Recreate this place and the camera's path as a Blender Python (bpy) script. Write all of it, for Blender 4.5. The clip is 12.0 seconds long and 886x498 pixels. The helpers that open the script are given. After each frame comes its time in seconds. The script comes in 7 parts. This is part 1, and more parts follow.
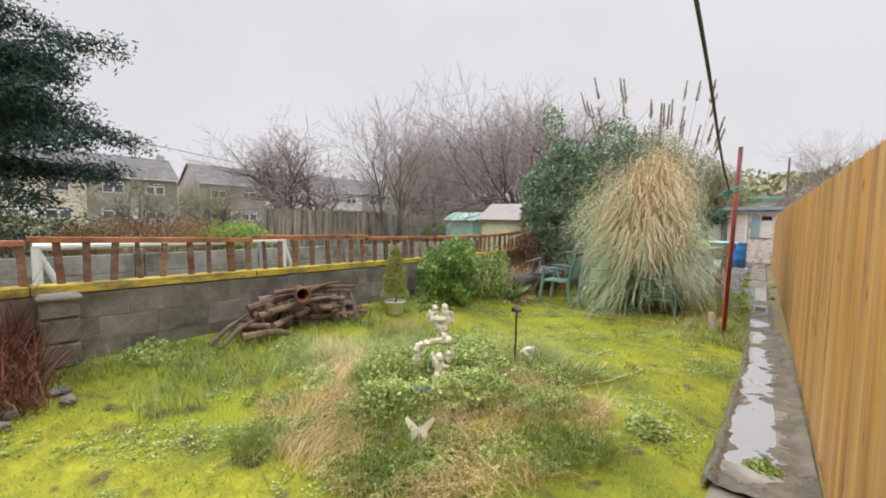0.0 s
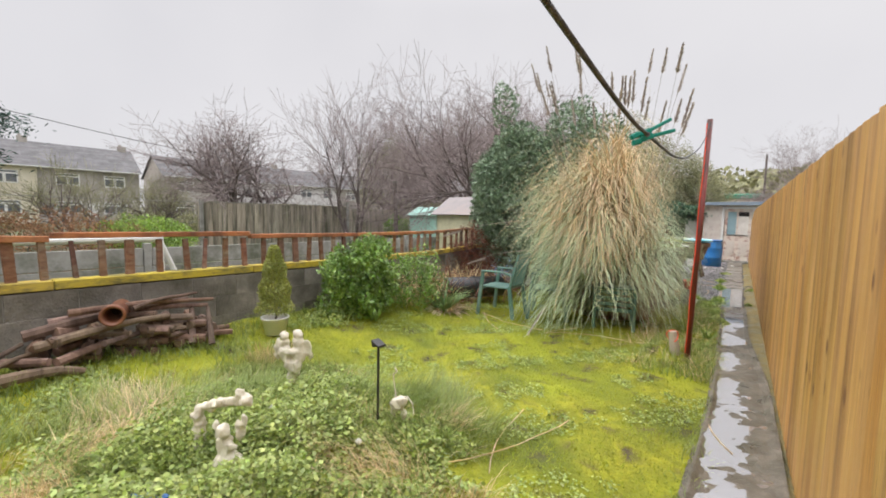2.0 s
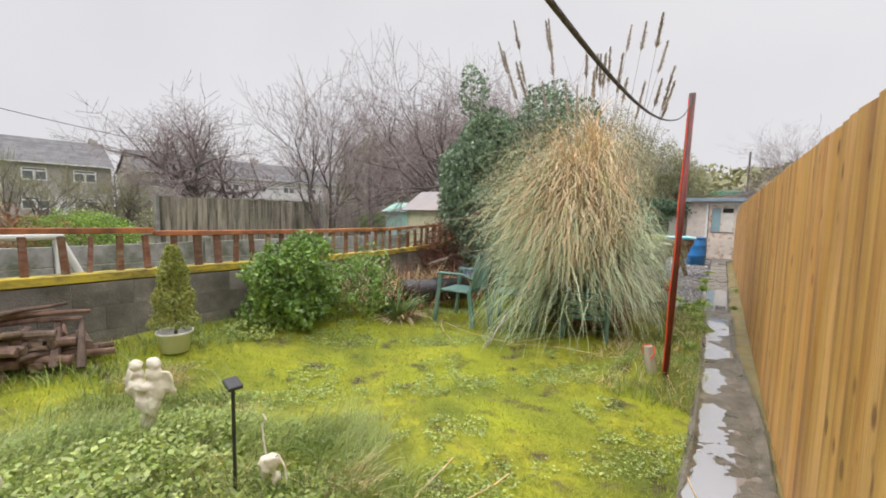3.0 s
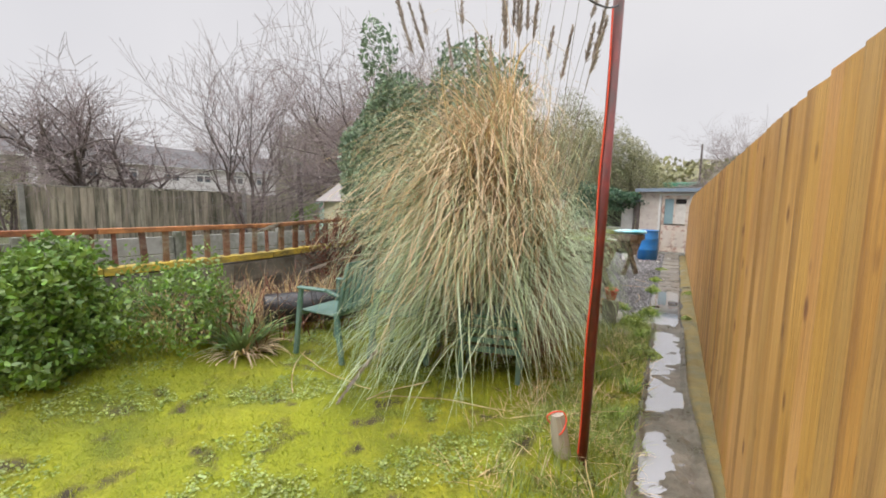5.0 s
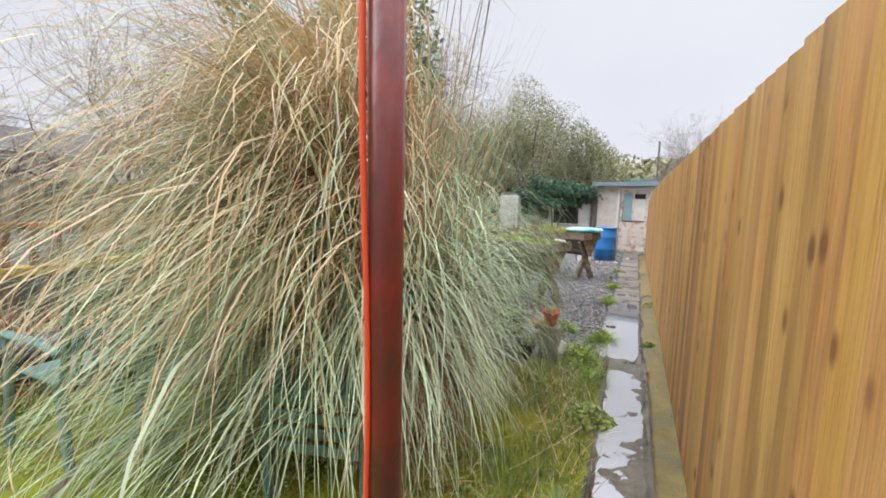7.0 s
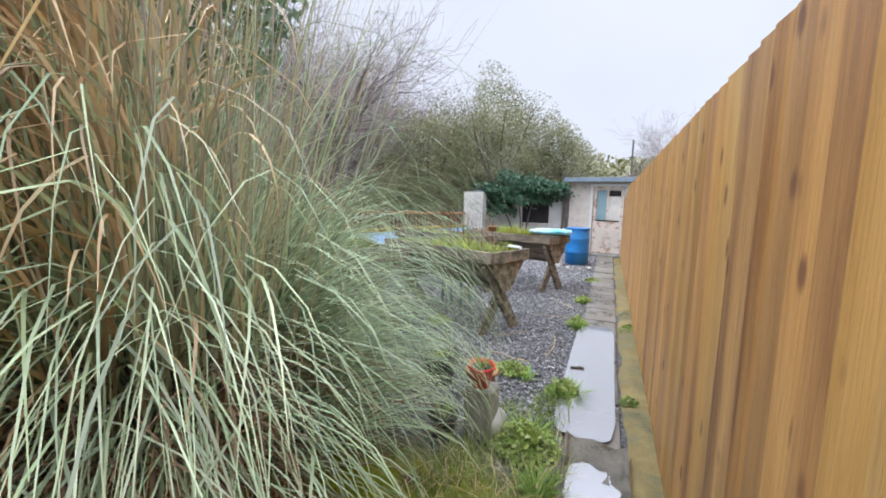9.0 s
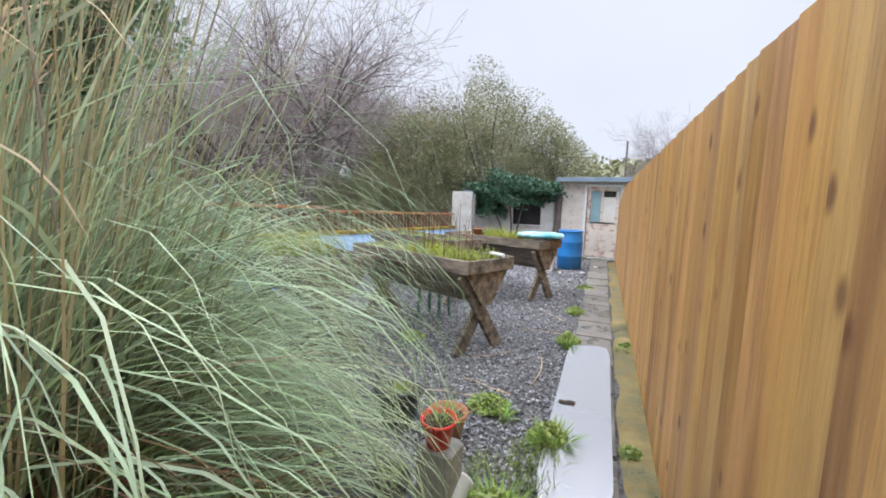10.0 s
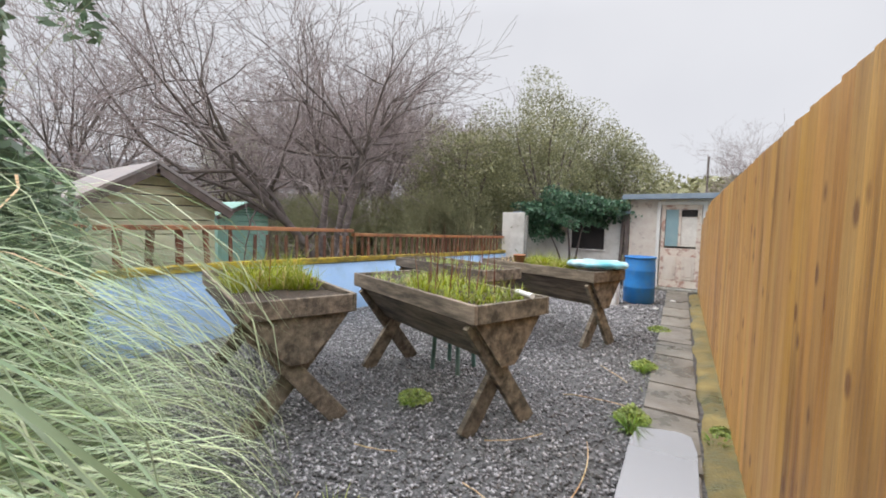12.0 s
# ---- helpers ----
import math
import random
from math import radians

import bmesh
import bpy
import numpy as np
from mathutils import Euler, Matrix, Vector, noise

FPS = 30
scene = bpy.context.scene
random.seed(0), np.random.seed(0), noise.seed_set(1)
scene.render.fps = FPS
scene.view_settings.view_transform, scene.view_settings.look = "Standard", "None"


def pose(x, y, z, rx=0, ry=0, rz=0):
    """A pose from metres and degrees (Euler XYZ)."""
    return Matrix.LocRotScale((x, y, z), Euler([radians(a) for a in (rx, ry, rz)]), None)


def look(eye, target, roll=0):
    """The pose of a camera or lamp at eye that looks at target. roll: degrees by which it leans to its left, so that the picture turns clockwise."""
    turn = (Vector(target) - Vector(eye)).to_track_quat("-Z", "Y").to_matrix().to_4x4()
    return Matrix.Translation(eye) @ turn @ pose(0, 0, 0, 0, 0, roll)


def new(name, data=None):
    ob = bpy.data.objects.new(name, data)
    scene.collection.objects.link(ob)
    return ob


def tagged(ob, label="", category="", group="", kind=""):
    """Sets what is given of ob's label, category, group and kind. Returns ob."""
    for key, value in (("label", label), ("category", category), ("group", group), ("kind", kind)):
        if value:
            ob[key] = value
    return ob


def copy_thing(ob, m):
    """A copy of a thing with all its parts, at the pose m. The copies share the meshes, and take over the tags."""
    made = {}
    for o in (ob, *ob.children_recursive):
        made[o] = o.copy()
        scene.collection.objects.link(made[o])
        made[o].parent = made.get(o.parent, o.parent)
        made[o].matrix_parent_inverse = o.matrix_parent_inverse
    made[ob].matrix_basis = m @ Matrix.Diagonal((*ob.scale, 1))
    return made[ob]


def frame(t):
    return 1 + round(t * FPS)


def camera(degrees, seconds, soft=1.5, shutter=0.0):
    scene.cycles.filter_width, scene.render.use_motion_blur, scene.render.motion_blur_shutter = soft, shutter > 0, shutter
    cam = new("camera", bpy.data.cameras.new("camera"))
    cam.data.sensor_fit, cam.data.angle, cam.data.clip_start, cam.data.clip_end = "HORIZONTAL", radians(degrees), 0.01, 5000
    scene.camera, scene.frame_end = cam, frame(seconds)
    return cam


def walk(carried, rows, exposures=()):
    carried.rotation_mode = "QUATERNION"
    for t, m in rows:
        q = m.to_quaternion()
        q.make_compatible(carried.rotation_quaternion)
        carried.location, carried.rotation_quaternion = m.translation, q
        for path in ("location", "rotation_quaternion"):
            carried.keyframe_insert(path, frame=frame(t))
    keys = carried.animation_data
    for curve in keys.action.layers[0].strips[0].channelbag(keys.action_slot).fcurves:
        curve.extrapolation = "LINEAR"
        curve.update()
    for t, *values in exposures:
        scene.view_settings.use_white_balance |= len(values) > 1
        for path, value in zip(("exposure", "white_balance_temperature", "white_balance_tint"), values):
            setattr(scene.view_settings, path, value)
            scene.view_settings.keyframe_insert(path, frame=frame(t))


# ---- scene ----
cam = camera(95.0, 12.0, soft=1.8)
PATH = [
    (0, (0.493, 0.064, 1.434), (-0.866, 1.525, 1.291), 0.98),
    (0.5, (0.468, 0.444, 1.435), (-0.880, 1.914, 1.286), 0.99),
    (1, (0.442, 0.791, 1.428), (-0.894, 2.271, 1.270), 1.05),
    (1.5, (0.422, 1.154, 1.422), (-0.898, 2.648, 1.260), 1.11),
    (2, (0.397, 1.563, 1.422), (-0.908, 3.069, 1.260), 1.15),
    (2.5, (0.354, 1.977, 1.409), (-0.936, 3.496, 1.243), 1.16),
    (3, (0.306, 2.375, 1.402), (-0.957, 3.916, 1.226), 1.26),
    (5, (0.198, 4.029, 1.420), (-0.933, 5.665, 1.207), 1.11),
    (5.5, (0.155, 4.451, 1.431), (-0.938, 6.111, 1.215), 1.18),
    (6, (0.131, 4.883, 1.401), (-0.922, 6.569, 1.182), 1.20),
    (6.5, (0.092, 5.272, 1.389), (-0.927, 6.978, 1.164), 1.30),
    (7, (0.050, 5.653, 1.389), (-0.945, 7.373, 1.161), 1.29),
    (7.5, (0.012, 6.033, 1.371), (-0.968, 7.761, 1.139), 1.50),
    (9.5, (-0.111, 7.447, 1.359), (-0.996, 9.225, 1.129), 1.51),
    (10, (-0.151, 7.730, 1.367), (-1.029, 9.512, 1.137), 1.75),
    (10.5, (-0.185, 8.003, 1.378), (-1.089, 9.774, 1.163), 1.80),
    (11, (-0.200, 8.311, 1.377), (-1.174, 10.047, 1.188), 1.69),
    (11.5, (-0.217, 8.562, 1.368), (-1.286, 10.244, 1.210), 1.51),
    (12, (-0.244, 8.785, 1.359), (-1.397, 10.414, 1.232), 1.32),
]
EXP0 = 0.0  # the clip's camera opens up and cools beside the pampas grass
EXPOSURES = [(0.0, EXP0, 6500, 10), (5.8, EXP0, 6500, 10), (7.5, EXP0 + 0.16, 5950, 10), (9.5, EXP0 + 0.2, 5750, 10), (10.5, EXP0 + 0.14, 5950, 9), (11.5, EXP0 + 0.04, 6200, 9), (12.0, EXP0 + 0.02, 6300, 9)]
walk(cam, [(t, look(eye, target, roll)) for t, eye, target, roll in PATH],
     exposures=EXPOSURES)

# ---- world and sun: an overcast winter day ----
SUN_EL, SUN_ROT = radians(42), radians(235)
world = bpy.data.worlds.new("overcast")
scene.world = world
world.use_nodes = True
wt_ = world.node_tree
wt_.nodes.clear()
w_out = wt_.nodes.new("ShaderNodeOutputWorld")
w_bg = wt_.nodes.new("ShaderNodeBackground")
w_sky = wt_.nodes.new("ShaderNodeTexSky")
w_sky.sky_type, w_sky.sun_disc = "NISHITA", False
w_sky.sun_elevation, w_sky.sun_rotation = SUN_EL, SUN_ROT
w_mix = wt_.nodes.new("ShaderNodeMix")
w_mix.data_type = "RGBA"
w_mix.inputs[0].default_value = 0.96
w_noise = wt_.nodes.new("ShaderNodeTexNoise")
w_noise.inputs["Scale"].default_value = 1.6
w_noise.inputs["Detail"].default_value = 4
w_ramp = wt_.nodes.new("ShaderNodeValToRGB")
w_ramp.color_ramp.elements[0].position, w_ramp.color_ramp.elements[0].color = 0.3, (7.3, 7.2, 7.5, 1)
w_ramp.color_ramp.elements[1].position, w_ramp.color_ramp.elements[1].color = 0.7, (8.3, 8.15, 8.35, 1)
wt_.links.new(w_noise.outputs["Fac"], w_ramp.inputs["Fac"])
wt_.links.new(w_sky.outputs["Color"], w_mix.inputs[6])
# an overcast sky is brighter overhead than near the horizon
w_tc = wt_.nodes.new("ShaderNodeTexCoord")
w_sep = wt_.nodes.new("ShaderNodeSeparateXYZ")
w_up = wt_.nodes.new("ShaderNodeMapRange")
w_up.interpolation_type = "SMOOTHSTEP"
w_up.inputs["From Min"].default_value, w_up.inputs["From Max"].default_value = 0.42, 1.0
w_up.inputs["To Min"].default_value, w_up.inputs["To Max"].default_value = 1.0, 4.8
w_gain = wt_.nodes.new("ShaderNodeVectorMath")
w_gain.operation = "SCALE"
wt_.links.new(w_tc.outputs["Generated"], w_sep.inputs[0])
wt_.links.new(w_sep.outputs["Z"], w_up.inputs["Value"])
wt_.links.new(w_ramp.outputs["Color"], w_gain.inputs[0])
wt_.links.new(w_up.outputs[0], w_gain.inputs["Scale"])
wt_.links.new(w_gain.outputs[0], w_mix.inputs[7])
wt_.links.new(w_mix.outputs[2], w_bg.inputs["Color"])
w_bg.inputs["Strength"].default_value = 0.1
wt_.links.new(w_bg.outputs["Background"], w_out.inputs["Surface"])

sun = new("sun", bpy.data.lights.new("sun", "SUN"))
sun.data.energy, sun.data.angle, sun.data.color = 1.5, radians(30), (1.0, 0.95, 0.86)
sun.matrix_world = look((20 * math.sin(SUN_ROT) * math.cos(SUN_EL), 20 * math.cos(SUN_ROT) * math.cos(SUN_EL), 20 * math.sin(SUN_EL)), (0, 0, 0))
scene.view_settings.exposure = 0.0

rng = np.random.default_rng(7)


# ---- materials ----
def mat(name, a, b=None, scale=4.0, stretch=(1, 1, 1), rough=0.8, bump=0.3, fine=60.0, island=0.0, obj=0.0, c=None,
        cscale=0.8, metal=0.0, translucent=0.0, rough2=None, cpos=(0.45, 0.65), spec=0.5, knots=False):
    """Two tones mixed by noise, a third by a broad noise (stains), fine bump, and some change from piece to piece."""
    m = bpy.data.materials.new(name)
    m.use_nodes = True
    nt = m.node_tree
    N, L = nt.nodes, nt.links
    bsdf = N["Principled BSDF"]
    tc = N.new("ShaderNodeTexCoord")
    mp = N.new("ShaderNodeMapping")
    mp.inputs["Scale"].default_value = stretch
    L.new(tc.outputs["Object"], mp.inputs["Vector"])
    vec = mp.outputs["Vector"]
    if obj > 0:
        oi = N.new("ShaderNodeObjectInfo")
        mul = N.new("ShaderNodeMath")
        mul.operation = "MULTIPLY"
        mul.inputs[1].default_value = 37.0
        L.new(oi.outputs["Random"], mul.inputs[0])
        add = N.new("ShaderNodeVectorMath")
        add.operation = "ADD"
        L.new(vec, add.inputs[0])
        L.new(mul.outputs[0], add.inputs[1])
        vec = add.outputs[0]
    n1 = N.new("ShaderNodeTexNoise")
    n1.inputs["Scale"].default_value = scale
    n1.inputs["Detail"].default_value = 6
    n1.inputs["Roughness"].default_value = 0.65
    L.new(vec, n1.inputs["Vector"])
    r1 = N.new("ShaderNodeValToRGB")
    r1.color_ramp.elements[0].position, r1.color_ramp.elements[0].color = 0.34, (*a, 1)
    r1.color_ramp.elements[1].position, r1.color_ramp.elements[1].color = 0.66, (*(b or a), 1)
    L.new(n1.outputs["Fac"], r1.inputs["Fac"])
    col = r1.outputs["Color"]
    if c:
        n2 = N.new("ShaderNodeTexNoise")
        n2.inputs["Scale"].default_value = cscale
        n2.inputs["Detail"].default_value = 5
        n2.inputs["Roughness"].default_value = 0.7
        L.new(vec, n2.inputs["Vector"])
        r2 = N.new("ShaderNodeValToRGB")
        r2.color_ramp.elements[0].position, r2.color_ramp.elements[1].position = cpos
        L.new(n2.outputs["Fac"], r2.inputs["Fac"])
        mx = N.new("ShaderNodeMix")
        mx.data_type = "RGBA"
        L.new(r2.outputs["Color"], mx.inputs[0])
        L.new(col, mx.inputs[6])
        mx.inputs[7].default_value = (*c, 1)
        col = mx.outputs[2]
        if rough2 is not None:
            mr = N.new("ShaderNodeMapRange")
            mr.inputs["To Min"].default_value, mr.inputs["To Max"].default_value = rough, rough2
            L.new(r2.outputs["Color"], mr.inputs["Value"])
            L.new(mr.outputs[0], bsdf.inputs["Roughness"])
    if knots:  # scattered dark oval knots in the boards
        km = N.new("ShaderNodeMapping")
        km.inputs["Scale"].default_value = (0.4, 5.5, 2.6)
        L.new(tc.outputs["Object"], km.inputs["Vector"])
        ka = N.new("ShaderNodeVectorMath")
        ka.operation = "ADD"
        L.new(km.outputs["Vector"], ka.inputs[0])
        L.new(mul.outputs[0], ka.inputs[1])
        vo = N.new("ShaderNodeTexVoronoi")
        vo.inputs["Scale"].default_value = 1.7
        L.new(ka.outputs[0], vo.inputs["Vector"])
        kr = N.new("ShaderNodeValToRGB")
        kr.color_ramp.elements[0].position, kr.color_ramp.elements[0].color = 0.09, (0.9, 0.9, 0.9, 1)
        kr.color_ramp.elements[1].position, kr.color_ramp.elements[1].color = 0.19, (0, 0, 0, 1)
        L.new(vo.outputs["Distance"], kr.inputs["Fac"])
        kx = N.new("ShaderNodeMix")
        kx.data_type = "RGBA"
        L.new(kr.outputs["Color"], kx.inputs[0])
        L.new(col, kx.inputs[6])
        kx.inputs[7].default_value = (0.17, 0.07, 0.03, 1)
        col = kx.outputs[2]
    if island > 0 or obj > 0:
        hsv = N.new("ShaderNodeHueSaturation")
        src = (N.new("ShaderNodeNewGeometry").outputs["Random Per Island"] if island > 0 else oi.outputs["Random"])
        amt = island if island > 0 else obj
        for slot, lo, hi in (("Value", 1 - amt, 1 + amt), ("Hue", 0.5 - amt * 0.05, 0.5 + amt * 0.05), ("Saturation", 1 - amt * 0.5, 1 + amt * 0.3)):
            mr = N.new("ShaderNodeMapRange")
            mr.inputs["To Min"].default_value, mr.inputs["To Max"].default_value = lo, hi
            if slot == "Value":
                L.new(src, mr.inputs["Value"])
            else:
                sh = N.new("ShaderNodeMath")
                sh.operation = "FRACT"
                m2 = N.new("ShaderNodeMath")
                m2.operation = "MULTIPLY"
                m2.inputs[1].default_value = 7.31 if slot == "Hue" else 13.7
                L.new(src, m2.inputs[0])
                L.new(m2.outputs[0], sh.inputs[0])
                L.new(sh.outputs[0], mr.inputs["Value"])
            L.new(mr.outputs[0], hsv.inputs[slot])
        L.new(col, hsv.inputs["Color"])
        col = hsv.outputs["Color"]
    L.new(col, bsdf.inputs["Base Color"])
    if not (c and rough2 is not None):
        bsdf.inputs["Roughness"].default_value = rough
    bsdf.inputs["Metallic"].default_value = metal
    bsdf.inputs["Specular IOR Level"].default_value = spec
    if bump > 0:
        n3 = N.new("ShaderNodeTexNoise")
        n3.inputs["Scale"].default_value = fine
        n3.inputs["Detail"].default_value = 5
        L.new(vec, n3.inputs["Vector"])
        bp = N.new("ShaderNodeBump")
        bp.inputs["Strength"].default_value = bump
        bp.inputs["Distance"].default_value = 0.01
        L.new(n3.outputs["Fac"], bp.inputs["Height"])
        L.new(bp.outputs["Normal"], bsdf.inputs["Normal"])
    if translucent > 0:
        tr = N.new("ShaderNodeBsdfTranslucent")
        L.new(col, tr.inputs["Color"])
        ms = N.new("ShaderNodeMixShader")
        ms.inputs[0].default_value = translucent
        L.new(bsdf.outputs[0], ms.inputs[1])
        L.new(tr.outputs[0], ms.inputs[2])
        L.new(ms.outputs[0], N["Material Output"].inputs["Surface"])
    return m


M_FENCE = mat("treated_softwood", (0.43, 0.225, 0.063), (0.58, 0.335, 0.112), scale=2.4, stretch=(6, 6, 0.42), rough=0.5, bump=0.7, fine=14,
              obj=0.13, knots=True, c=(0.22, 0.105, 0.042), cscale=0.9, cpos=(0.50, 0.70))
M_BLOCK = mat("concrete_block", (0.15, 0.135, 0.115), (0.27, 0.245, 0.21), scale=5, rough=0.9, bump=1.0, fine=55, obj=0.07,
              c=(0.075, 0.07, 0.05), cscale=1.3, cpos=(0.42, 0.68))
M_MORTAR = mat("mortar", (0.13, 0.12, 0.10), (0.22, 0.2, 0.17), scale=9, rough=0.95, bump=0.8)
M_YELLOW = mat("mossy_yellow_timber", (0.55, 0.40, 0.03), (0.42, 0.33, 0.06), scale=6, stretch=(1, 1, 3), rough=0.8, obj=0.12,
               c=(0.16, 0.13, 0.04), cscale=3)
M_RUST = mat("orange_stained_timber", (0.36, 0.13, 0.05), (0.5, 0.22, 0.09), scale=8, rough=0.75, obj=0.15, c=(0.16, 0.07, 0.035), cscale=3)
M_BROWN = mat("dark_stained_timber", (0.13, 0.055, 0.03), (0.24, 0.12, 0.07), scale=9, rough=0.8, obj=0.3, c=(0.3, 0.26, 0.19), cscale=2.5, cpos=(0.5, 0.72))
M_SLAB = mat("wet_concrete_slab", (0.19, 0.17, 0.14), (0.30, 0.28, 0.245), scale=5, rough=0.55, rough2=0.12, bump=0.45, fine=45, obj=0.15,
             c=(0.085, 0.08, 0.062), cscale=1.6)
M_MUD = mat("muddy_worn_concrete", (0.10, 0.085, 0.062), (0.22, 0.195, 0.155), scale=7, rough=0.6, rough2=0.18, bump=0.8, fine=60, c=(0.07, 0.065, 0.04), cscale=3)
M_MOSSSTRIP = mat("mossy_path_edge", (0.20, 0.15, 0.05), (0.30, 0.24, 0.09), scale=6, rough=0.7, rough2=0.25, bump=0.9, fine=50, c=(0.1, 0.1, 0.04), cscale=2.5)
M_GRAVEL = mat("slate_chippings", (0.17, 0.165, 0.17), (0.40, 0.39, 0.40), scale=20, rough=0.5, bump=0.2, island=0.75)
M_LOG = mat("rotting_log", (0.085, 0.05, 0.034), (0.22, 0.145, 0.1), scale=10, stretch=(1, 1, 0.3), rough=0.85, bump=0.9, fine=35, obj=0.3)
M_CLAY = mat("brown_salt_glazed_clay", (0.16, 0.06, 0.035), (0.25, 0.1, 0.05), rough=0.35, bump=0.1)
M_WHITE = mat("white_paint", (0.72, 0.72, 0.7), (0.8, 0.8, 0.78), scale=8, rough=0.5, bump=0.1, c=(0.5, 0.49, 0.45), cscale=3, cpos=(0.6, 0.85))
M_GREENPL = mat("faded_green_plastic", (0.075, 0.17, 0.145), (0.12, 0.23, 0.2), scale=6, rough=0.4, bump=0.1, c=(0.2, 0.29, 0.26), cscale=2)
M_POLE = mat("red_rusty_steel", (0.23, 0.028, 0.02), (0.11, 0.02, 0.015), scale=12, stretch=(1, 1, 0.5), rough=0.4, bump=0.25, c=(0.06, 0.03, 0.025), cscale=5)
M_ORANGEC = mat("orange_cord", (0.85, 0.1, 0.045), rough=0.5, bump=0)
M_ROPE = mat("grey_rope", (0.05, 0.055, 0.062), (0.14, 0.145, 0.16), scale=70, rough=0.9, bump=0.8, fine=200)
M_PEG = mat("turquoise_plastic", (0.0, 0.2, 0.15), (0.005, 0.27, 0.21), rough=0.35, bump=0)
M_BED = mat("weathered_planter_timber", (0.12, 0.095, 0.07), (0.32, 0.26, 0.19), scale=3, stretch=(1, 6, 6), rough=0.75, bump=0.7, fine=20, obj=0.2,
            c=(0.06, 0.05, 0.035), cscale=1.7)
M_SOIL = mat("dark_soil", (0.035, 0.026, 0.018), (0.07, 0.05, 0.035), scale=14, rough=0.95, bump=1.0, fine=60)
M_BLUEWALL = mat("pale_blue_masonry_paint", (0.30, 0.47, 0.72), (0.38, 0.55, 0.78), scale=2, rough=0.7, bump=0.3, c=(0.24, 0.34, 0.45), cscale=1.2, cpos=(0.5, 0.8))
M_BLUEPL = mat("blue_plastic", (0.02, 0.17, 0.50), (0.03, 0.22, 0.58), scale=5, rough=0.4, bump=0.05, c=(0.06, 0.2, 0.4), cscale=3)
M_REDPL = mat("red_plastic", (0.75, 0.03, 0.015), rough=0.35, bump=0)
M_BLACKPL = mat("black_plastic", (0.012, 0.012, 0.013), (0.025, 0.025, 0.027), rough=0.35, bump=0.1)
M_TERRA = mat("terracotta", (0.42, 0.17, 0.08), (0.5, 0.25, 0.14), rough=0.8, bump=0.2)
M_BAG = mat("turquoise_white_bag", (0.72, 0.78, 0.8), (0.10, 0.50, 0.62), scale=1.6, rough=0.3, bump=0.2, fine=12)
M_PEELING = mat("peeling_cream_paint", (0.72, 0.68, 0.61), (0.64, 0.57, 0.51), scale=7, rough=0.75, bump=0.5, c=(0.40, 0.33, 0.31), cscale=5, cpos=(0.58, 0.68))
M_PINKPAINT = mat("worn_pale_door_paint", (0.68, 0.58, 0.51), (0.73, 0.68, 0.6), scale=9, rough=0.7, bump=0.4, c=(0.45, 0.29, 0.24), cscale=7, cpos=(0.52, 0.6))
M_RENDER = mat("off_white_render", (0.74, 0.72, 0.67), (0.82, 0.80, 0.76), scale=3, rough=0.85, bump=0.4, c=(0.55, 0.52, 0.47), cscale=1.3)
M_ROOFBLUE = mat("blue_grey_roof_felt", (0.2, 0.26, 0.34), (0.27, 0.33, 0.4), scale=4, rough=0.6, bump=0.2)
M_ROOFGREEN = mat("green_metal_roof", (0.05, 0.25, 0.15), rough=0.5, bump=0.1)
M_GLASSD = mat("dirty_window_glass", (0.26, 0.40, 0.46), (0.32, 0.46, 0.5), rough=0.15, bump=0)
# near-black: the shade inside openings put into a colour, and the overhead cable
M_DARK = mat("interior_shade_and_cable", (0.02, 0.02, 0.02), (0.035, 0.03, 0.03), rough=0.8, bump=0)
M_GREYFENCE = mat("grey_weathered_boards", (0.30, 0.26, 0.205), (0.48, 0.43, 0.34), scale=2.5, stretch=(5, 5, 0.5), rough=0.9, bump=0.5, fine=20, obj=0.2, c=(0.1, 0.1, 0.07), cscale=1)
M_CONC = mat("grey_concrete_panel", (0.27, 0.265, 0.24), (0.40, 0.39, 0.365), scale=5, rough=0.9, bump=0.4, c=(0.13, 0.14, 0.1), cscale=1.5)
# tone lifted so that distance haze is part of the render's colour
M_HOUSEG = mat("grey_brown_render", (0.42, 0.385, 0.35), (0.48, 0.45, 0.41), scale=1, rough=0.9, bump=0.1, c=(0.27, 0.25, 0.22), cscale=0.3)
M_HOUSEC = mat("cream_render", (0.68, 0.62, 0.48), (0.72, 0.67, 0.54), scale=1, rough=0.9, bump=0.1)
M_HOUSEW = mat("white_render", (0.68, 0.66, 0.66), (0.74, 0.72, 0.72), scale=1, rough=0.9, bump=0.1)
# tile tone also lifted to stand for haze over the far roofs
M_TILE = mat("dark_roof_tiles", (0.16, 0.155, 0.16), (0.24, 0.235, 0.24), scale=1.2, rough=0.7, bump=0.3, fine=6, island=0.12)
M_SHEDCREAM = mat("cream_shiplap", (0.56, 0.55, 0.38), (0.66, 0.64, 0.46), scale=3, rough=0.7, bump=0.3, obj=0.06, c=(0.36, 0.36, 0.22), cscale=1.5)
M_SHEDROOF = mat("weathered_roof_felt", (0.11, 0.09, 0.085), (0.2, 0.17, 0.165), scale=4, rough=0.8, bump=0.3)
M_GREYROOF = mat("grey_corrugated_roof", (0.24, 0.22, 0.22), (0.33, 0.30, 0.30), scale=2, rough=0.6, bump=0.2, c=(0.3, 0.24, 0.22), cscale=1)
M_TEAL = mat("teal_painted_boards", (0.36, 0.62, 0.54), (0.44, 0.7, 0.62), scale=3, rough=0.6, bump=0.2)
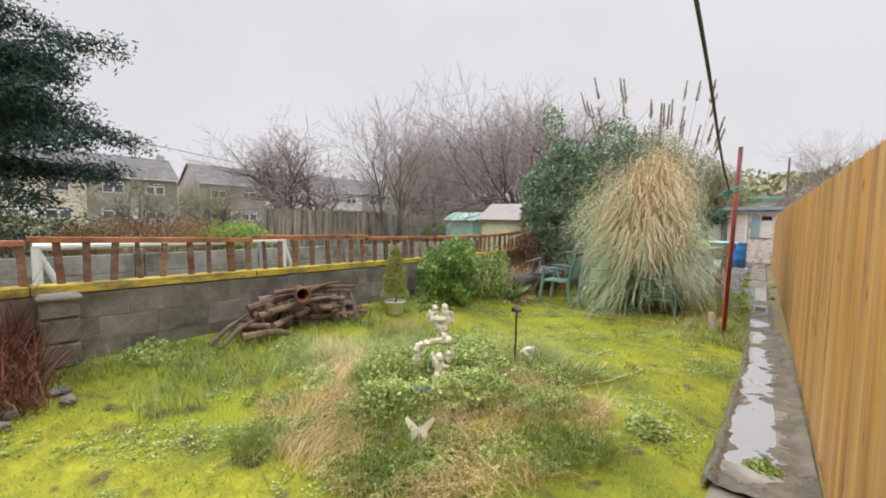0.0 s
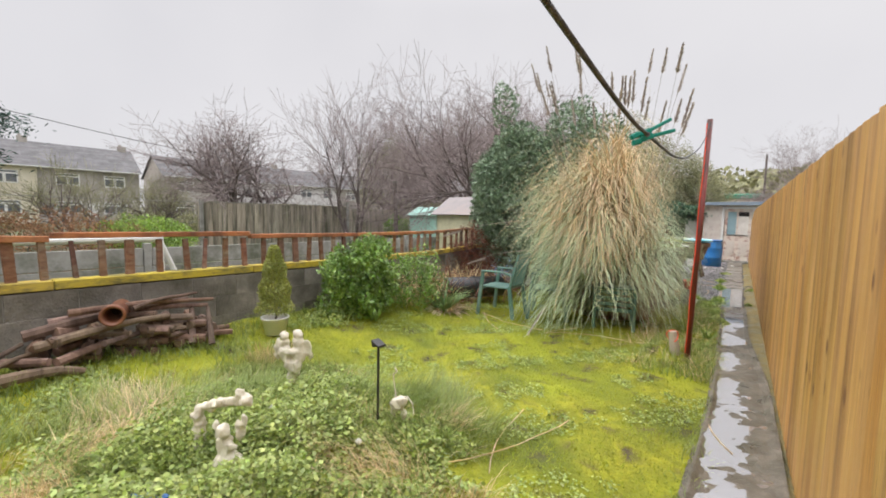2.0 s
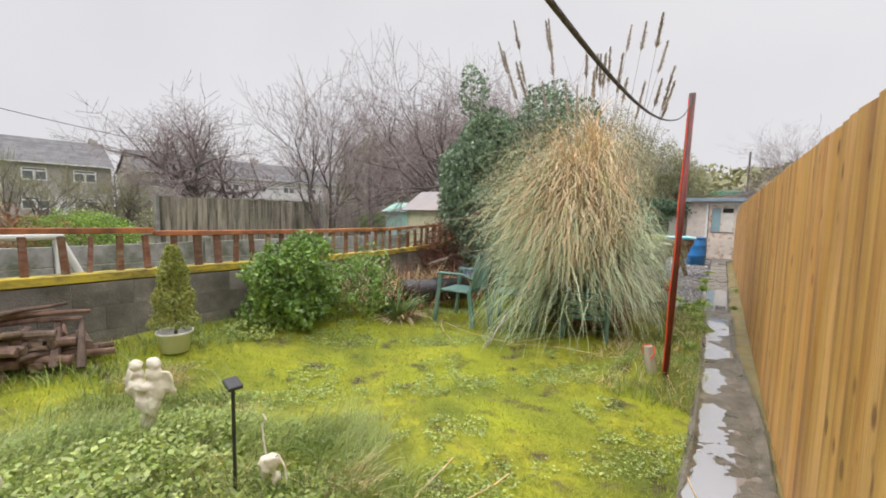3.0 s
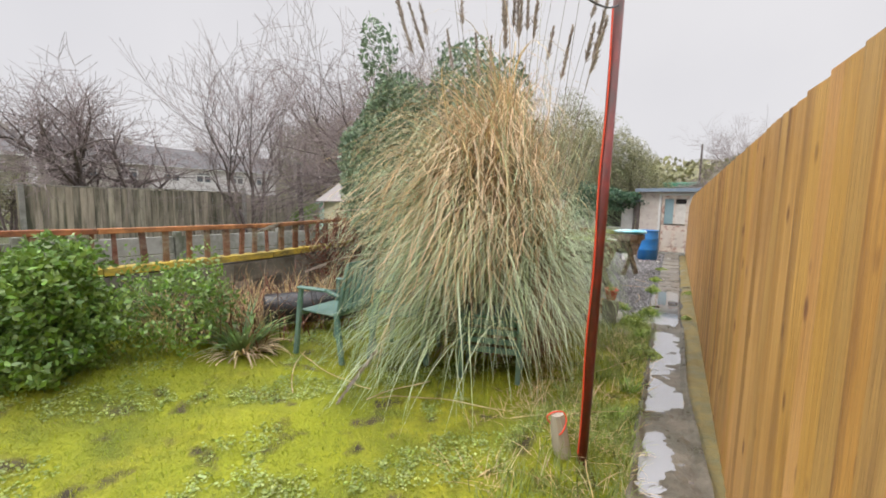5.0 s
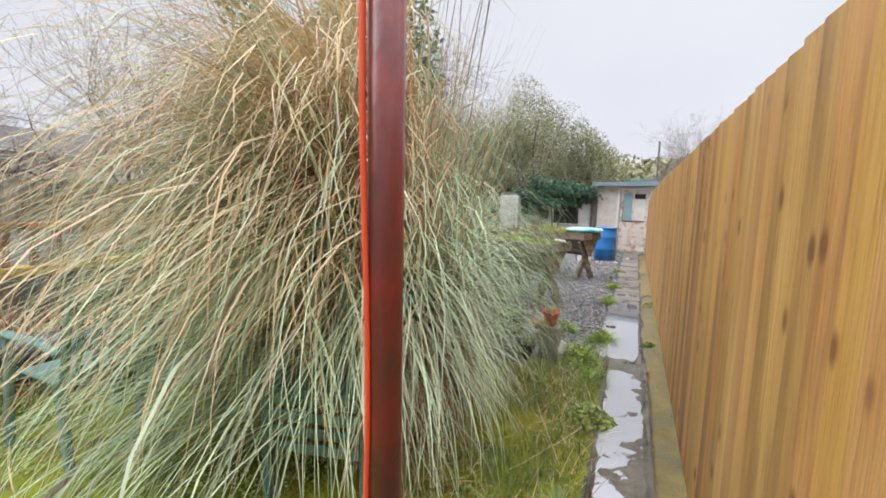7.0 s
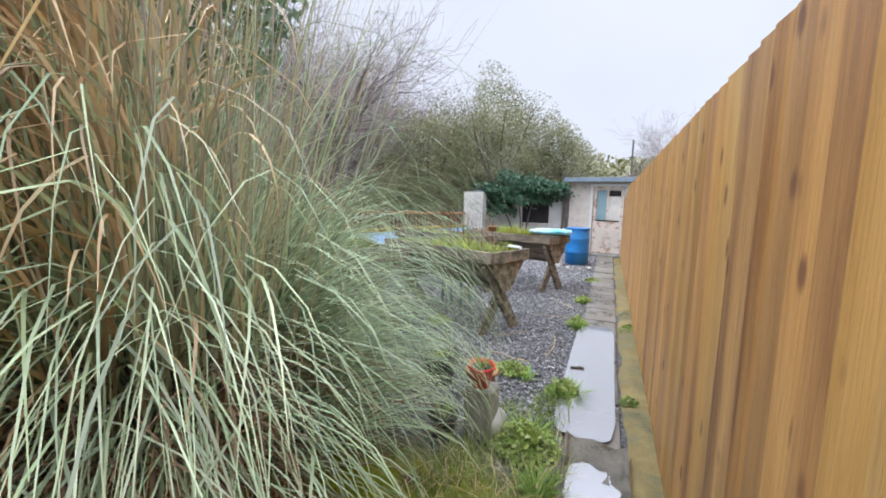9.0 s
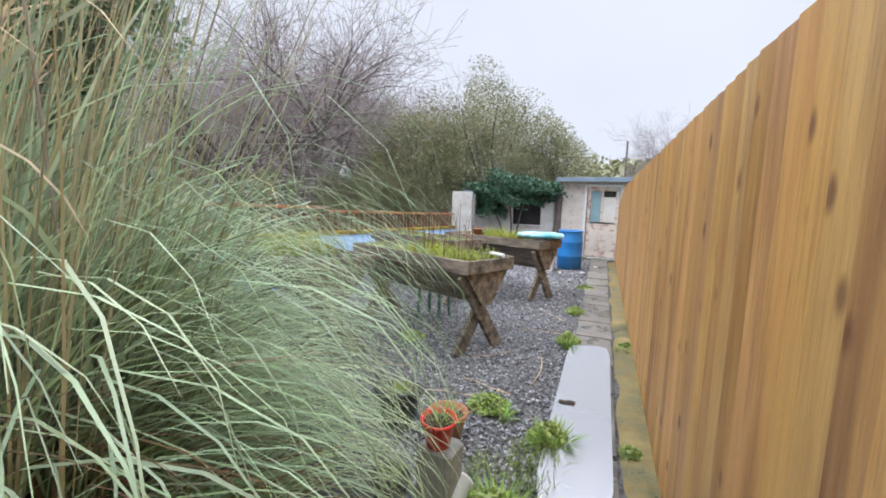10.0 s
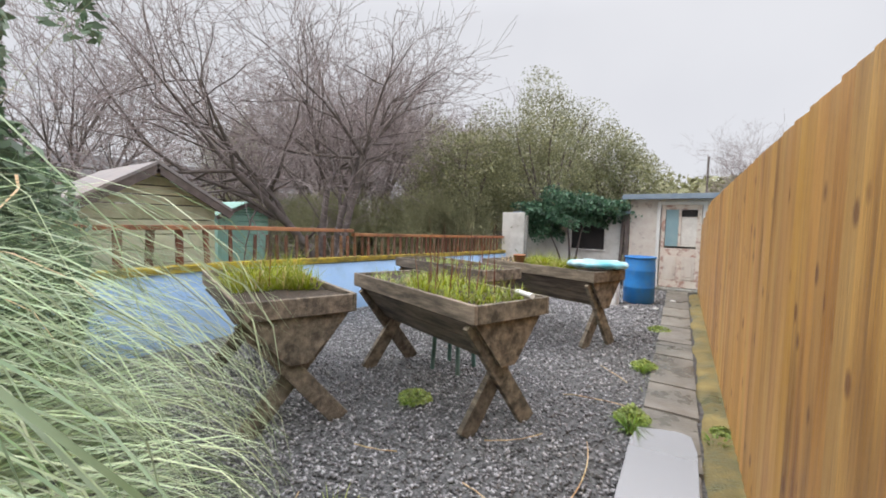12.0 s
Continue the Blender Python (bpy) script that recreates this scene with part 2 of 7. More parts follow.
M_BARK = mat("bare_bark", (0.095, 0.076, 0.07), (0.19, 0.157, 0.145), scale=6, rough=0.9, bump=0.5, fine=25)
M_TWIG = mat("winter_twigs", (0.24, 0.19, 0.185), (0.39, 0.325, 0.32), scale=2, rough=0.9, bump=0, island=0.25)
M_TWIGG = mat("greenish_twigs", (0.22, 0.22, 0.11), (0.34, 0.33, 0.19), scale=2, rough=0.9, bump=0, island=0.3)


def leafmat(name, a, b, island=0.35, scale=2.0, rough=0.5, tr=0.25):
    return mat(name, a, b, scale=scale, rough=rough, bump=0, island=island, translucent=tr)


M_GRASS = leafmat("mossy_lawn_grass", (0.19, 0.25, 0.012), (0.38, 0.41, 0.012), island=0.3, scale=1.1, tr=0.35)
M_LONGGRASS = leafmat("long_grass", (0.17, 0.24, 0.04), (0.32, 0.38, 0.10), scale=1.5)
M_STRAW = leafmat("dead_straw_grass", (0.58, 0.43, 0.20), (0.74, 0.58, 0.33), scale=2)
M_WEED = leafmat("weed_leaves", (0.25, 0.33, 0.075), (0.44, 0.52, 0.16), scale=3)
M_LAUREL = leafmat("laurel_leaves", (0.14, 0.215, 0.13), (0.27, 0.37, 0.235), scale=2, rough=0.35, tr=0.15)
M_BUSH = leafmat("glossy_bush_leaves", (0.10, 0.19, 0.04), (0.27, 0.42, 0.08), scale=3, rough=0.35, tr=0.15)
M_SPRUCE = leafmat("dark_conifer_needles", (0.022, 0.06, 0.045), (0.055, 0.12, 0.09), scale=1.5, rough=0.6, tr=0.05)
M_YEWGOLD = leafmat("yellow_green_conifer", (0.28, 0.32, 0.06), (0.45, 0.47, 0.13), scale=6)
M_PAMPAS = leafmat("pampas_green_blades", (0.31, 0.43, 0.24), (0.66, 0.75, 0.50), island=0.45, scale=0.8, rough=0.5, tr=0.25)
M_PAMPASD = leafmat("pampas_dead_blades", (0.50, 0.34, 0.17), (0.78, 0.63, 0.40), scale=1.5, rough=0.7, tr=0.15)
M_REED = leafmat("dry_upright_reeds", (0.34, 0.31, 0.17), (0.52, 0.47, 0.29), scale=1.0, rough=0.7, tr=0.2)
M_THATCH = leafmat("old_brown_thatch", (0.15, 0.085, 0.045), (0.34, 0.22, 0.125), scale=2.0, rough=0.8, tr=0.1)
M_PLUME = leafmat("pampas_plumes", (0.36, 0.30, 0.27), (0.54, 0.47, 0.42), scale=4, rough=0.8)
M_BROWNLEAF = leafmat("dead_brown_stems", (0.13, 0.045, 0.025), (0.24, 0.1, 0.06), scale=4, rough=0.8, tr=0.1)
M_STRAP = leafmat("green_strap_leaves", (0.17, 0.29, 0.09), (0.30, 0.42, 0.17), scale=3, rough=0.4)
M_BRACKEN = leafmat("rusty_bracken", (0.26, 0.13, 0.06), (0.42, 0.24, 0.12), scale=1.5, rough=0.8)
M_WINDOW = mat("house_window_glass", (0.10, 0.11, 0.125), (0.16, 0.17, 0.19), rough=0.1, bump=0)
M_IVY = leafmat("dark_ivy", (0.05, 0.12, 0.065), (0.11, 0.22, 0.125), scale=3, rough=0.4, tr=0.1)
# leaf tone raised to carry some of the haze over the far trees
M_FARGREEN = leafmat("far_evergreen", (0.20, 0.205, 0.10), (0.37, 0.36, 0.18), scale=0.8, tr=0.1)
M_LIME = leafmat("bright_hedge_leaves", (0.19, 0.33, 0.04), (0.33, 0.47, 0.09), scale=2)
M_HILL = mat("wooded_hillside", (0.07, 0.065, 0.055), (0.12, 0.11, 0.09), scale=0.3, rough=0.95, bump=0.5, fine=1)


def water_mat():
    m = bpy.data.materials.new("puddle_water")
    m.use_nodes = True
    b = m.node_tree.nodes["Principled BSDF"]
    # pale part-metal base: adds reflected sky brightness beyond what water gives
    b.inputs["Base Color"].default_value = (0.52, 0.52, 0.53, 1)
    b.inputs["Roughness"].default_value = 0.04
    b.inputs["Metallic"].default_value = 0.7
    return m


M_WATER = water_mat()


def ground_mat():
    m = bpy.data.materials.new("lawn_earth_and_gravel_bed")
    m.use_nodes = True
    nt = m.node_tree
    N, L = nt.nodes, nt.links
    bsdf = N["Principled BSDF"]
    bsdf.inputs["Roughness"].default_value = 0.85
    pos = N.new("ShaderNodeNewGeometry").outputs["Position"]
    sep = N.new("ShaderNodeSeparateXYZ")
    L.new(pos, sep.inputs[0])

    def noise_ramp(scale, p0, c0, p1, c1):
        n = N.new("ShaderNodeTexNoise")
        n.inputs["Scale"].default_value, n.inputs["Detail"].default_value = scale, 6
        L.new(pos, n.inputs["Vector"])
        r = N.new("ShaderNodeValToRGB")
        r.color_ramp.elements[0].position, r.color_ramp.elements[0].color = p0, c0
        r.color_ramp.elements[1].position, r.color_ramp.elements[1].color = p1, c1
        L.new(n.outputs["Fac"], r.inputs["Fac"])
        return n, r

    def mix(f, a, b):
        x = N.new("ShaderNodeMix")
        x.data_type = "RGBA"
        L.new(f, x.inputs[0])
        L.new(a, x.inputs[6])
        L.new(b, x.inputs[7])
        return x.outputs[2]

    _, lawn = noise_ramp(1.2, 0.38, (0.11, 0.14, 0.012, 1), 0.62, (0.30, 0.33, 0.012, 1))
    _, earth = noise_ramp(3, 0.35, (0.04, 0.03, 0.018, 1), 0.65, (0.11, 0.09, 0.04, 1))
    _, patch = noise_ramp(4.5, 0.56, (0, 0, 0, 1), 0.68, (1, 1, 1, 1))
    _, moss = noise_ramp(0.9, 0.44, (0, 0, 0, 1), 0.6, (1, 1, 1, 1))
    _, gold = noise_ramp(9, 0.4, (0.22, 0.23, 0.014, 1), 0.62, (0.36, 0.35, 0.018, 1))
    col = mix(moss.outputs["Color"], lawn.outputs["Color"], gold.outputs["Color"])
    col = mix(patch.outputs["Color"], col, earth.outputs["Color"])
    _, grav = noise_ramp(40, 0.35, (0.06, 0.06, 0.06, 1), 0.65, (0.17, 0.17, 0.17, 1))
    n, _ = noise_ramp(2, 0, (0, 0, 0, 1), 1, (1, 1, 1, 1))
    ad = N.new("ShaderNodeMath")
    ad.operation = "ADD"
    L.new(sep.outputs["Y"], ad.inputs[0])
    L.new(n.outputs["Fac"], ad.inputs[1])
    mr = N.new("ShaderNodeMapRange")
    mr.inputs["From Min"].default_value, mr.inputs["From Max"].default_value = 9.3, 9.6
    L.new(ad.outputs[0], mr.inputs["Value"])
    col = mix(mr.outputs[0], col, grav.outputs["Color"])
    # rough land beyond the garden wall and past the garden
    mr2 = N.new("ShaderNodeMapRange")
    mr2.inputs["From Min"].default_value, mr2.inputs["From Max"].default_value = -5.4, -5.0
    mr2.inputs["To Min"].default_value, mr2.inputs["To Max"].default_value = 1, 0
    L.new(sep.outputs["X"], mr2.inputs["Value"])
    _, wild = noise_ramp(0.4, 0.4, (0.05, 0.07, 0.02, 1), 0.6, (0.11, 0.10, 0.05, 1))
    col = mix(mr2.outputs[0], col, wild.outputs["Color"])
    mr3 = N.new("ShaderNodeMapRange")
    mr3.inputs["From Min"].default_value, mr3.inputs["From Max"].default_value = 20, 24
    L.new(sep.outputs["Y"], mr3.inputs["Value"])
    col = mix(mr3.outputs[0], col, wild.outputs["Color"])
    L.new(col, bsdf.inputs["Base Color"])
    fb = N.new("ShaderNodeTexNoise")
    fb.inputs["Scale"].default_value, fb.inputs["Detail"].default_value = 45, 5
    L.new(pos, fb.inputs["Vector"])
    bp = N.new("ShaderNodeBump")
    bp.inputs["Strength"].default_value, bp.inputs["Distance"].default_value = 0.9, 0.02
    L.new(fb.outputs["Fac"], bp.inputs["Height"])
    L.new(bp.outputs["Normal"], bsdf.inputs["Normal"])
    return m


M_GROUND = ground_mat()


# ---- helpers for building ----
def thing(name, label, category, loc=(0, 0, 0), rz=0.0, group="", kind=""):
    e = new(name)
    e.empty_display_size = 0.1
    e.location = loc
    e.rotation_euler = (0, 0, radians(rz))
    return tagged(e, label, category, group, kind)


def part(name, bm, material, parent=None, label="", smooth=False, kind=""):
    me = bpy.data.meshes.new(name)
    bm.to_mesh(me)
    bm.free()
    me.materials.append(material)
    if smooth:
        me.polygons.foreach_set("use_smooth", [True] * len(me.polygons))
    ob = new(name, me)
    ob.parent = parent
    return tagged(ob, label, kind=kind)


def piece(name, me, parent, m):
    ob = new(name, me)
    ob.parent = parent
    ob.matrix_basis = m
    return ob


def mesh_np(name, verts, faces, material, parent=None, smooth=False, label="", kind=""):
    """A mesh from arrays; faces is (F, k)."""
    me = bpy.data.meshes.new(name)
    faces = np.asarray(faces, dtype=np.int32)
    k = faces.shape[1]
    me.vertices.add(len(verts))
    me.vertices.foreach_set("co", np.asarray(verts, dtype=np.float32).ravel())
    me.loops.add(faces.size)
    me.loops.foreach_set("vertex_index", faces.ravel())
    me.polygons.add(len(faces))
    me.polygons.foreach_set("loop_start", np.arange(0, faces.size, k, dtype=np.int32))
    me.polygons.foreach_set("loop_total", np.full(len(faces), k, dtype=np.int32))
    if smooth:
        me.polygons.foreach_set("use_smooth", np.ones(len(faces), dtype=bool))
    me.update(calc_edges=True)
    me.materials.append(material)
    ob = new(name, me)
    ob.parent = parent
    return tagged(ob, label, kind=kind)


def box(bm, centre, size, m=None, bevel=0.0):
    r = bmesh.ops.create_cube(bm, size=1.0, matrix=Matrix.Translation(centre) @ (m or Matrix()) @ Matrix.Diagonal((*size, 1)))
    if bevel > 0:
        es = list({e for v in r["verts"] for e in v.link_edges})
        bmesh.ops.bevel(bm, geom=es, offset=bevel, segments=1, affect="EDGES")
    return bm


def boxes(*items, bevel=0.0):
    bm = bmesh.new()
    for it in items:
        box(bm, it[0], it[1], it[2] if len(it) > 2 else None, bevel)
    return bm


def rod(bm, p, q, r, r2=None, n=8):
    p, q = Vector(p), Vector(q)
    d = q - p
    m = Matrix.Translation((p + q) / 2) @ d.to_track_quat("Z", "Y").to_matrix().to_4x4()
    bmesh.ops.create_cone(bm, cap_ends=True, segments=n, radius1=r, radius2=r if r2 is None else r2, depth=d.length, matrix=m)
    return bm


def beam(bm, p, q, w, h, up=(0, 0, 1), bevel=0.003):
    """A straight timber of section w by h from p to q."""
    p, q = Vector(p), Vector(q)
    x = (q - p).normalized()
    y = Vector(up).cross(x).normalized()
    z = x.cross(y)
    m = Matrix((x, y, z)).transposed().to_4x4()
    return box(bm, (p + q) / 2, ((q - p).length, w, h), m, bevel)


def lathe(prof, n=20, bm=None):
    """Turn a profile of (radius, z) about the z axis."""
    bm = bm or bmesh.new()
    rings = [[bm.verts.new((r * math.cos(2 * math.pi * i / n), r * math.sin(2 * math.pi * i / n), z)) for i in range(n)] for r, z in prof]
    for a, b in zip(rings, rings[1:]):
        for i in range(n):
            bm.faces.new((a[i], a[(i + 1) % n], b[(i + 1) % n], b[i]))
    return bm


def tubes(segs, sides=4):
    """Verts and faces for many tapered tubes; segs rows: p(3), q(3), r0, r1."""
    s = np.asarray(segs, dtype=float)
    p, q, r0, r1 = s[:, :3], s[:, 3:6], s[:, 6], s[:, 7]
    d = q - p
    d /= np.linalg.norm(d, axis=1)[:, None] + 1e-9
    ref = np.where(np.abs(d[:, 2:3]) < 0.9, [[0, 0, 1.0]], [[1.0, 0, 0]])
    u = np.cross(d, ref)
    u /= np.linalg.norm(u, axis=1)[:, None]
    v = np.cross(d, u)
    a = np.arange(sides) * 2 * np.pi / sides
    ring = np.cos(a)[None, :, None] * u[:, None] + np.sin(a)[None, :, None] * v[:, None]
    lo = p[:, None] + ring * r0[:, None, None]
    hi = q[:, None] + ring * r1[:, None, None]
    verts = np.stack([lo, hi], 1).reshape(-1, 3)
    base = np.arange(len(s))[:, None] * 2 * sides
    i = np.arange(sides)
    j = (i + 1) % sides
    f = np.stack([base + i, base + j, base + sides + j, base + sides + i], -1).reshape(-1, 4)
    return verts, f


def blades(roots, az, length, lean, droop, width, segs=4, twist=0.3, curl=0.0, power=1.3):
    """Strips of grass: each starts lean radians off the vertical and bends by droop radians towards its tip; curl: how far it veers."""
    n = len(roots)
    k = np.arange(segs + 1) / segs
    th = lean[:, None] + droop[:, None] * k[None] ** power
    step = (length / segs)[:, None]
    turn = az[:, None] + rng.normal(0, 1, (n, 1)) * curl * k[None]
    d = np.stack([np.cos(turn) * np.sin(th), np.sin(turn) * np.sin(th), np.cos(th)], -1) * step[..., None]
    c = roots[:, None] + np.concatenate([np.zeros((n, 1, 3)), np.cumsum((d[:, 1:] + d[:, :-1]) / 2, 1)], 1)
    a2 = az + np.pi / 2 + rng.normal(0, twist, n)
    side = np.stack([np.cos(a2), np.sin(a2), np.zeros(n)], -1)
    w = (width[:, None] * (1 - 0.92 * k[None] ** 2) / 2)[..., None]
    verts = np.stack([c - side[:, None] * w, c + side[:, None] * w], 2).reshape(-1, 3)
    base = (np.arange(n) * (segs + 1) * 2)[:, None] + (np.arange(segs) * 2)[None]
    f = np.stack([base, base + 1, base + 3, base + 2], -1).reshape(-1, 4)
    return verts, f


def leaves(centres, size, aspect=0.5, flat=0.0):
    """One folded leaf at each centre, turned at random; flat: how far they lie level."""
    n = len(centres)
    d = rng.normal(size=(n, 3))
    d[:, 2] *= 1 - flat
    d /= np.linalg.norm(d, axis=1)[:, None]
    r = rng.normal(size=(n, 3))
    s = np.cross(d, r)
    if flat > 0:
        s[:, 2] *= 1 - flat
    s /= np.linalg.norm(s, axis=1)[:, None]
    nrm = np.cross(d, s)
    sz = (np.asarray(size) * rng.uniform(0.6, 1.3, n))[:, None]
    a = centres - d * sz / 2
    b = centres + d * sz / 2
    l = centres - s * sz * aspect / 2 + nrm * sz * 0.08
    rr = centres + s * sz * aspect / 2 + nrm * sz * 0.08
    verts = np.stack([a, l, b, rr], 1).reshape(-1, 3)
    return verts, np.arange(n * 4).reshape(n, 4)


def branching(seed, height, spread=0.5, stems=3, levels=5, kids=3, radius=0.09, wiggle=0.11, up=0.25, first=0.3, shrink=0.72):
    """Limbs and twigs of a bare tree as tube rows: (thick, thin)."""
    r = np.random.default_rng(seed)
    thick, thin = [], []

    def grow(p, d, ln, rad, lv):
        steps = 4 if lv < 3 else 3
        for i in range(steps):
            d = d + r.normal(0, wiggle, 3) + np.array([0, 0, up * 0.3])
            d /= np.linalg.norm(d)
            q = p + d * ln / steps
            rad2 = rad * (0.86 if lv else 0.92)
            (thick if lv < 3 else thin).append((*p, *q, rad, rad2))
            p, rad = q, rad2
            if lv < levels and i >= (1 if lv == 0 else 0):
                for _ in range(kids if i == steps - 1 else 1):
                    k = d + r.normal(0, spread, 3)
                    k[2] += up
                    k /= np.linalg.norm(k)
                    grow(p, k, ln * shrink * r.uniform(0.75, 1.15), rad * 0.62, lv + 1)

    for s in range(stems):
        a = 2 * math.pi * (s + r.uniform(-0.3, 0.3)) / max(stems, 1)
        lean = 0.0 if stems == 1 else r.uniform(0.2, 0.5)
        d = np.array([math.cos(a) * lean, math.sin(a) * lean, 1.0])
        grow(np.array([math.cos(a), math.sin(a), 0]) * (0.0 if stems == 1 else 0.12), d / np.linalg.norm(d), height * first, radius, 0)
    thick, thin = np.array(thick), np.array(thin)
    s = height / max(thick[:, 5].max(), thin[:, 5].max())
    thick[:, :6] *= s
    thin[:, :6] *= s
    return thick, thin


def smooth01(x, a, b):
    t = np.clip((np.asarray(x, dtype=float) - a) / (b - a), 0, 1)
    return t * t * (3 - 2 * t)


def lumps(x, y, f, seed=0.0):
    return (np.sin(x * f * 1.3 + seed) * np.cos(y * f * 1.1 - seed * 2) + np.sin(x * f * 2.7 - y * f * 1.9 + seed) * 0.5
            + np.cos(x * f * 4.9 + y * f * 5.3 + seed * 3) * 0.25)


# ---- the plan ----
MOUND = (-1.75, 2.45)


def fence_x(y):
    return 0.836 - 0.085 * np.asarray(y, dtype=float)


def path_x(y):
    """The left edge of the path."""
    return np.interp(y, [-3, 2.5, 5.3, 9, 11.5, 13.8, 16.8, 19], [0.22, 0.12, -0.02, -0.38, -0.68, -0.88, -1.15, -1.35])


def strip_w(y):
    """Width of the mossy strip between slabs and fence."""
    return 0.035 + 0.12 * smooth01(y, 5.5, 8.0)


def wall_x(y):
    """The garden face of the long wall."""
    return np.interp(y, [-4, 0, 11, 19], [-3.62, -3.98, -4.92, -5.05])


def wall_z(y):
    return np.interp(y, [-4, 0, 6.6, 10, 12.4, 18], [0.86, 0.86, 0.77, 0.88, 0.83, 0.70])


def ground_z(x, y):
    x, y = np.asarray(x, dtype=float), np.asarray(y, dtype=float)
    inside = (x > -5.6) & (x < 0.9) & (y > -4) & (y < 19)
    h = 0.19 * smooth01(-x, 2.4, 4.0) * smooth01(-y, -7.5, -5.0)
    h = h + 0.16 * np.exp(-(((x - MOUND[0]) / 0.95) ** 2 + ((y - MOUND[1]) / 1.05) ** 2) ** 1.5)
    edge = smooth01(path_x(y) - x, 0.0, 0.3)
    h = h + 0.17 * np.exp(-((x + 0.5) ** 2 + (y - 6.25) ** 2) / 0.06)
    h = h + 0.014 * lumps(x, y, 2.6) * edge * smooth01(-y, -9.6, -9.0) + 0.006 * lumps(x, y, 9, 2) * edge
    h = np.where(inside, h, 0)
    h = h - 0.012 * (1 - edge) * (y < 19)
    far = smooth01(y, 60, 170) * 16 * (0.6 + 0.4 * np.sin(x * 0.012 + 1)) * smooth01(x, -220, 40)
    return h + far


def ground():
    xs = np.concatenate([[-900, -500, -300, -200, -130, -90, -60, -40, -25, -16, -11, -8, -6.5], np.arange(-5.6, 0.95, 0.07), [1.3, 2.5, 6, 15, 30, 60, 120, 250, 500, 900]])
    ys = np.concatenate([[-900, -400, -150, -60, -25, -10, -5], np.arange(-3, 19.4, 0.09), [21, 25, 32, 42, 55, 70, 85, 100, 120, 140, 170, 220, 350, 600, 1000]])
    X, Y = np.meshgrid(xs, ys)
    v = np.stack([X, Y, ground_z(X, Y)], -1).reshape(-1, 3)
    w = len(xs)
    i = (np.arange(len(ys) - 1)[:, None] * w + np.arange(w - 1)[None]).ravel()
    f = np.stack([i, i + 1, i + w + 1, i + w], -1)
    g = mesh_np("ground", v, f, M_GROUND, smooth=True)
    return tagged(g, "mossy lawn, dark gravel bed and rough land in one sheet", "ground", kind="structure")


ground()


# ---- blocks, rails and boards ----
def block_mesh(name, size, material, bevel=0.006, seed=0, rough=0.0):
    bm = boxes(((0, 0, 0), size), bevel=bevel)
    if rough:
        r = random.Random(seed)
        for v in bm.verts:
            v.co += Vector((r.uniform(-1, 1), r.uniform(-1, 1), r.uniform(-1, 1))) * rough
    me = bpy.data.meshes.new(name)
    bm.to_mesh(me)
    bm.free()
    me.materials.append(material)
    return me


def along_wall(y, off=0.0, z=0.0):
    """A place on the wall's line and the turn that looks along it."""
    d = float(wall_x(y + 0.1) - wall_x(y - 0.1)) / 0.2
    a = math.atan2(1.0, d)
    n = Vector((-1, d, 0)).normalized()
    p = Vector((float(wall_x(y)), y, z)) + n * off
    return Matrix.Translation(p) @ Matrix.Rotation(a, 4, "Z")


def garden_wall():
    wall = thing("wall_west", "low concrete block garden wall with mossy damp blocks", "garden wall", kind="structure")
    for name, material, y0, y1, thick in (("wall_core", M_MORTAR, -3.5, 9.0, 0.17), ("blue_wall_face", M_BLUEWALL, 9.0, 18.6, 0.2)):
        ys = np.arange(y0, y1 + 0.01, 0.4)
        v, f = [], []
        for i, y in enumerate(ys):
            off = 0.001 if name == "wall_core" else 0.0
            m0, m1 = along_wall(y, off), along_wall(y, off + thick)
            top = float(wall_z(y)) - 0.09
            for m in (m0, m1):
                v += [(m.translation.x, m.translation.y, -0.15), (m.translation.x, m.translation.y, top)]
            if i:
                a, b = 4 * (i - 1), 4 * i
                f += [(a, b, b + 1, a + 1), (a + 3, b + 3, b + 2, a + 2), (a + 1, b + 1, b + 3, a + 3)]
        f += [(0, 1, 3, 2), (4 * len(ys) - 4, 4 * len(ys) - 2, 4 * len(ys) - 1, 4 * len(ys) - 3)]
        mesh_np(name, v, f, material, wall, label="pale blue painted wall face" if "blue" in name else "")
    return wall


WALL = garden_wall()


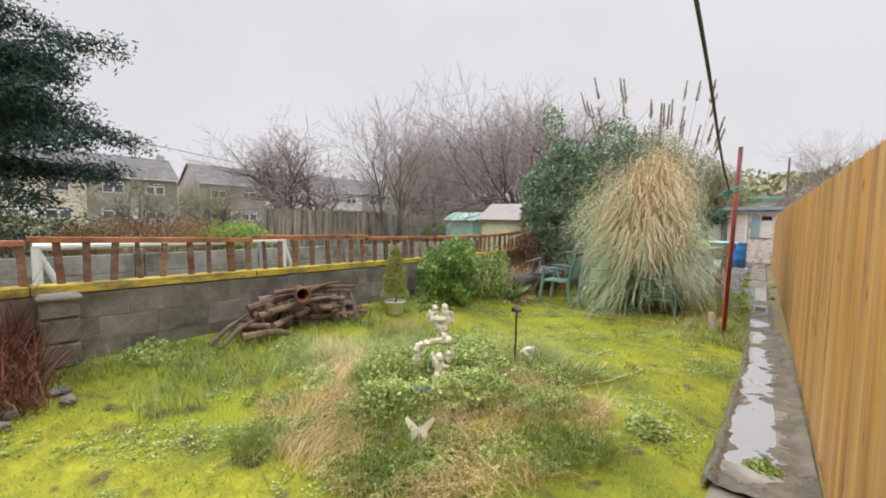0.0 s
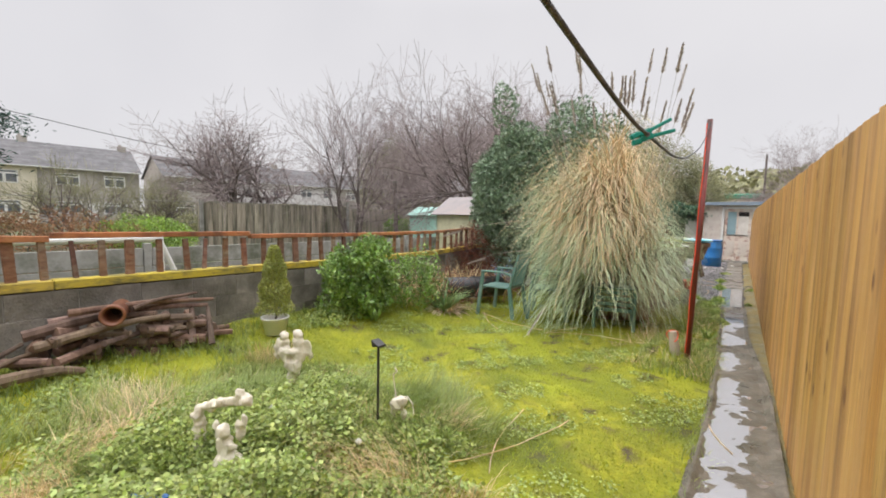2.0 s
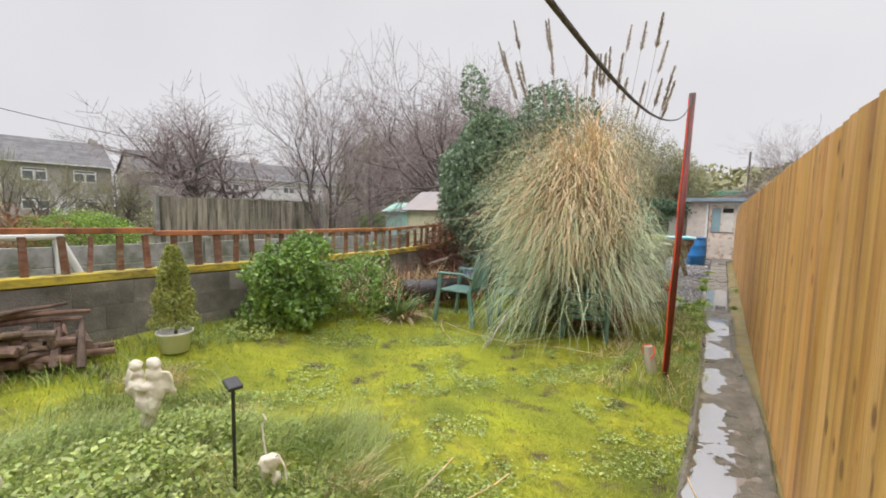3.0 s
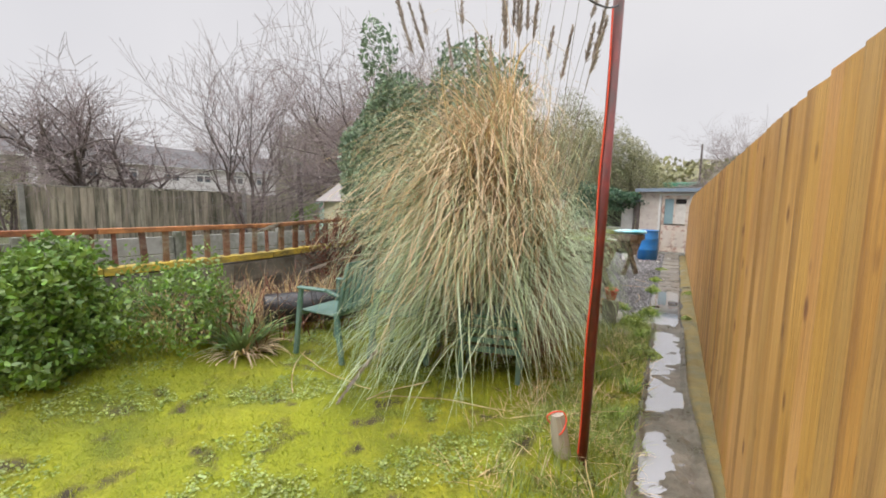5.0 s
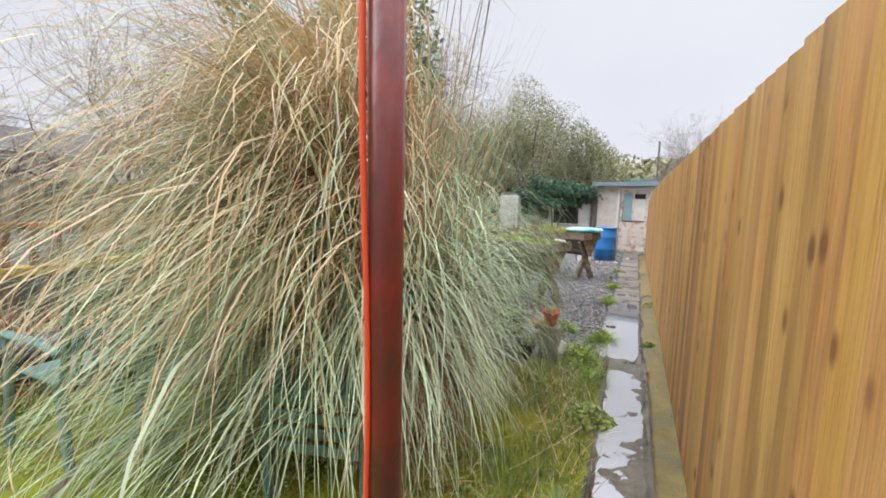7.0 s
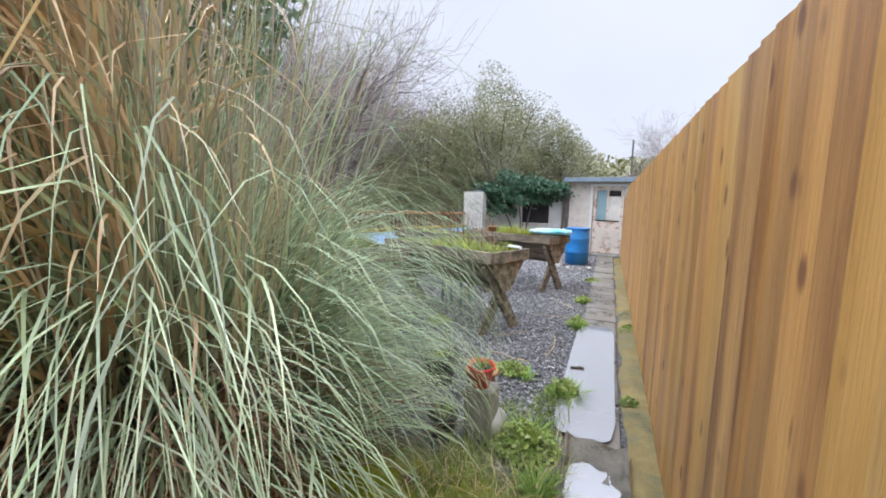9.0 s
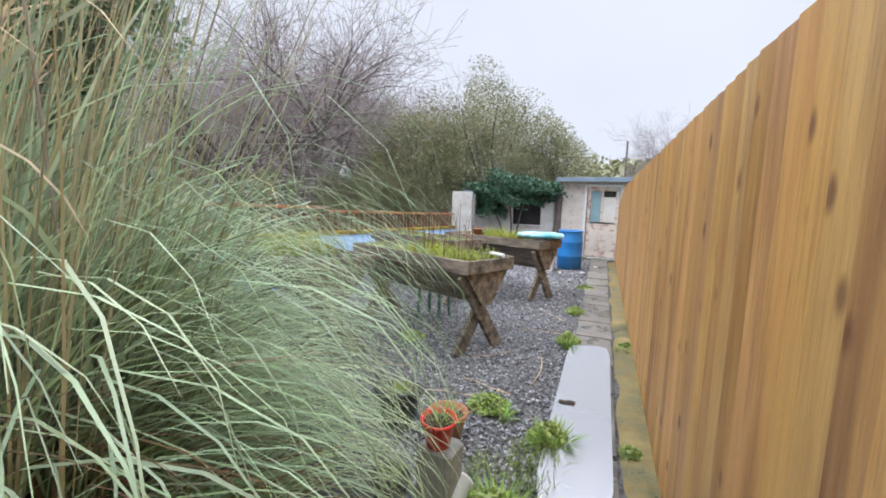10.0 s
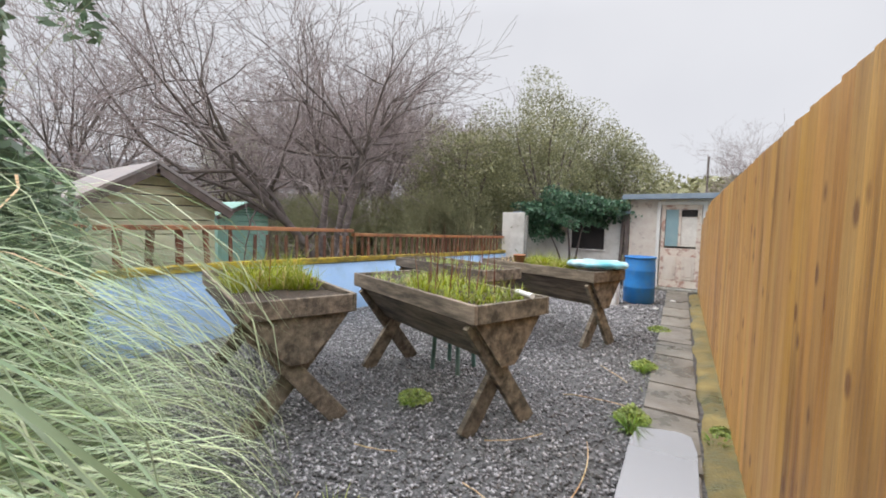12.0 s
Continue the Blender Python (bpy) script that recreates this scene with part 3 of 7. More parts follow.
def coping_and_rails():
    yel = thing("coping_rail", "yellow mossy timber rail along the top of the block wall", "rail", kind="structure")
    top = thing("wall_railing", "low orange-stained timber railing with uneven dark balusters", "railing", kind="structure")
    r = random.Random(4)
    y = -3.2
    while y < 18.2:
        ln = r.uniform(1.6, 2.1)
        e = min(y + ln, 18.4)
        z0, z1 = float(wall_z(y)), float(wall_z(e))
        a, b = along_wall(y, 0.07, z0 - 0.04).translation, along_wall(e - 0.008, 0.07, z1 - 0.04).translation
        part("yellow_rail", beam(bmesh.new(), a, b, 0.16, 0.075, bevel=0.006), M_YELLOW, yel)
        step = 0.06 if y < 11.3 else 0.0
        zt = 0.335 + step * (1 if 8 < y else 0) + (0.03 if y < 2 else 0)
        a, b = along_wall(y, 0.08, z0 + zt).translation, along_wall(e - 0.008, 0.08, z1 + zt - (0.03 if y < 1 else 0)).translation
        part("top_rail", beam(bmesh.new(), a, b, 0.07, 0.05, bevel=0.005), M_RUST, top)
        y = e
        if e >= 18.4:
            break
    meshes = [block_mesh("baluster_%s" % k, (0.04, w, 1.0), M_BROWN, 0.005, i, 0.004) for i, (k, w) in enumerate((("thin", 0.035), ("mid", 0.05), ("thick", 0.07)))]
    y, i = -3.0, 0
    while y < 18.2:
        gap = (r.uniform(0.17, 0.24) if y < 8.5 else r.uniform(0.26, 0.34)) if y < 11.3 else r.uniform(0.13, 0.17)
        z0 = float(wall_z(y))
        hgt = 0.33 + (0.03 if y < 1 else 0) + (0.06 if 8 < y < 11.3 else 0)
        m = along_wall(y, 0.08, z0 - 0.002 + hgt / 2 - 0.01) @ Matrix.Rotation(r.uniform(-0.07, 0.07), 4, "Y") @ Matrix.Rotation(radians(90), 4, "Z") @ Matrix.Diagonal((1, 1, hgt, 1))
        piece("baluster", meshes[r.choice([0, 1, 1, 2]) if y < 11 else 0], top, m)
        y += gap


coping_and_rails()

# pier where the wall steps
pier = thing("wall_pier", "stacked grey concrete block pier with a worn capping stone", "pier", (float(wall_x(0.32)) + 0.06, 0.32, 0), kind="structure")
for k in range(4):
    part("block", boxes(((0.01 * (k % 2), 0, 0.1 + 0.2 * k), (0.18, 0.24, 0.19)), bevel=0.014), M_BLOCK, pier)
part("capping", boxes(((0.02, 0, 0.765), (0.22, 0.28, 0.04)), bevel=0.012), M_BLOCK, pier)


def board_fence():
    fence = thing("wooden_fence", "tall new closeboard fence of orange-brown treated softwood", "fence", kind="structure")
    for z in (0.3, 0.8, 1.3):
        part("fence_rail", beam(bmesh.new(), (float(fence_x(-3)) + 0.075, -3, z), (float(fence_x(18.7)) + 0.075, 18.7, z), 0.045, 0.09), M_FENCE, fence)
    for y in np.arange(-2.6, 18.8, 2.4):
        hp = 1.7 if y < 15 else 1.36
        part("fence_post", boxes(((float(fence_x(y)) + 0.15, y, hp / 2 - 0.02), (0.09, 0.09, hp))), M_FENCE, fence)


board_fence()


def paved_path():
    path = thing("path", "narrow wet concrete slab path with broken edges", "path", kind="structure")
    r = random.Random(11)
    y = -2.9
    while y < 18.6:
        ln = r.choice([0.6, 0.75, 0.9, 0.9]) if not 2.6 < y < 7.3 else r.uniform(0.3, 0.55)
        if abs(y - 10.2) < 0.5:
            ln = 1.35
        e = min(y + ln, 18.75)
        xl, xr = path_x(y) + 0.02, fence_x(y) - strip_w(y) - 0.015
        xl2, xr2 = path_x(e) + 0.02, fence_x(e) - strip_w(e) - 0.015
        g = 0.014
        j = 0.05 if 2.6 < y < 7.3 else 0.012
        split = 2.6 < y < 7.3
        spans = [] if 2.65 < y < 8.95 else [(0.0, 1.0)]
        for s0, s1 in spans:
            bm = bmesh.new()
            pts = []
            n = 5
            for t_ in np.linspace(0, 1, n):
                pts.append((xl + (xr - xl) * (s0 + (s1 - s0) * t_), y + g + r.uniform(0, j)))
            for t_ in np.linspace(0, 1, n)[::-1]:
                pts.append((xl2 + (xr2 - xl2) * (s0 + (s1 - s0) * t_), e - g - r.uniform(0, j)))
            tilt = r.uniform(-0.006, 0.006)
            topv = [bm.verts.new((px_ + r.uniform(-j, j) * 0.5, py_, 0.018 + tilt * (i % 3 - 1) * 0.4 + (0.012 * r.random() if split else 0))) for i, (px_, py_) in enumerate(pts)]
            botv = [bm.verts.new((v.co.x, v.co.y, -0.05)) for v in topv]
            bm.faces.new(topv)
            for i in range(len(topv)):
                k = (i + 1) % len(topv)
                bm.faces.new((topv[i], botv[i], botv[k], topv[k]))
            bmesh.ops.recalc_face_normals(bm, faces=bm.faces)
            part("slab", bm, M_SLAB, path)
        y = e
    # strip of moss between the slabs and the fence
    ys = np.arange(-2.9, 18.7, 0.12)
    v, f = [], []
    for i, yy in enumerate(ys):
        a, b = float(fence_x(yy) - strip_w(yy)) - 0.015 * math.sin(yy * 5), float(fence_x(yy)) + 0.02
        for t_ in (0, 0.5, 1):
            v.append((a + (b - a) * t_, yy, 0.016 + 0.008 * math.sin(yy * 9 + t_ * 4) - (0.03 if t_ == 0 else 0)))
        if i:
            p = 3 * (i - 1)
            f += [(p, p + 1, p + 4, p + 3), (p + 1, p + 2, p + 5, p + 4)]
    mesh_np("moss_strip", v, f, M_MOSSSTRIP, path, smooth=True, label="ochre mossy strip along the foot of the fence", kind="stuff")


paved_path()

PUDDLES = ((3.65, 0.18, 0.62, 0.38), (4.85, 0.16, 0.62, 0.3), (2.95, 0.1, 0.2, 0.3), (5.75, 0.09, 0.3, 0.28), (6.5, 0.09, 0.36, 0.3), (7.4, 0.16, 0.3, 0.4), (8.38, 0.2, 0.62, 0.38), (9.1, 0.15, 0.16, 0.42))


def px_mid(y, t_=0.45):
    return float(path_x(y) + (fence_x(y) - strip_w(y) - 0.015 - path_x(y)) * t_)


def worn_path():
    """The broken middle stretch: muddy worn concrete with rain standing in its hollows."""
    r = np.random.default_rng(41)
    ys = np.arange(2.6, 9.42, 0.022)
    ts = np.linspace(-0.06, 1.0, 30)
    Y, T = np.meshgrid(ys, ts, indexing="ij")
    X = path_x(Y) + (fence_x(Y) - strip_w(Y) + 0.02 - path_x(Y)) * T
    Z = 0.0290 + 0.0042 * lumps(X, Y, 6, 1) + 0.004 * lumps(X, Y, 15, 4) + 0.0026 * lumps(Y, X, 37, 7) + r.normal(0, 0.0012, X.shape)
    for cy, w, l, t_ in PUDDLES:
        d = ((X - px_mid(cy, t_)) / w) ** 2 + ((Y - cy) / l) ** 2
        Z = Z - 0.018 * np.exp(-d ** 1.5)
    joint = np.abs(((Y + 0.03 * np.sin(X * 20) - 0.2) % 0.92) - 0.46)
    Z = Z - 0.012 * np.exp(-(joint / 0.012) ** 2)
    Z = Z + 0.02 * (1 - smooth01(T, 0.02, 0.12)) + 0.02 * smooth01(T, 0.85, 0.97) + 0.02 * (1 - smooth01(Y, 2.6, 2.9)) + 0.02 * smooth01(Y, 9.2, 9.35)
    Z = np.where(T < 0, Z - 0.05, Z)
    n, m = X.shape
    i = (np.arange(n - 1)[:, None] * m + np.arange(m - 1)[None]).ravel()
    o = mesh_np("worn_surface", np.stack([X, Y, Z], -1).reshape(-1, 3), np.stack([i, i + 1, i + m + 1, i + m], -1), M_MUD, bpy.data.objects["path"], smooth=True, label="muddy worn wet concrete", kind="stuff")
    for y0, y1 in ((2.7, 4.2), (4.2, 5.3), (5.3, 6.15), (6.15, 7.1), (7.1, 7.8), (7.8, 9.3)):
        bm = bmesh.new()
        vs = [bm.verts.new((float(path_x(y) + (fence_x(y) - strip_w(y) + 0.02 - path_x(y)) * t_), y, 0.0195)) for y, t_ in ((y0, 0.04), (y0, 0.96), (y1, 0.96), (y1, 0.04))]
        bm.faces.new(vs)
        tagged(part("puddle", bm, M_WATER), "shallow rain puddle reflecting the grey sky on the path", "puddle", "puddles on the path")


worn_path()


def puddle(cx, cy, w, l, seed, square=0.0):
    r = random.Random(seed)
    bm = bmesh.new()
    n = 36
    ph = [r.uniform(0, 6.28) for _ in range(4)]
    vs = []
    for i in range(n):
        a = 2 * math.pi * i / n
        k = 1 + max(1 - square, 0.15) * (0.16 * math.sin(2 * a + ph[0]) + 0.10 * math.sin(3 * a + ph[1]) + 0.035 * math.sin(5 * a + ph[2]) + 0.02 * math.sin(11 * a + ph[3]))
        sx, sy = math.cos(a), math.sin(a)
        if square:
            mm = max(abs(sx), abs(sy)) ** square
            sx, sy = sx / mm, sy / mm
        vs.append(bm.verts.new((sx * w / 2 * k, sy * l / 2 * k, 0)))
    bm.faces.new(vs)
    p = part("puddle", bm, M_WATER)
    p.location = (cx, cy, 0.034)
    p.rotation_euler = (0, 0, radians(4.8))
    tagged(p, "shallow rain puddle reflecting the grey sky on the path", "puddle", "puddles on the path")


puddle(px_mid(10.6, 0.40), 10.6, 0.37, 2.3, 6, 0.9)
# flat dark piece put in for the dark slot beside the slab joint
leaf = part("dark_slot_piece", boxes(((0, 0, 0.004), (0.1, 0.035, 0.006)), ((0.03, 0.01, 0.008), (0.05, 0.03, 0.006)), bevel=0.002), M_SOIL)
leaf.matrix_basis = pose(-0.53, 10.47, 0.036, 3, 2, 8)
tagged(leaf, "small flat dark piece over a slot in the wet path", "leaf")


# ---- vegetable beds ----
def raised_bed(name_label, ax, ay, L_, W_, top, seed, plants):
    """A V-shaped planter on crossed legs. (ax, ay): its corner nearest the garden's start; long axis to the west."""
    r = random.Random(seed)
    ang = math.atan2(0.327, -0.945)
    bed = thing("raised_planter", name_label, "planter", (ax, ay, 0), math.degrees(ang), "V-shaped raised planters on gravel")
    # local x along the length, local y to the right of it is negative: the bed lies at y from -W_ to 0
    s = 0.028
    part("side_board", boxes(((L_ / 2, -s / 2, top - 0.06), (L_, s, 0.12)), bevel=0.004), M_BED, bed)
    part("side_board", boxes(((L_ / 2, -W_ + s / 2, top - 0.06), (L_, s, 0.12)), bevel=0.004), M_BED, bed)
    for x in (s / 2 + 0.001, L_ - s / 2 - 0.001):
        part("end_board", boxes(((x, -W_ / 2, top - 0.062), (s, W_ - 2 * s - 0.002, 0.118)), bevel=0.004), M_BED, bed)
    for x in (0.05, L_ - 0.05):  # the pointed end panel
        bm = bmesh.new()
        a = [bm.verts.new((x + o, yy, zz)) for o in (-0.012, 0.012) for yy, zz in ((-0.035, top - 0.122), (-W_ + 0.035, top - 0.122), (-W_ / 2 - 0.06, top - 0.43), (-W_ / 2 + 0.06, top - 0.43))]
        for fidx in ((0, 1, 2, 3), (7, 6, 5, 4), (0, 4, 5, 1), (1, 5, 6, 2), (2, 6, 7, 3), (3, 7, 4, 0)):
            bm.faces.new([a[i] for i in fidx])
        bmesh.ops.recalc_face_normals(bm, faces=bm.faces)
        part("end_panel", bm, M_BED, bed)
    for sg in (1, -1):  # sloping trough boards
        for k in range(2):
            y0, z0 = -W_ / 2 + sg * (W_ / 2 - 0.03 - 0.125 * k), top - 0.125 - 0.15 * k
            y1, z1 = y0 - sg * 0.12, z0 - 0.145
            bm = bmesh.new()
            a = [bm.verts.new(p) for p in ((0.07, y0, z0), (L_ - 0.07, y0, z0), (L_ - 0.07, y1, z1), (0.07, y1, z1))]
            b = [bm.verts.new((v.co.x, v.co.y - sg * 0.02, v.co.z)) for v in a]
            bm.faces.new(a)
            bm.faces.new(b[::-1])
            for i in range(4):
                bm.faces.new((a[i], b[i], b[(i + 1) % 4], a[(i + 1) % 4]))
            bmesh.ops.recalc_face_normals(bm, faces=bm.faces)
            part("trough_board", bm, M_BED, bed)
    for x, in_ in ((0.085, 1), (L_ - 0.085, -1)):
        for j, (ya, yb) in enumerate(((-0.06, -W_ + 0.07), (-W_ + 0.06, -0.07))):
            xo = x + in_ * (0.02 + 0.047 * j)
            part("leg", beam(bmesh.new(), (xo, ya, top - 0.13), (xo, yb, 0.0), 0.125, 0.045, up=(1, 0, 0), bevel=0.004), M_BED, bed)
    n = 22
    v, f = [], []
    for i in range(n + 1):
        for j in range(9):
            xx, yy = s + (L_ - 2 * s) * i / n, -s - (W_ - 2 * s) * j / 8
            v.append((xx, yy, top - 0.035 + 0.012 * lumps(xx * 3, yy * 3, 2, seed)))
            if i and j:
                q = i * 9 + j
                f.append((q - 10, q - 9, q, q - 1))
    mesh_np("soil", v, f, M_SOIL, bed, smooth=True)
    for kind_, x0, x1, cnt, hmin, hmax, material in plants:
        m = cnt
        roots = np.stack([rng.uniform(x0, x1, m) * L_, -rng.uniform(0.1, 0.9, m) * W_, np.full(m, top - 0.04)], -1)
        bump = lumps(roots[:, 0], roots[:, 1], 5, seed)
        keep = bump > -0.45
        roots = roots[keep]
        m = len(roots)
        hmax_ = hmin + (hmax - hmin) * (0.5 + 0.5 * np.clip(bump[keep], 0, 1.5))
        if kind_ == "stalks":
            vv, ff = blades(roots, rng.uniform(0, 6.28, m), rng.uniform(hmin, hmax, m), rng.uniform(0, 0.2, m), rng.uniform(0, 0.3, m), np.full(m, 0.009), 3)
        else:
            vv, ff = blades(roots, rng.uniform(0, 6.28, m), rng.uniform(hmin, hmax_, m), rng.uniform(0.1, 0.8, m), rng.uniform(0.4, 1.6, m), rng.uniform(0.004, 0.011, m), 3)
        mesh_np("planting", vv, ff, material, bed, kind="stuff")
    return bed


raised_bed("weathered wooden trough planter with a grassy tuft and bare soil", -2.50, 9.95, 1.78, 0.74, 0.88, 1,
           [("g", 0.28, 0.72, 1700, 0.1, 0.4, M_GRASS), ("g", 0.3, 0.65, 420, 0.08, 0.3, M_STRAW), ("stalks", 0.1, 0.35, 6, 0.2, 0.4, M_BROWNLEAF)])
raised_bed("weathered wooden trough planter full of weeds and dead stems", -1.44, 10.81, 1.75, 0.66, 0.88, 2,
           [("g", 0.06, 0.6, 1100, 0.06, 0.28, M_GRASS), ("g", 0.1, 0.95, 800, 0.04, 0.18, M_WEED), ("stalks", 0.12, 0.5, 34, 0.25, 0.6, M_BROWNLEAF), ("g", 0.05, 0.9, 200, 0.05, 0.14, M_STRAW)])
raised_bed("weathered wooden trough planter with yellow-green grass and a bag", -1.40, 13.2, 1.8, 0.6, 0.88, 3,
           [("g", 0.25, 0.7, 1100, 0.08, 0.32, M_GRASS), ("g", 0.2, 0.9, 300, 0.1, 0.2, M_STRAW)])
raised_bed("dark weathered wooden trough planter with sparse weeds and dry stems", -2.32, 12.4, 1.8, 0.6, 0.88, 4,
           [("g", 0.1, 0.9, 500, 0.05, 0.15, M_WEED), ("stalks", 0.1, 0.6, 18, 0.2, 0.45, M_BROWNLEAF)])

# bag lying on the far planter
bm = bmesh.new()
bmesh.ops.create_uvsphere(bm, u_segments=24, v_segments=12, radius=1)
for v in bm.verts:
    v.co.z = math.copysign(abs(v.co.z) ** 0.7, v.co.z) * 0.045 + 0.012 * math.sin(v.co.x * 9) * math.cos(v.co.y * 7)
    v.co.x = math.copysign(abs(v.co.x) ** 0.7, v.co.x) * 0.33
    v.co.y = math.copysign(abs(v.co.y) ** 0.7, v.co.y) * 0.2
bag = part("compost_bag", bm, M_BAG, smooth=True)
bag.matrix_basis = pose(-1.47, 13.56, 0.935, 0, 0, 20)
tagged(bag, "crumpled turquoise and white plastic compost bag lying on a planter", "bag")

# trowel-like grey tool and white tube on the second planter's corner
tool = part("plastic_tube", rod(bmesh.new(), (-1.43, 11.36, 0.9), (-1.27, 11.25, 0.9), 0.018, n=10), M_WHITE)
tagged(tool, "short white plastic tube lying on the planter edge", "tube")


def table_leg_stand():
    st = thing("green_garden_table", "small dark green plastic table standing behind the planters", "table", (-2.3, 11.9, 0))
    part("tabletop", boxes(((0, 0, 0.5), (0.3, 0.3, 0.03)), bevel=0.006), M_GREENPL, st)
    for sx in (-1, 1):
        for sy in (-1, 1):
            part("leg", rod(bmesh.new(), (sx * 0.14, sy * 0.14, 0), (sx * 0.12, sy * 0.12, 0.49), 0.02), M_GREENPL, st)


table_leg_stand()


# ---- barrel ----
barrel = thing("water_barrel", "blue plastic water butt with a ribbed rim on wet gravel", "barrel", (-1.56, 16.85, 0))
part("barrel_body", lathe([(p_ * 0.9, q_ * 0.93) for p_, q_ in ((0.0, 0.0), (0.25, 0.0), (0.285, 0.03), (0.29, 0.3), (0.297, 0.31), (0.29, 0.33), (0.29, 0.62), (0.297, 0.64), (0.288, 0.66), (0.275, 0.86), (0.27, 0.88), (0.0, 0.87))], 28), M_BLUEPL, barrel, smooth=True)
part("rim", lathe([(p_ * 0.9, q_ * 0.93) for p_, q_ in ((0.255, 0.875), (0.293, 0.87), (0.296, 0.89), (0.291, 0.905), (0.255, 0.905), (0.25, 0.88))], 28), M_BLUEPL, barrel, smooth=True)
crate = thing("white_crate", "white plastic crate standing beside the blue barrel", "crate", (-1.95, 16.3, 0))
part("crate_body", boxes(((0, 0, 0.2), (0.3, 0.3, 0.4)), bevel=0.01), M_WHITE, crate)
part("crate_handle", boxes(((0, -0.16, 0.34), (0.12, 0.015, 0.03)), bevel=0.004), M_WHITE, crate)


# ---- shed at the end ----
def end_shed():
    sh = thing("garden_shed", "old shed with peeling cream paint and worn panelled door", "shed", (0, 18.9, 0))
    part("wall", boxes(((-1.86, 0.1, 1.0), (0.6, 0.12, 2.0)), ((-0.45, 0.1, 1.0), (0.56, 0.12, 2.0)), ((-1.14, 0.1, 1.97), (0.82, 0.12, 0.06)), ((-1.14, 2.2, 1.0), (2.0, 0.1, 2.0)),
                       ((-2.11, 1.1, 1.0), (0.1, 1.9, 2.0)), ((-0.22, 1.1, 1.0), (0.1, 1.9, 2.0))), M_PEELING, sh, "peeling cream and pink painted wall")
    part("roof", boxes(((-1.15, 1.1, 2.09), (2.3, 2.6, 0.035), Matrix.Rotation(radians(2), 4, "X"))), M_ROOFBLUE, sh)
    part("fascia", boxes(((-1.15, -0.2, 2.045), (2.3, 0.03, 0.11)), bevel=0.004), M_ROOFBLUE, sh)
    door = part("door", boxes(((-1.14, 0.05, 0.5), (0.76, 0.04, 0.86)), ((-1.48, 0.05, 1.4), (0.08, 0.04, 0.94)), ((-0.80, 0.05, 1.4), (0.08, 0.04, 0.94)),
                              ((-1.14, 0.05, 1.82), (0.6, 0.04, 0.1)), ((-1.16, 0.05, 1.37), (0.05, 0.036, 0.8)), bevel=0.003), M_PINKPAINT, sh, "worn pale pink-cream panelled door")
    for x in (-1.32, -0.97):
        part("lower_panel", boxes(((x, 0.024, 0.5), (0.24, 0.018, 0.5)), ((x, 0.012, 0.5), (0.16, 0.012, 0.38)), bevel=0.004), M_PEELING, door)
    part("left_pane", boxes(((-1.31, 0.06, 1.37), (0.25, 0.008, 0.8))), M_GLASSD, door, "blue-grey dirty glass")
    part("right_pane", boxes(((-0.985, 0.06, 1.29), (0.30, 0.008, 0.64))), M_RENDER, door, "cream boarded pane")
    # dark sheet in the gap; its colour stands for the unlit inside
    part("top_opening_shade", boxes(((-0.985, 0.075, 1.69), (0.30, 0.008, 0.14))), M_DARK, door)
    part("door_frame", boxes(((-1.57, 0.03, 0.97), (0.07, 0.07, 1.94)), ((-0.71, 0.03, 0.97), (0.07, 0.07, 1.94)), ((-1.14, 0.03, 1.905), (0.79, 0.07, 0.06)), bevel=0.004), M_WHITE, sh)
    part("doorstep", boxes(((-1.14, -0.05, 0.03), (0.9, 0.2, 0.06)), bevel=0.01), M_CONC, sh)
    part("corner_post", boxes(((-2.22, 0.05, 0.95), (0.09, 0.08, 1.9)), ((-2.33, 0.06, 0.9), (0.06, 0.05, 1.8), Matrix.Rotation(0.05, 4, "Y")), bevel=0.005), M_BARK, sh, "dark brown rotten corner post")


end_shed()


def outbuilding():
    ob = thing("outbuilding", "low off-white rendered outbuilding with a dark window, half covered in ivy", "outbuilding", (0, 19.05, 0))
    part("wall", boxes(((-2.57, 0.1, 0.86), (0.36, 0.15, 1.72)), ((-3.8, 0.1, 0.4), (2.1, 0.15, 0.8)), ((-3.8, 0.1, 1.6), (2.1, 0.15, 0.24)), ((-4.2, 0.1, 1.14), (1.3, 0.15, 0.68))), M_RENDER, ob)
    part("panel", boxes(((-4.86, -0.6, 0.84), (0.62, 0.05, 1.68)), bevel=0.006), M_RENDER, ob, "pale cream board panel")
    part("panel", boxes(((-4.5, -0.6, 0.8), (0.07, 0.08, 1.6)), bevel=0.006), M_CONC, ob)
    # a dark sheet closes the window, with the room's shade as its colour
    win = part("window", boxes(((-3.15, 0.08, 1.14), (0.8, 0.02, 0.68))), M_DARK, ob, "dark sheet standing for the unlit inside of the window")
    part("sill", boxes(((-3.15, 0.0, 0.79), (0.86, 0.08, 0.03)), bevel=0.004), M_RENDER, win)
    part("roof", boxes(((-3.6, 1.0, 1.76), (3.0, 2.3, 0.05), Matrix.Rotation(radians(3), 4, "X"))), M_ROOFBLUE, ob)


outbuilding()


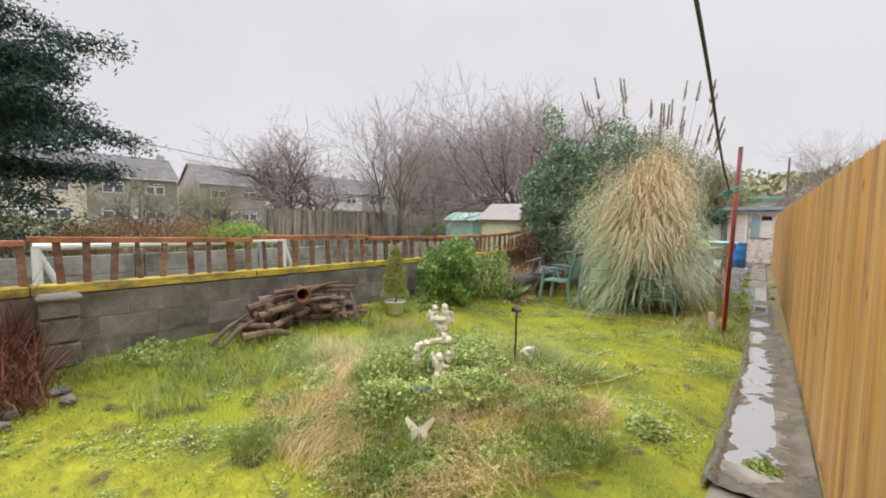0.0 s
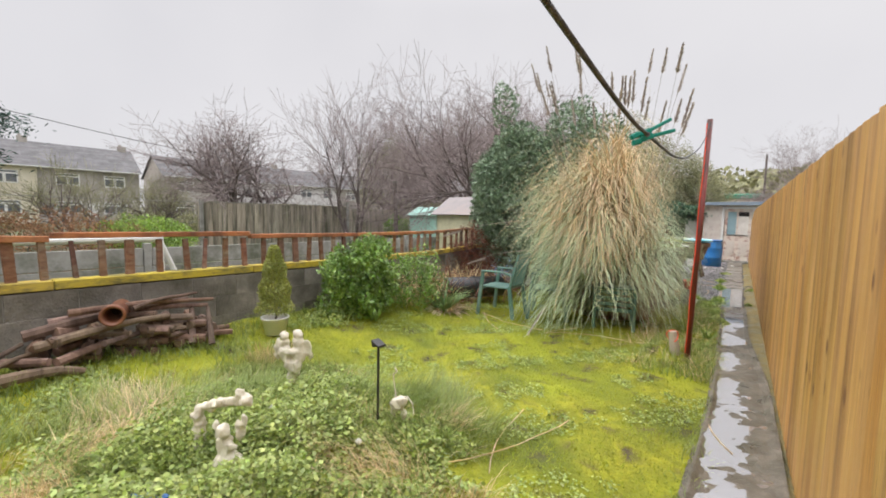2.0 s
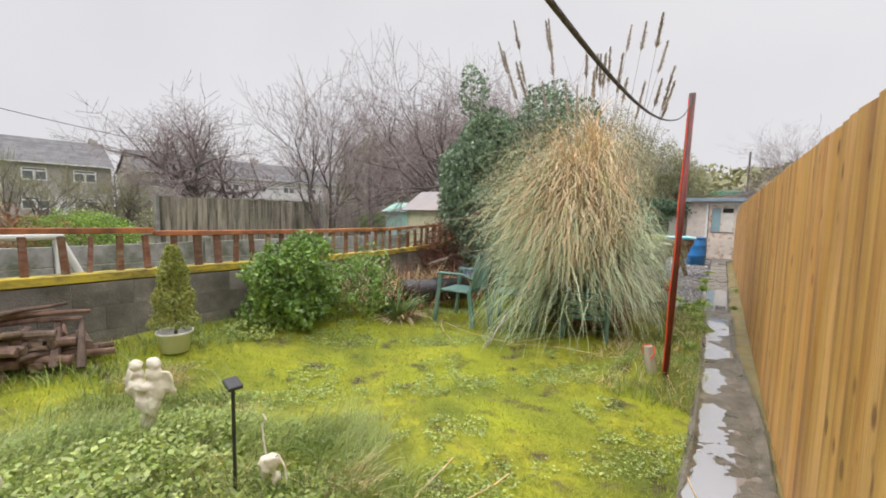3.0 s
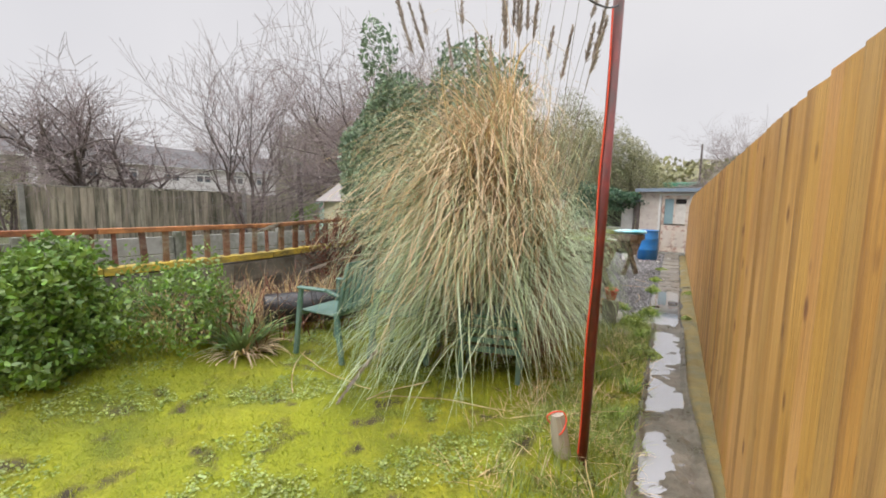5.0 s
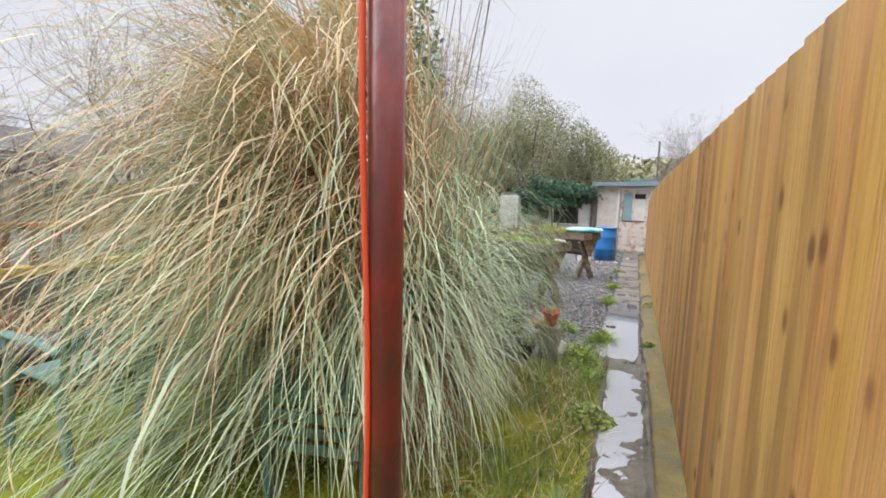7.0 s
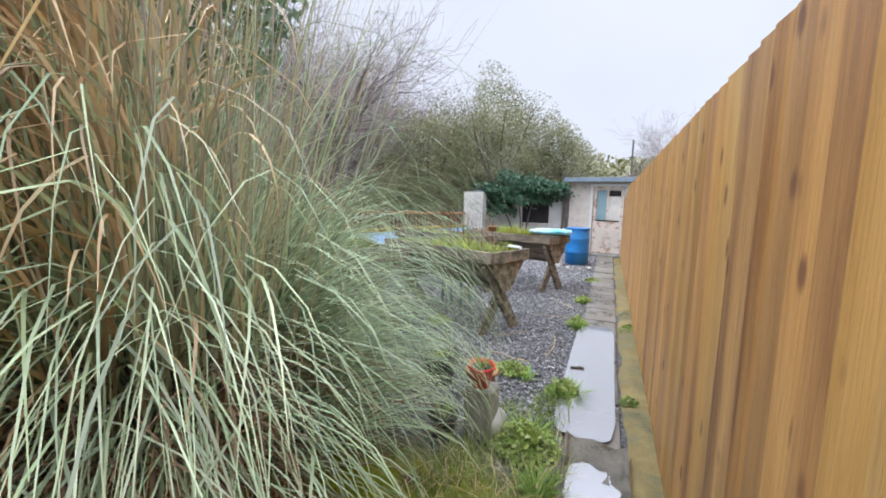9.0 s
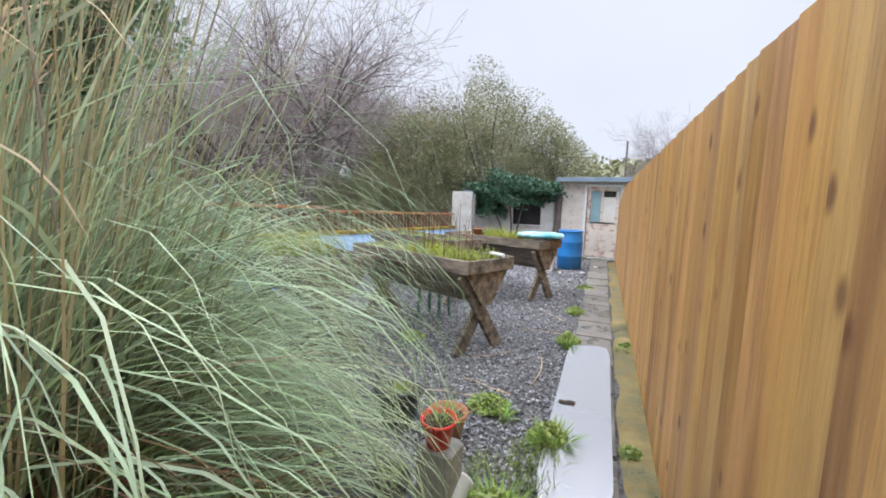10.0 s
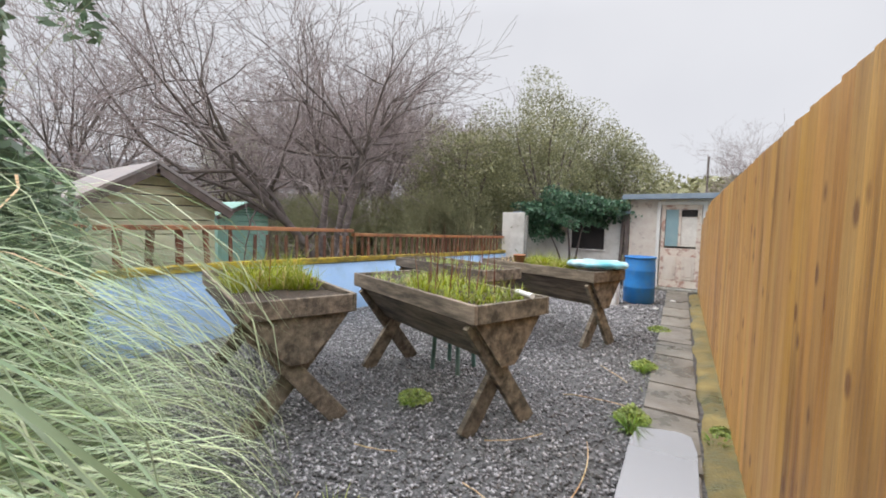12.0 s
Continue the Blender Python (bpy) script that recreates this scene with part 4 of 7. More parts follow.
def leaf_shape(n, centre, radii, seed, jag=0.35, bottom=-0.6, shell=0.55, f=2.2):
    """Points through an uneven crown."""
    c, rad = np.array(centre, dtype=float), np.array(radii, dtype=float)
    d = rng.normal(size=(n * 2, 3))
    d /= np.linalg.norm(d, axis=1)[:, None]
    rr = rng.uniform(shell ** 3, 1, n * 2) ** (1 / 3)
    bump = 1 + jag * (np.sin(d[:, 0] * f * 2 + seed) * np.cos(d[:, 1] * f * 2.3 + seed * 2) + 0.6 * np.sin(d[:, 2] * f * 3 + seed * 3 + d[:, 0] * 5) + 0.45 * np.sin(d[:, 1] * 11 + d[:, 2] * 9 + seed))
    p = c + d * (rr * bump)[:, None] * rad
    hole = lumps(p[:, 0] * 1.0, p[:, 1] + p[:, 2] * 1.7, 3.0 / max(radii[0], 0.5), seed) > -1.0
    return p[hole & (d[:, 2] > bottom)][:n]


def trunk_mesh(name, parent, base, tops, r0, material=M_BARK):
    """A stem that forks towards each of the tops."""
    segs = []
    for tp in tops:
        p = np.array(base, dtype=float)
        q = np.array(tp, dtype=float)
        prev, n = p, 6
        for i in range(1, n + 1):
            t_ = i / n
            c = p + (q - p) * t_ + np.array([0.08 * math.sin(t_ * 5 + q[0]), 0.08 * math.cos(t_ * 4 + q[1]), 0]) * (q[2] - p[2]) * 0.4 * t_ * (1 - t_) * 4
            segs.append((*prev, *c, r0 * (1 - 0.85 * (i - 1) / n), r0 * (1 - 0.85 * t_)))
            prev = c
    v, f = tubes(segs, 6)
    return mesh_np(name, v, f, material, parent, smooth=True)


def leafy(name, label, category, base, centre, radii, n, size, material, seed, aspect=0.5, jag=0.3, bottom=-0.7, stem=0.04, group="", lift=0.0, extra=()):
    t = thing(name, label, category, base, group=group)
    c = np.array(centre, dtype=float) - np.array(base)
    tops = [c + np.array(radii) * np.array((math.cos(a) * 0.6, math.sin(a) * 0.6, 0.5)) for a in np.arange(0, 6.2, 1.3)]
    trunk_mesh("trunk" if category == "tree" else "stems", t, (0, 0, -0.03), tops, stem)
    p = leaf_shape(n, c, radii, seed, jag, bottom)
    for ec, er, en in extra:
        p = np.concatenate([p, leaf_shape(en, np.array(ec) - np.array(base), er, seed + 5, jag, -0.9)])
    v, f = leaves(p, size, aspect)
    mesh_np("crown" if category == "tree" else "foliage", v, f, material, t)
    return t


# ivy over the outbuilding
ivy = thing("ivy", "dark green ivy hanging over the outbuilding wall and roof", "ivy", (-3.6, 18.9, 0))
trunk_mesh("stems", ivy, (0.0, 0.0, 0), [(-0.6, 0, 1.6), (0.6, -0.05, 1.8), (0.1, -0.1, 1.9)], 0.04)
p = np.concatenate([leaf_shape(9000, (-0.1, 0.0, 1.65), (1.15, 0.45, 0.5), 3), leaf_shape(3500, (0.6, 0.0, 1.8), (0.75, 0.4, 0.25), 5), leaf_shape(2200, (-0.6, 0.0, 1.25), (0.5, 0.3, 0.45), 8)])
v, f = leaves(p, 0.075, 0.8)
mesh_np("foliage", v, f, M_IVY, ivy)


# ---- plastic chairs ----
def plastic_chair(label, x, y, z, rz):
    """Faces local +x."""
    ch = thing("garden_chair", label, "chair", (x, y, z), rz, "green plastic garden chairs")
    part("seat", boxes(((0.02, 0, 0.42), (0.44, 0.42, 0.022)), ((0.235, 0, 0.40), (0.03, 0.42, 0.05)), bevel=0.008), M_GREENPL, ch)
    for sy in (-1, 1):
        part("front_leg", beam(bmesh.new(), (0.27, sy * 0.26, 0), (0.2, sy * 0.245, 0.64), 0.05, 0.035, up=(0, 1, 0), bevel=0.008), M_GREENPL, ch)
        part("rear_leg", beam(bmesh.new(), (-0.27, sy * 0.23, 0), (-0.2, sy * 0.22, 0.46), 0.055, 0.035, up=(0, 1, 0), bevel=0.008), M_GREENPL, ch)
        bm = bmesh.new()
        beam(bm, (0.23, sy * 0.25, 0.645), (-0.12, sy * 0.25, 0.65), 0.055, 0.025, bevel=0.008)
        beam(bm, (-0.12, sy * 0.25, 0.65), (-0.24, sy * 0.22, 0.60), 0.05, 0.025, bevel=0.008)
        part("armrest", bm, M_GREENPL, ch)
    bk = bmesh.new()
    for sy in (-1, 1):
        beam(bk, (-0.2, sy * 0.2, 0.42), (-0.31, sy * 0.19, 0.88), 0.04, 0.03, up=(0, 1, 0), bevel=0.006)
    beam(bk, (-0.31, -0.2, 0.875), (-0.31, 0.2, 0.875), 0.03, 0.06, bevel=0.008)
    beam(bk, (-0.205, -0.2, 0.45), (-0.205, 0.2, 0.45), 0.03, 0.05, bevel=0.008)
    part("backrest", bk, M_GREENPL, ch)
    for i in range(5):
        yy = -0.14 + 0.07 * i
        part("back_slat", beam(bmesh.new(), (-0.212, yy, 0.46), (-0.305, yy * 1.02, 0.86), 0.045, 0.012, up=(0, 1, 0), bevel=0.003), M_GREENPL, ch)
    return ch


plastic_chair("faded green plastic garden armchair on the lawn beside the pampas grass", -2.76, 6.56, 0.01, 186)
plastic_chair("faded green plastic garden armchair half swallowed by the pampas grass", -2.22, 6.95, 0.0, 200)


def slatted_seat():
    st = thing("garden_bench", "small green plastic slatted bench buried under pampas grass", "bench", (-1.33, 6.98, 0), 20)
    for i in range(4):
        part("slat", boxes(((0, -0.13, 0.27 + 0.075 * i), (0.42, 0.018, 0.048)), bevel=0.004), M_GREENPL, st)
    for sx in (-1, 1):
        part("side_leg", boxes(((sx * 0.235, -0.13, 0.27), (0.04, 0.05, 0.54)), bevel=0.006), M_GREENPL, st)
        part("back_leg", boxes(((sx * 0.235, 0.22, 0.26), (0.04, 0.05, 0.52)), bevel=0.006), M_GREENPL, st)
    part("seat", boxes(((0, 0.05, 0.545), (0.5, 0.42, 0.025)), bevel=0.006), M_GREENPL, st)


slatted_seat()

# ---- washing line ----
line_post = thing("washing_line_post", "leaning red rusty steel washing line post with orange cord", "post", (-0.337, 6.149, 0))
part("pole", rod(bmesh.new(), (0, 0, -0.05), (0.068, -0.092, 2.36), 0.026, 0.024, 12), M_POLE, line_post, smooth=True)


def cord_curve(name, pts, r_, material, parent=None, label=""):
    cu = bpy.data.curves.new(name, "CURVE")
    cu.dimensions = "3D"
    cu.bevel_depth, cu.bevel_resolution = r_, 1
    s = cu.splines.new("POLY")
    s.points.add(len(pts) - 1)
    for pt, co in zip(s.points, pts):
        pt.co = (*co, 1)
    cu.materials.append(material)
    ob = new(name, cu)
    ob.parent = parent
    return tagged(ob, label)


cord = []
for i in range(28):
    t_ = i / 27
    q = Vector((0.068 * t_ - 0.014 + 0.004 * math.sin(t_ * 17), -0.028 - 0.09 * t_, 0.12 + 2.2 * t_))
    cord.append(q)
cord_curve("orange_cord", cord, 0.0045, M_ORANGEC, line_post, "bright orange cord tied along the post")
loop = []
for i in range(25):
    a = i / 24 * 2 * math.pi
    q = Vector((-0.13 + 0.05 * math.cos(a), -0.05 + 0.03 * math.sin(a * 2), 0.27 + 0.06 * math.sin(a)))
    loop.append(q)
cord_curve("cord_loop", loop, 0.0045, M_ORANGEC, line_post)
stump = part("wooden_stake", lathe([(0.0, 0.2), (0.035, 0.19), (0.045, 0.1), (0.05, -0.05)], 9), M_GREYFENCE)
stump.matrix_basis = pose(-0.44, 6.12, 0.13, 6, -8, 0)
tagged(stump, "short grey weathered wooden stake by the line post", "stake")

post2 = thing("line_post", "plain red steel washing line post behind the lawn", "post", (0.62, -2.6, 0))
part("pole", rod(bmesh.new(), (0, 0, -0.05), (0, 0, 2.7), 0.027, 0.025, 12), M_POLE, post2, smooth=True)

rope_pts = [(0.62, -2.6, 2.6), (0.45, -0.9, 2.12), (0.34, 0.75, 1.785), (0.25, 1.6, 1.632), (0.187, 2.24, 1.58), (0.16, 2.45, 1.593), (0.055, 3.22, 1.64), (-0.06, 4.1, 1.765), (-0.17, 5.1, 1.97), (-0.24, 5.8, 2.2), (-0.27, 6.05, 2.33)]
cv = bpy.data.curves.new("washing_line", "CURVE")
cv.dimensions = "3D"
cv.bevel_depth, cv.bevel_resolution = 0.0034, 2
sp = cv.splines.new("NURBS")
sp.points.add(len(rope_pts) - 1)
for pt, co in zip(sp.points, rope_pts):
    pt.co = (*co, 1)
sp.use_endpoint_u, sp.order_u = True, 3
cv.materials.append(M_ROPE)
rope = new("washing_line", cv)
tagged(rope, "sagging grey rope washing line with a few cobwebs", "rope")

peg = thing("clothes_peg", "turquoise plastic clothes peg clipped on the washing line", "peg", (0.158, 2.45, 1.591), 38)
for i, sg in enumerate((1, -1)):
    bm = bmesh.new()
    beam(bm, (-0.03, 0, 0.0055 * sg), (-0.012, 0, 0.0075 * sg), 0.012, 0.011, bevel=0.002)
    beam(bm, (-0.014, 0, 0.0055 * sg), (0.012, 0, 0.0055 * sg), 0.012, 0.011, bevel=0.0015)
    beam(bm, (0.008, 0, 0.006 * sg), (0.055, 0, 0.0115 * sg), 0.011, 0.007, bevel=0.0015)
    pr = part("jaw", bm, M_PEG, peg)
    pr.rotation_euler = (0, radians(-22), 0)
part("spring", rod(bmesh.new(), (0.0, -0.009, 0.0), (0.0, 0.009, 0.0), 0.005, n=8), M_ROPE, peg)

# ---- pots by the gravel ----
def pot(name, label, x, y, z, r_, h, material, tilt=0.0, plants=None):
    t = thing(name, label, "plant pot", (x, y, z))
    t.rotation_euler = (radians(tilt), radians(tilt * 0.5), 0)
    part("pot_body", lathe([(0.0, 0.0), (r_ * 0.68, 0.0), (r_ * 0.95, h * 0.9), (r_ * 1.07, h * 0.91), (r_ * 1.07, h), (r_ * 0.95, h), (r_ * 0.9, h * 0.8), (0.0, h * 0.78)], 24), material, t, smooth=True)
    part("soil", lathe([(0.0, h * 0.86), (r_ * 0.88, h * 0.83)], 18), M_SOIL, t)
    if plants:
        n = plants[1]
        a, rr = rng.uniform(0, 6.28, n), rng.uniform(0, r_ * 0.7, n)
        vv, ff = blades(np.stack([np.cos(a) * rr, np.sin(a) * rr, np.full(n, h * 0.83)], -1), a, rng.uniform(0.05, 0.14, n), rng.uniform(0.2, 0.9, n), rng.uniform(0.3, 1, n), np.full(n, 0.008), 3)
        mesh_np("plant", vv, ff, plants[0], t)
    return t


pot("red_pot", "small bright red plastic pot with yellowing seedlings beside the gravel", -0.88, 9.22, 0.32, 0.075, 0.13, M_REDPL, 5, (M_LIME, 30))
part_stone = part("grey_block", boxes(((0, 0, 0.16), (0.17, 0.15, 0.322)), bevel=0.018), M_CONC)
part_stone.location = (-0.88, 9.24, -0.002)
tagged(part_stone, "grey concrete block holding up a red pot", "block")
pot("terracotta_pot", "terracotta clay pot with dry weeds beside the gravel", -1.07, 9.72, 0, 0.11, 0.19, M_TERRA, 0, (M_WEED, 40))
pot("black_pot", "round black plastic plant pot at the foot of the pampas grass", -1.42, 9.75, 0, 0.15, 0.22, M_BLACKPL, -7, (M_WEED, 60))
pot("terracotta_pot", "small terracotta pot standing on the soil of a planter", -2.5, 13.72, 0.84, 0.08, 0.13, M_TERRA)

pot("white_pot", "small cracked white plastic pot lying among weeds by the path", -0.8, 9.2, 0.07, 0.07, 0.12, M_WHITE, -70)
pot("black_pot", "small black plastic pot with weeds beside the path", -1.08, 9.15, 0, 0.09, 0.15, M_BLACKPL, 4, (M_WEED, 30))
for lx, ly, lz in ((-1.05, 17.3, 10), (-1.2, 16.3, 60), (-1.62, 16.1, 110)):
    scrap = part("litter_scrap", boxes(((0, 0, 0.015), (0.09, 0.06, 0.03)), bevel=0.008), M_WHITE)
    scrap.matrix_basis = pose(lx, ly, 0.005, 4, 3, lz)
    tagged(scrap, "small white plastic scrap lying on wet gravel", "litter", "scraps by the shed")

# ---- potted conifer ----
cp = thing("potted_conifer", "narrow yellow-green conifer in a white plastic pot against the wall", "potted plant", (-3.62, 3.56, float(ground_z(-3.62, 3.56)) + 0.015))
part("pot", lathe([(0.0, 0.0), (0.1, 0.0), (0.13, 0.16), (0.14, 0.162), (0.14, 0.18), (0.125, 0.18), (0.115, 0.14), (0.0, 0.14)], 24), M_WHITE, cp, smooth=True)
trunk_mesh("trunk", cp, (0, 0, 0.1), [(0, 0, 0.7), (0.04, 0, 0.5)], 0.014)
n = 10000
h = rng.uniform(0, 1, n) ** 0.9
rad = (0.18 * (1 - h) ** 0.6 * (0.9 + 0.1 * np.sin(h * 19 + 1)) + 0.025) * np.sqrt(rng.uniform(0.2, 1, n))
a = rng.uniform(0, 6.28, n)
v, f = leaves(np.stack([np.cos(a) * rad, np.sin(a) * rad, 0.23 + 0.68 * h], -1), 0.035, 0.3)
mesh_np("foliage", v, f, M_YEWGOLD, cp)

# ---- bushes in the lawn's far corner ----
leafy("bush", "dense glossy green rounded bush at the edge of the lawn", "bush", (-3.7, 4.7, 0.1), (-3.7, 4.7, 0.56), (0.47, 0.45, 0.47), 12000, 0.055, M_BUSH, 2.0, jag=0.2, bottom=-0.95, stem=0.02, extra=(((-3.6, 4.8, 0.99), (0.25, 0.25, 0.17), 1000),))
leafy("twiggy_bush", "loose grey-green twiggy bush behind the glossy bush", "bush", (-3.75, 5.75, 0.05), (-3.7, 5.6, 0.5), (0.5, 0.5, 0.42), 4200, 0.045, M_BUSH, 4.0, jag=0.3, bottom=-0.95, stem=0.015)
# strap-leaved plant
yuc = thing("strap_leaved_plant", "clump of green strap leaves with dead tan leaves round its foot", "plant", (-3.35, 5.95, 0.02))
n = 70
a = rng.uniform(0, 6.28, n)
v, f = blades(np.stack([np.cos(a) * 0.05, np.sin(a) * 0.05, np.zeros(n)], -1), a, rng.uniform(0.35, 0.6, n), rng.uniform(0.1, 0.7, n), rng.uniform(0.7, 1.6, n), np.full(n, 0.035), 6)
mesh_np("green_leaves", v, f, M_STRAP, yuc)
n = 110
a = rng.uniform(0, 6.28, n)
v, f = blades(np.stack([np.cos(a) * 0.08, np.sin(a) * 0.08, np.zeros(n)], -1), a, rng.uniform(0.25, 0.5, n), rng.uniform(0.5, 1.1, n), rng.uniform(1.0, 2.0, n), np.full(n, 0.022), 6)
mesh_np("dead_leaves", v, f, M_PAMPASD, yuc)
# black trough
tr = thing("black_trough", "black plastic trough lying among dead stems by the wall", "trough", (-3.5, 6.85, 0.12), 60)
part("trough_body", lathe([(0.0, -0.5), (0.14, -0.5), (0.17, -0.48), (0.17, 0.48), (0.14, 0.5), (0.0, 0.5)], 20), M_BLACKPL, tr, smooth=True).matrix_basis = pose(0, 0, 0.16, 90, 0, 90)
part("trough_rib", lathe([(0.165, -0.03), (0.18, -0.02), (0.18, 0.02), (0.165, 0.03)], 20), M_BLACKPL, tr).matrix_basis = pose(0, 0, 0.16, 90, 0, 90)

# ---- evergreen behind the pampas ----
leafy("laurel_tree", "tall dense grey-green laurel behind the pampas grass", "tree", (-3.7, 8.6, 0), (-3.7, 8.6, 1.8), (1.2, 0.62, 1.4), 34000, 0.085, M_LAUREL, 1.0, aspect=0.42, jag=0.09, bottom=-0.97, stem=0.07,
      extra=(((-4.0, 8.4, 3.55), (0.28, 0.28, 0.5), 420), ((-2.8, 8.8, 3.1), (0.5, 0.4, 0.5), 1500), ((-2.3, 8.6, 2.5), (0.6, 0.4, 0.7), 2400), ((-3.5, 9.2, 0.95), (0.6, 0.36, 0.85), 4200), ((-3.1, 9.45, 2.4), (0.2, 0.14, 0.14), 60)))



# ---- pampas grass ----
def pampas():
    def oval(a_):
        """How far the clump spreads each way: clipped back beside the path."""
        return 1 / np.sqrt((np.cos(a_) / 0.8) ** 2 + (np.sin(a_) / 1.12) ** 2)

    pg = thing("pampas_grass", "huge fountain of grey-green pampas grass with tan dead leaves and plumes", "ornamental grass", (-1.72, 7.95, 0))
    n = 12500
    u = rng.uniform(0, 1, n)
    tuft = rng.integers(0, 85, n)
    a = rng.uniform(0, 2 * np.pi, 85)[tuft] + rng.normal(0, 0.13, n)
    u = np.clip(rng.uniform(0, 1, 85)[tuft] + rng.normal(0, 0.22, n), 0, 1)
    r0 = 0.42 * np.sqrt(rng.uniform(0, 1, n))
    a0 = a + rng.normal(0, 0.4, n)
    roots = np.stack([np.cos(a0) * r0, np.sin(a0) * r0 * 1.5, (1 - u) * rng.uniform(0.2, 1.15, n)], -1)
    reach = oval(a)
    ln = rng.uniform(1.25, 2.15, n) * rng.uniform(0.88, 1.1, 85)[tuft] * (0.55 + 0.45 * reach)
    lean = 0.04 + 0.75 * u * reach
    droop = rng.uniform(2.3, 3.25, n) - lean
    wide = rng.uniform(0.007, 0.013, n)
    wide[::14] *= 1.8
    wide[::45] *= 1.3
    v, f = blades(roots, a, ln, lean, droop, wide, 9, 0.6, curl=0.5, power=1.5)
    q = v.reshape(n, -1, 3)
    east, north = q[..., 0].max(1), (q[..., 0] * 0.6 + q[..., 1] * 0.8).max(1)
    chair = ((q[..., 0] < -0.62) & (q[..., 1] < -0.8) & (q[..., 2] < 1.0)).any(1) | (((q[..., 0] < -1.2) & (q[..., 1] < 0.0)).any(1) & (rng.uniform(0, 1, n) < 0.8))
    seat = ((q[..., 0] > 0.1) & (q[..., 0] < 0.62) & (q[..., 1] < -0.8) & (q[..., 2] < 0.6)).any(1) & (rng.uniform(0, 1, n) < 0.86)
    rear = (q[..., 1] > 0.8).any(1) & (q[..., 2].max(1) > 1.45) & (rng.uniform(0, 1, n) < 0.85)
    v = q[(east < 1.16) & (north < 1.5) & ~chair & ~seat & ~rear].reshape(-1, 3)
    f = f[: len(v) // 20 * 9]
    v[:, 2] = np.maximum(v[:, 2], 0.02)
    mesh_np("green_blades", v, f, M_PAMPAS, pg, label="arching grey-green blades")
    n = 3300
    m = 48
    ta, tq = rng.normal(-1.3, 0.36, m), rng.uniform(0.12, 0.8, m)
    ta[:9], ta[9:16] = rng.uniform(0, 6.28, 9), rng.normal(-0.55, 0.25, 7)
    tuft = rng.integers(0, m, n)
    a = ta[tuft] + rng.normal(0, 0.12, n)
    q = np.clip(tq[tuft] + rng.normal(0, 0.07, n), 0.05, 0.9)
    roots = np.stack([np.cos(a) * q, np.sin(a) * q, 2.05 - 1.4 * q + rng.normal(0, 0.2, n)], -1)
    lean = rng.uniform(0.0, 1.2, n)
    v, f = blades(roots, a, rng.uniform(0.6, 1.7, n) * oval(a), lean, rng.uniform(2.0, 3.2, n) - lean, rng.uniform(0.007, 0.013, n), 8, 0.6, curl=0.8)
    q = v.reshape(n, -1, 3)
    hides = ((q[..., 0] < -0.6) & (q[..., 1] < -0.75) & (q[..., 2] < 1.0)).any(1) | ((q[..., 0] < -1.15) & (q[..., 1] < 0.0)).any(1)
    v = q[(q[..., 0].max(1) < 0.95) & (q[..., 1].max(1) < 1.1) & ~hides].reshape(-1, 3)
    f = f[: len(v) // 18 * 8]
    v[:, 2] = np.maximum(v[:, 2], 0.02)
    mesh_np("dead_blades", v, f, M_PAMPASD, pg, label="dead tan and orange blades")
    # young green blades standing up out of the crown
    n = 2300
    a = rng.uniform(0, 6.28, n)
    rr = rng.uniform(0.05, 0.75, n)
    lean = rng.uniform(0.0, 0.4, n)
    v, f = blades(np.stack([np.cos(a) * rr, np.sin(a) * rr, rng.uniform(0, 0.5, n)], -1), a, rng.uniform(1.5, 2.55, n), lean, rng.uniform(0.2, 1.9, n) ** 1.3, rng.uniform(0.006, 0.013, n), 7, 0.6, curl=0.6)
    q = v.reshape(n, -1, 3)
    v = q[(q[..., 0].max(1) < 0.85) & (q[..., 1].max(1) < 0.85) & (q[..., 0].min(1) > -1.15)].reshape(-1, 3)
    f = f[: len(v) // 16 * 7]
    mesh_np("inner_blades", v, f, M_PAMPAS, pg, label="upright young grey-green blades")
    n = 520
    a = rng.uniform(0, 6.28, n)
    rr = rng.uniform(0.1, 0.55, n)
    v, f = blades(np.stack([np.cos(a) * rr, np.sin(a) * rr, np.zeros(n)], -1), a, rng.uniform(1.5, 2.5, n), rng.uniform(0, 0.22, n), rng.uniform(0.05, 0.5, n), rng.uniform(0.006, 0.011, n), 6, 0.5, curl=0.5)
    n2 = 90
    a2 = rng.uniform(0, 6.28, n2)
    r2 = rng.uniform(0.05, 0.5, n2)
    v2, f2 = blades(np.stack([np.cos(a2) * r2, np.sin(a2) * r2, np.full(n2, 0.5)], -1), rng.uniform(-1.9, 1.9, n2), rng.uniform(1.9, 2.8, n2), rng.uniform(0.0, 0.28, n2), rng.uniform(0.0, 0.3, n2), np.full(n2, 0.008), 6, 0.5)
    v, f = np.concatenate([v, v2]), np.concatenate([f, f2 + len(v)])
    mesh_np("upright_blades", v, f, M_REED, pg, label="upright dry stems")
    # brown dead leaves hanging on the side of the path and along the foot
    n = 2600
    a = rng.normal(-0.75, 0.6, n)
    rr = rng.uniform(0.35, 0.8, n)
    lean = rng.uniform(0.6, 1.5, n)
    v, f = blades(np.stack([np.cos(a) * rr, np.sin(a) * rr, rng.uniform(0.15, 0.85, n)], -1), a, rng.uniform(0.35, 0.95, n), lean, rng.uniform(1.6, 2.8, n) - lean, rng.uniform(0.006, 0.012, n), 6, 0.6, curl=0.7)
    q = v.reshape(n, -1, 3)
